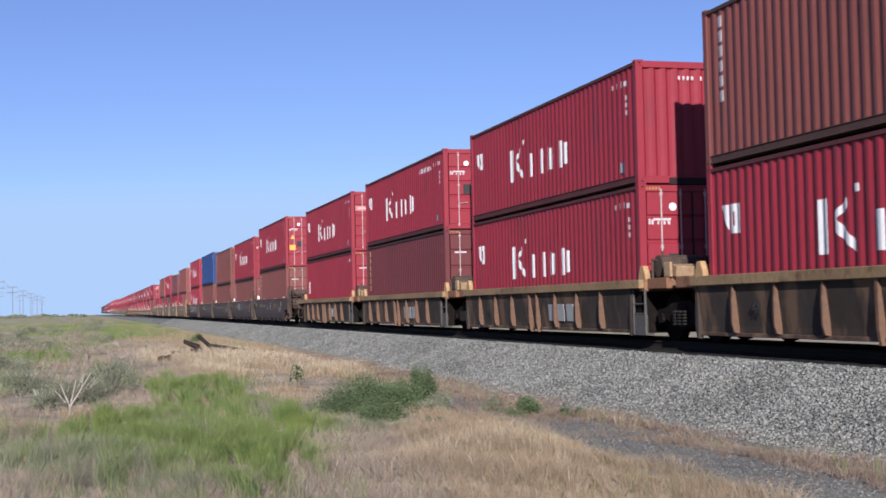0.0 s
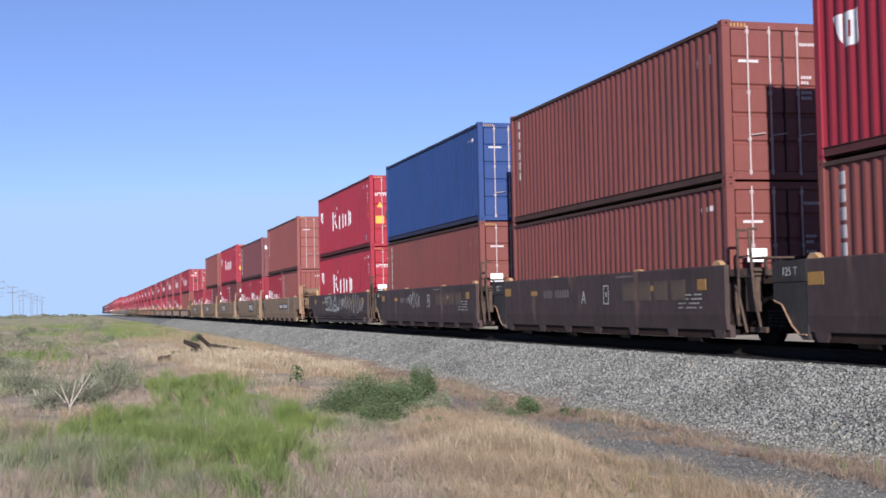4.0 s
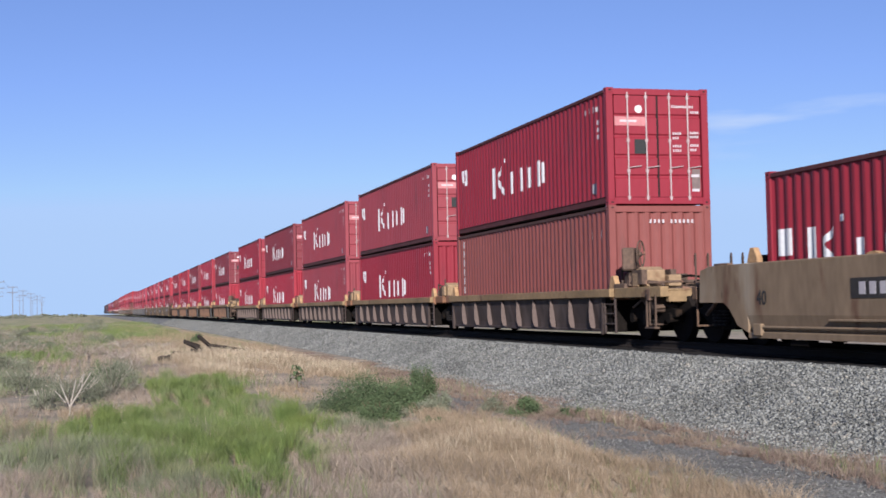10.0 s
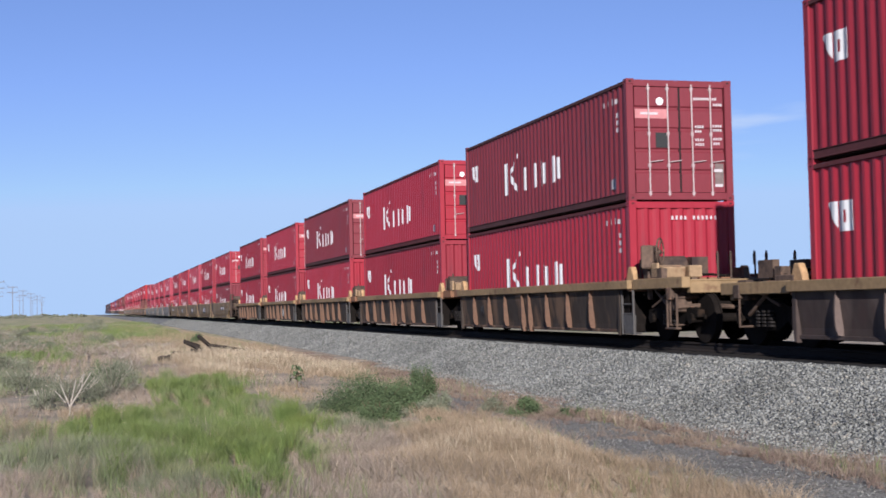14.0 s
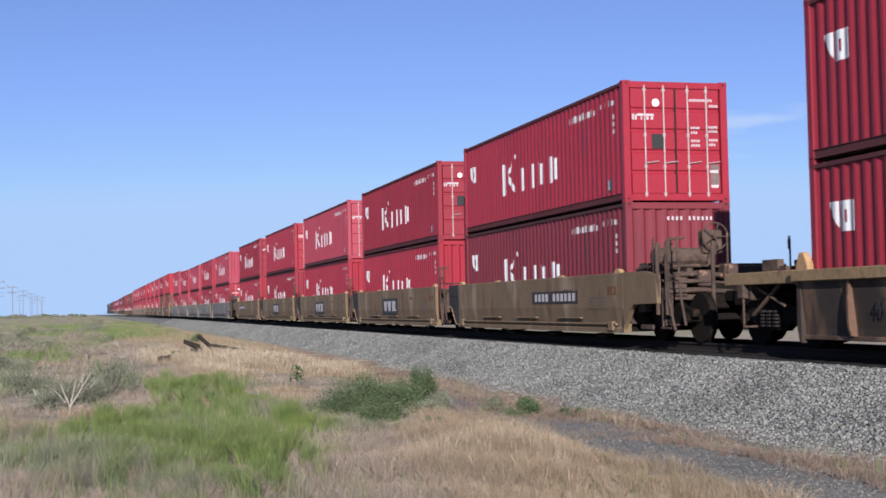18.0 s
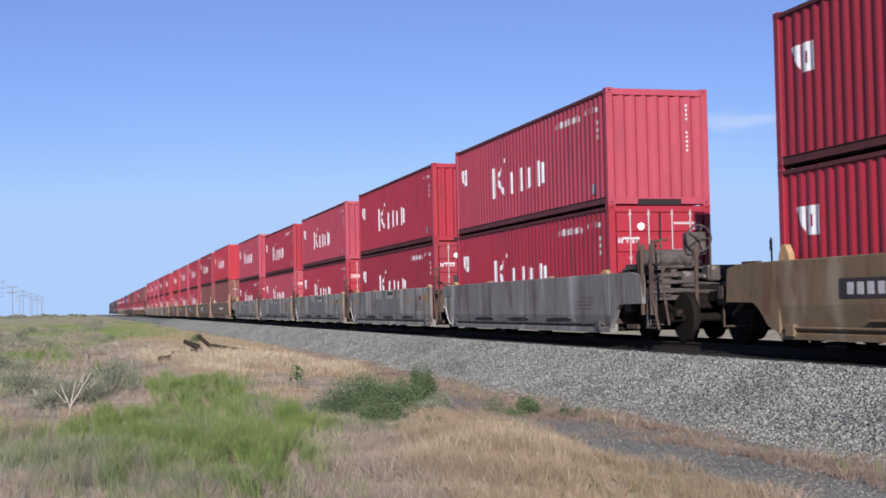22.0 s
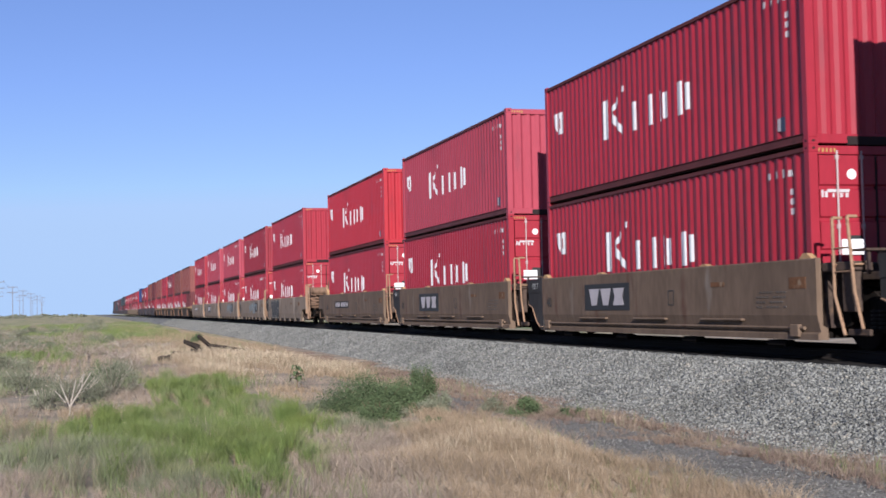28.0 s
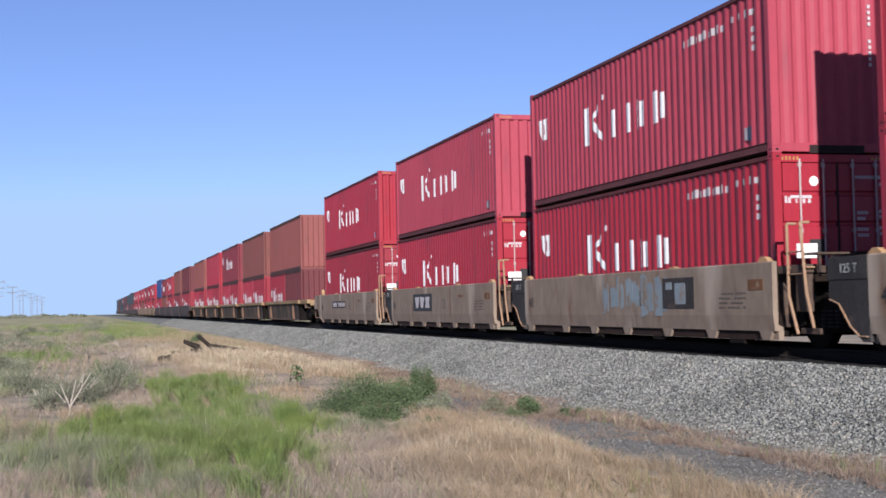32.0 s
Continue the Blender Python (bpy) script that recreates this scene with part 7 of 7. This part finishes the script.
_pole = utility_pole()
_spots = [(-31.2, 495 + 92 * k) for k in range(6)] + [(-44, 700 + 210 * k) for k in range(4)]
for _i, (_x, _y) in enumerate(_spots):
    _m = pose(_x, _y, float(ground_z(_x, _y)))
    if _i == 0:
        _pole.matrix_basis = _m
    else:
        copy_thing(_pole, _m)
for _dx, _z in ((-1.9, 14.2), (1.9, 14.2), (-1.9, 12.0), (1.9, 12.0)):
    bm = bmesh.new()
    _pts = []
    for _k in range(-6, 31):
        _t, _y = (_k / 6) % 1, 495 + 92 * _k / 6
        _pts.append((-31.2 + _dx, _y, float(ground_z(-31.2, _y)) + _z - 1.6 * 4 * _t * (1 - _t)))
    tube(bm, _pts, 0.025, 4)
    tagged(new("power_cable", mesh_of("power_cable", bm, WIRE)), "thin sagging cable between wooden poles", "cable", "cables of the power line")


def far_shrubs():
    g = np.random.default_rng(77)
    vs, fs, o = [], [], 0
    for k in range(60):
        y = g.uniform(700, 2200)
        x = y * g.uniform(-0.065, -0.004)
        s = g.uniform(1.0, 3.2) * y / 1500
        v, f = foliage(g, 60, s * 1.8, s * 1.5, s, 0.5 * s, 6)
        v = v + np.array([x, y, float(ground_z(x, y))])
        vs.append(v)
        fs.append(f + o)
        o += len(v)
    tagged(new("far_shrubs", mesh_arrays("far_shrubs", np.concatenate(vs), np.concatenate(fs), SAGE)), "low hazy shrubs along the horizon", "shrubs", kind="stuff")


far_shrubs()


def motions():
    for ob, x, y, z in RIDERS:
        walk(ob, [(t, pose(x, y - run(t), z)) for t in TIMES])
    for ob, y, start in SPINNERS:                 # wheelsets roll while they pass close by
        near = [k / FPS for k in range(int(32 * FPS) + 1) if 12 < start + y - run(k / FPS) < 46]
        if len(near) < 2:
            continue
        rows = [(t, pose(0, y, RAIL_Z + WHEEL_R, math.degrees((run(t) - run(near[0])) / WHEEL_R))) for t in near]
        if near[0] > 0:
            rows.insert(0, (0, rows[0][1]))
        if near[-1] < 32:
            rows.append((32, rows[-1][1]))
        walk(ob, rows)


motions()
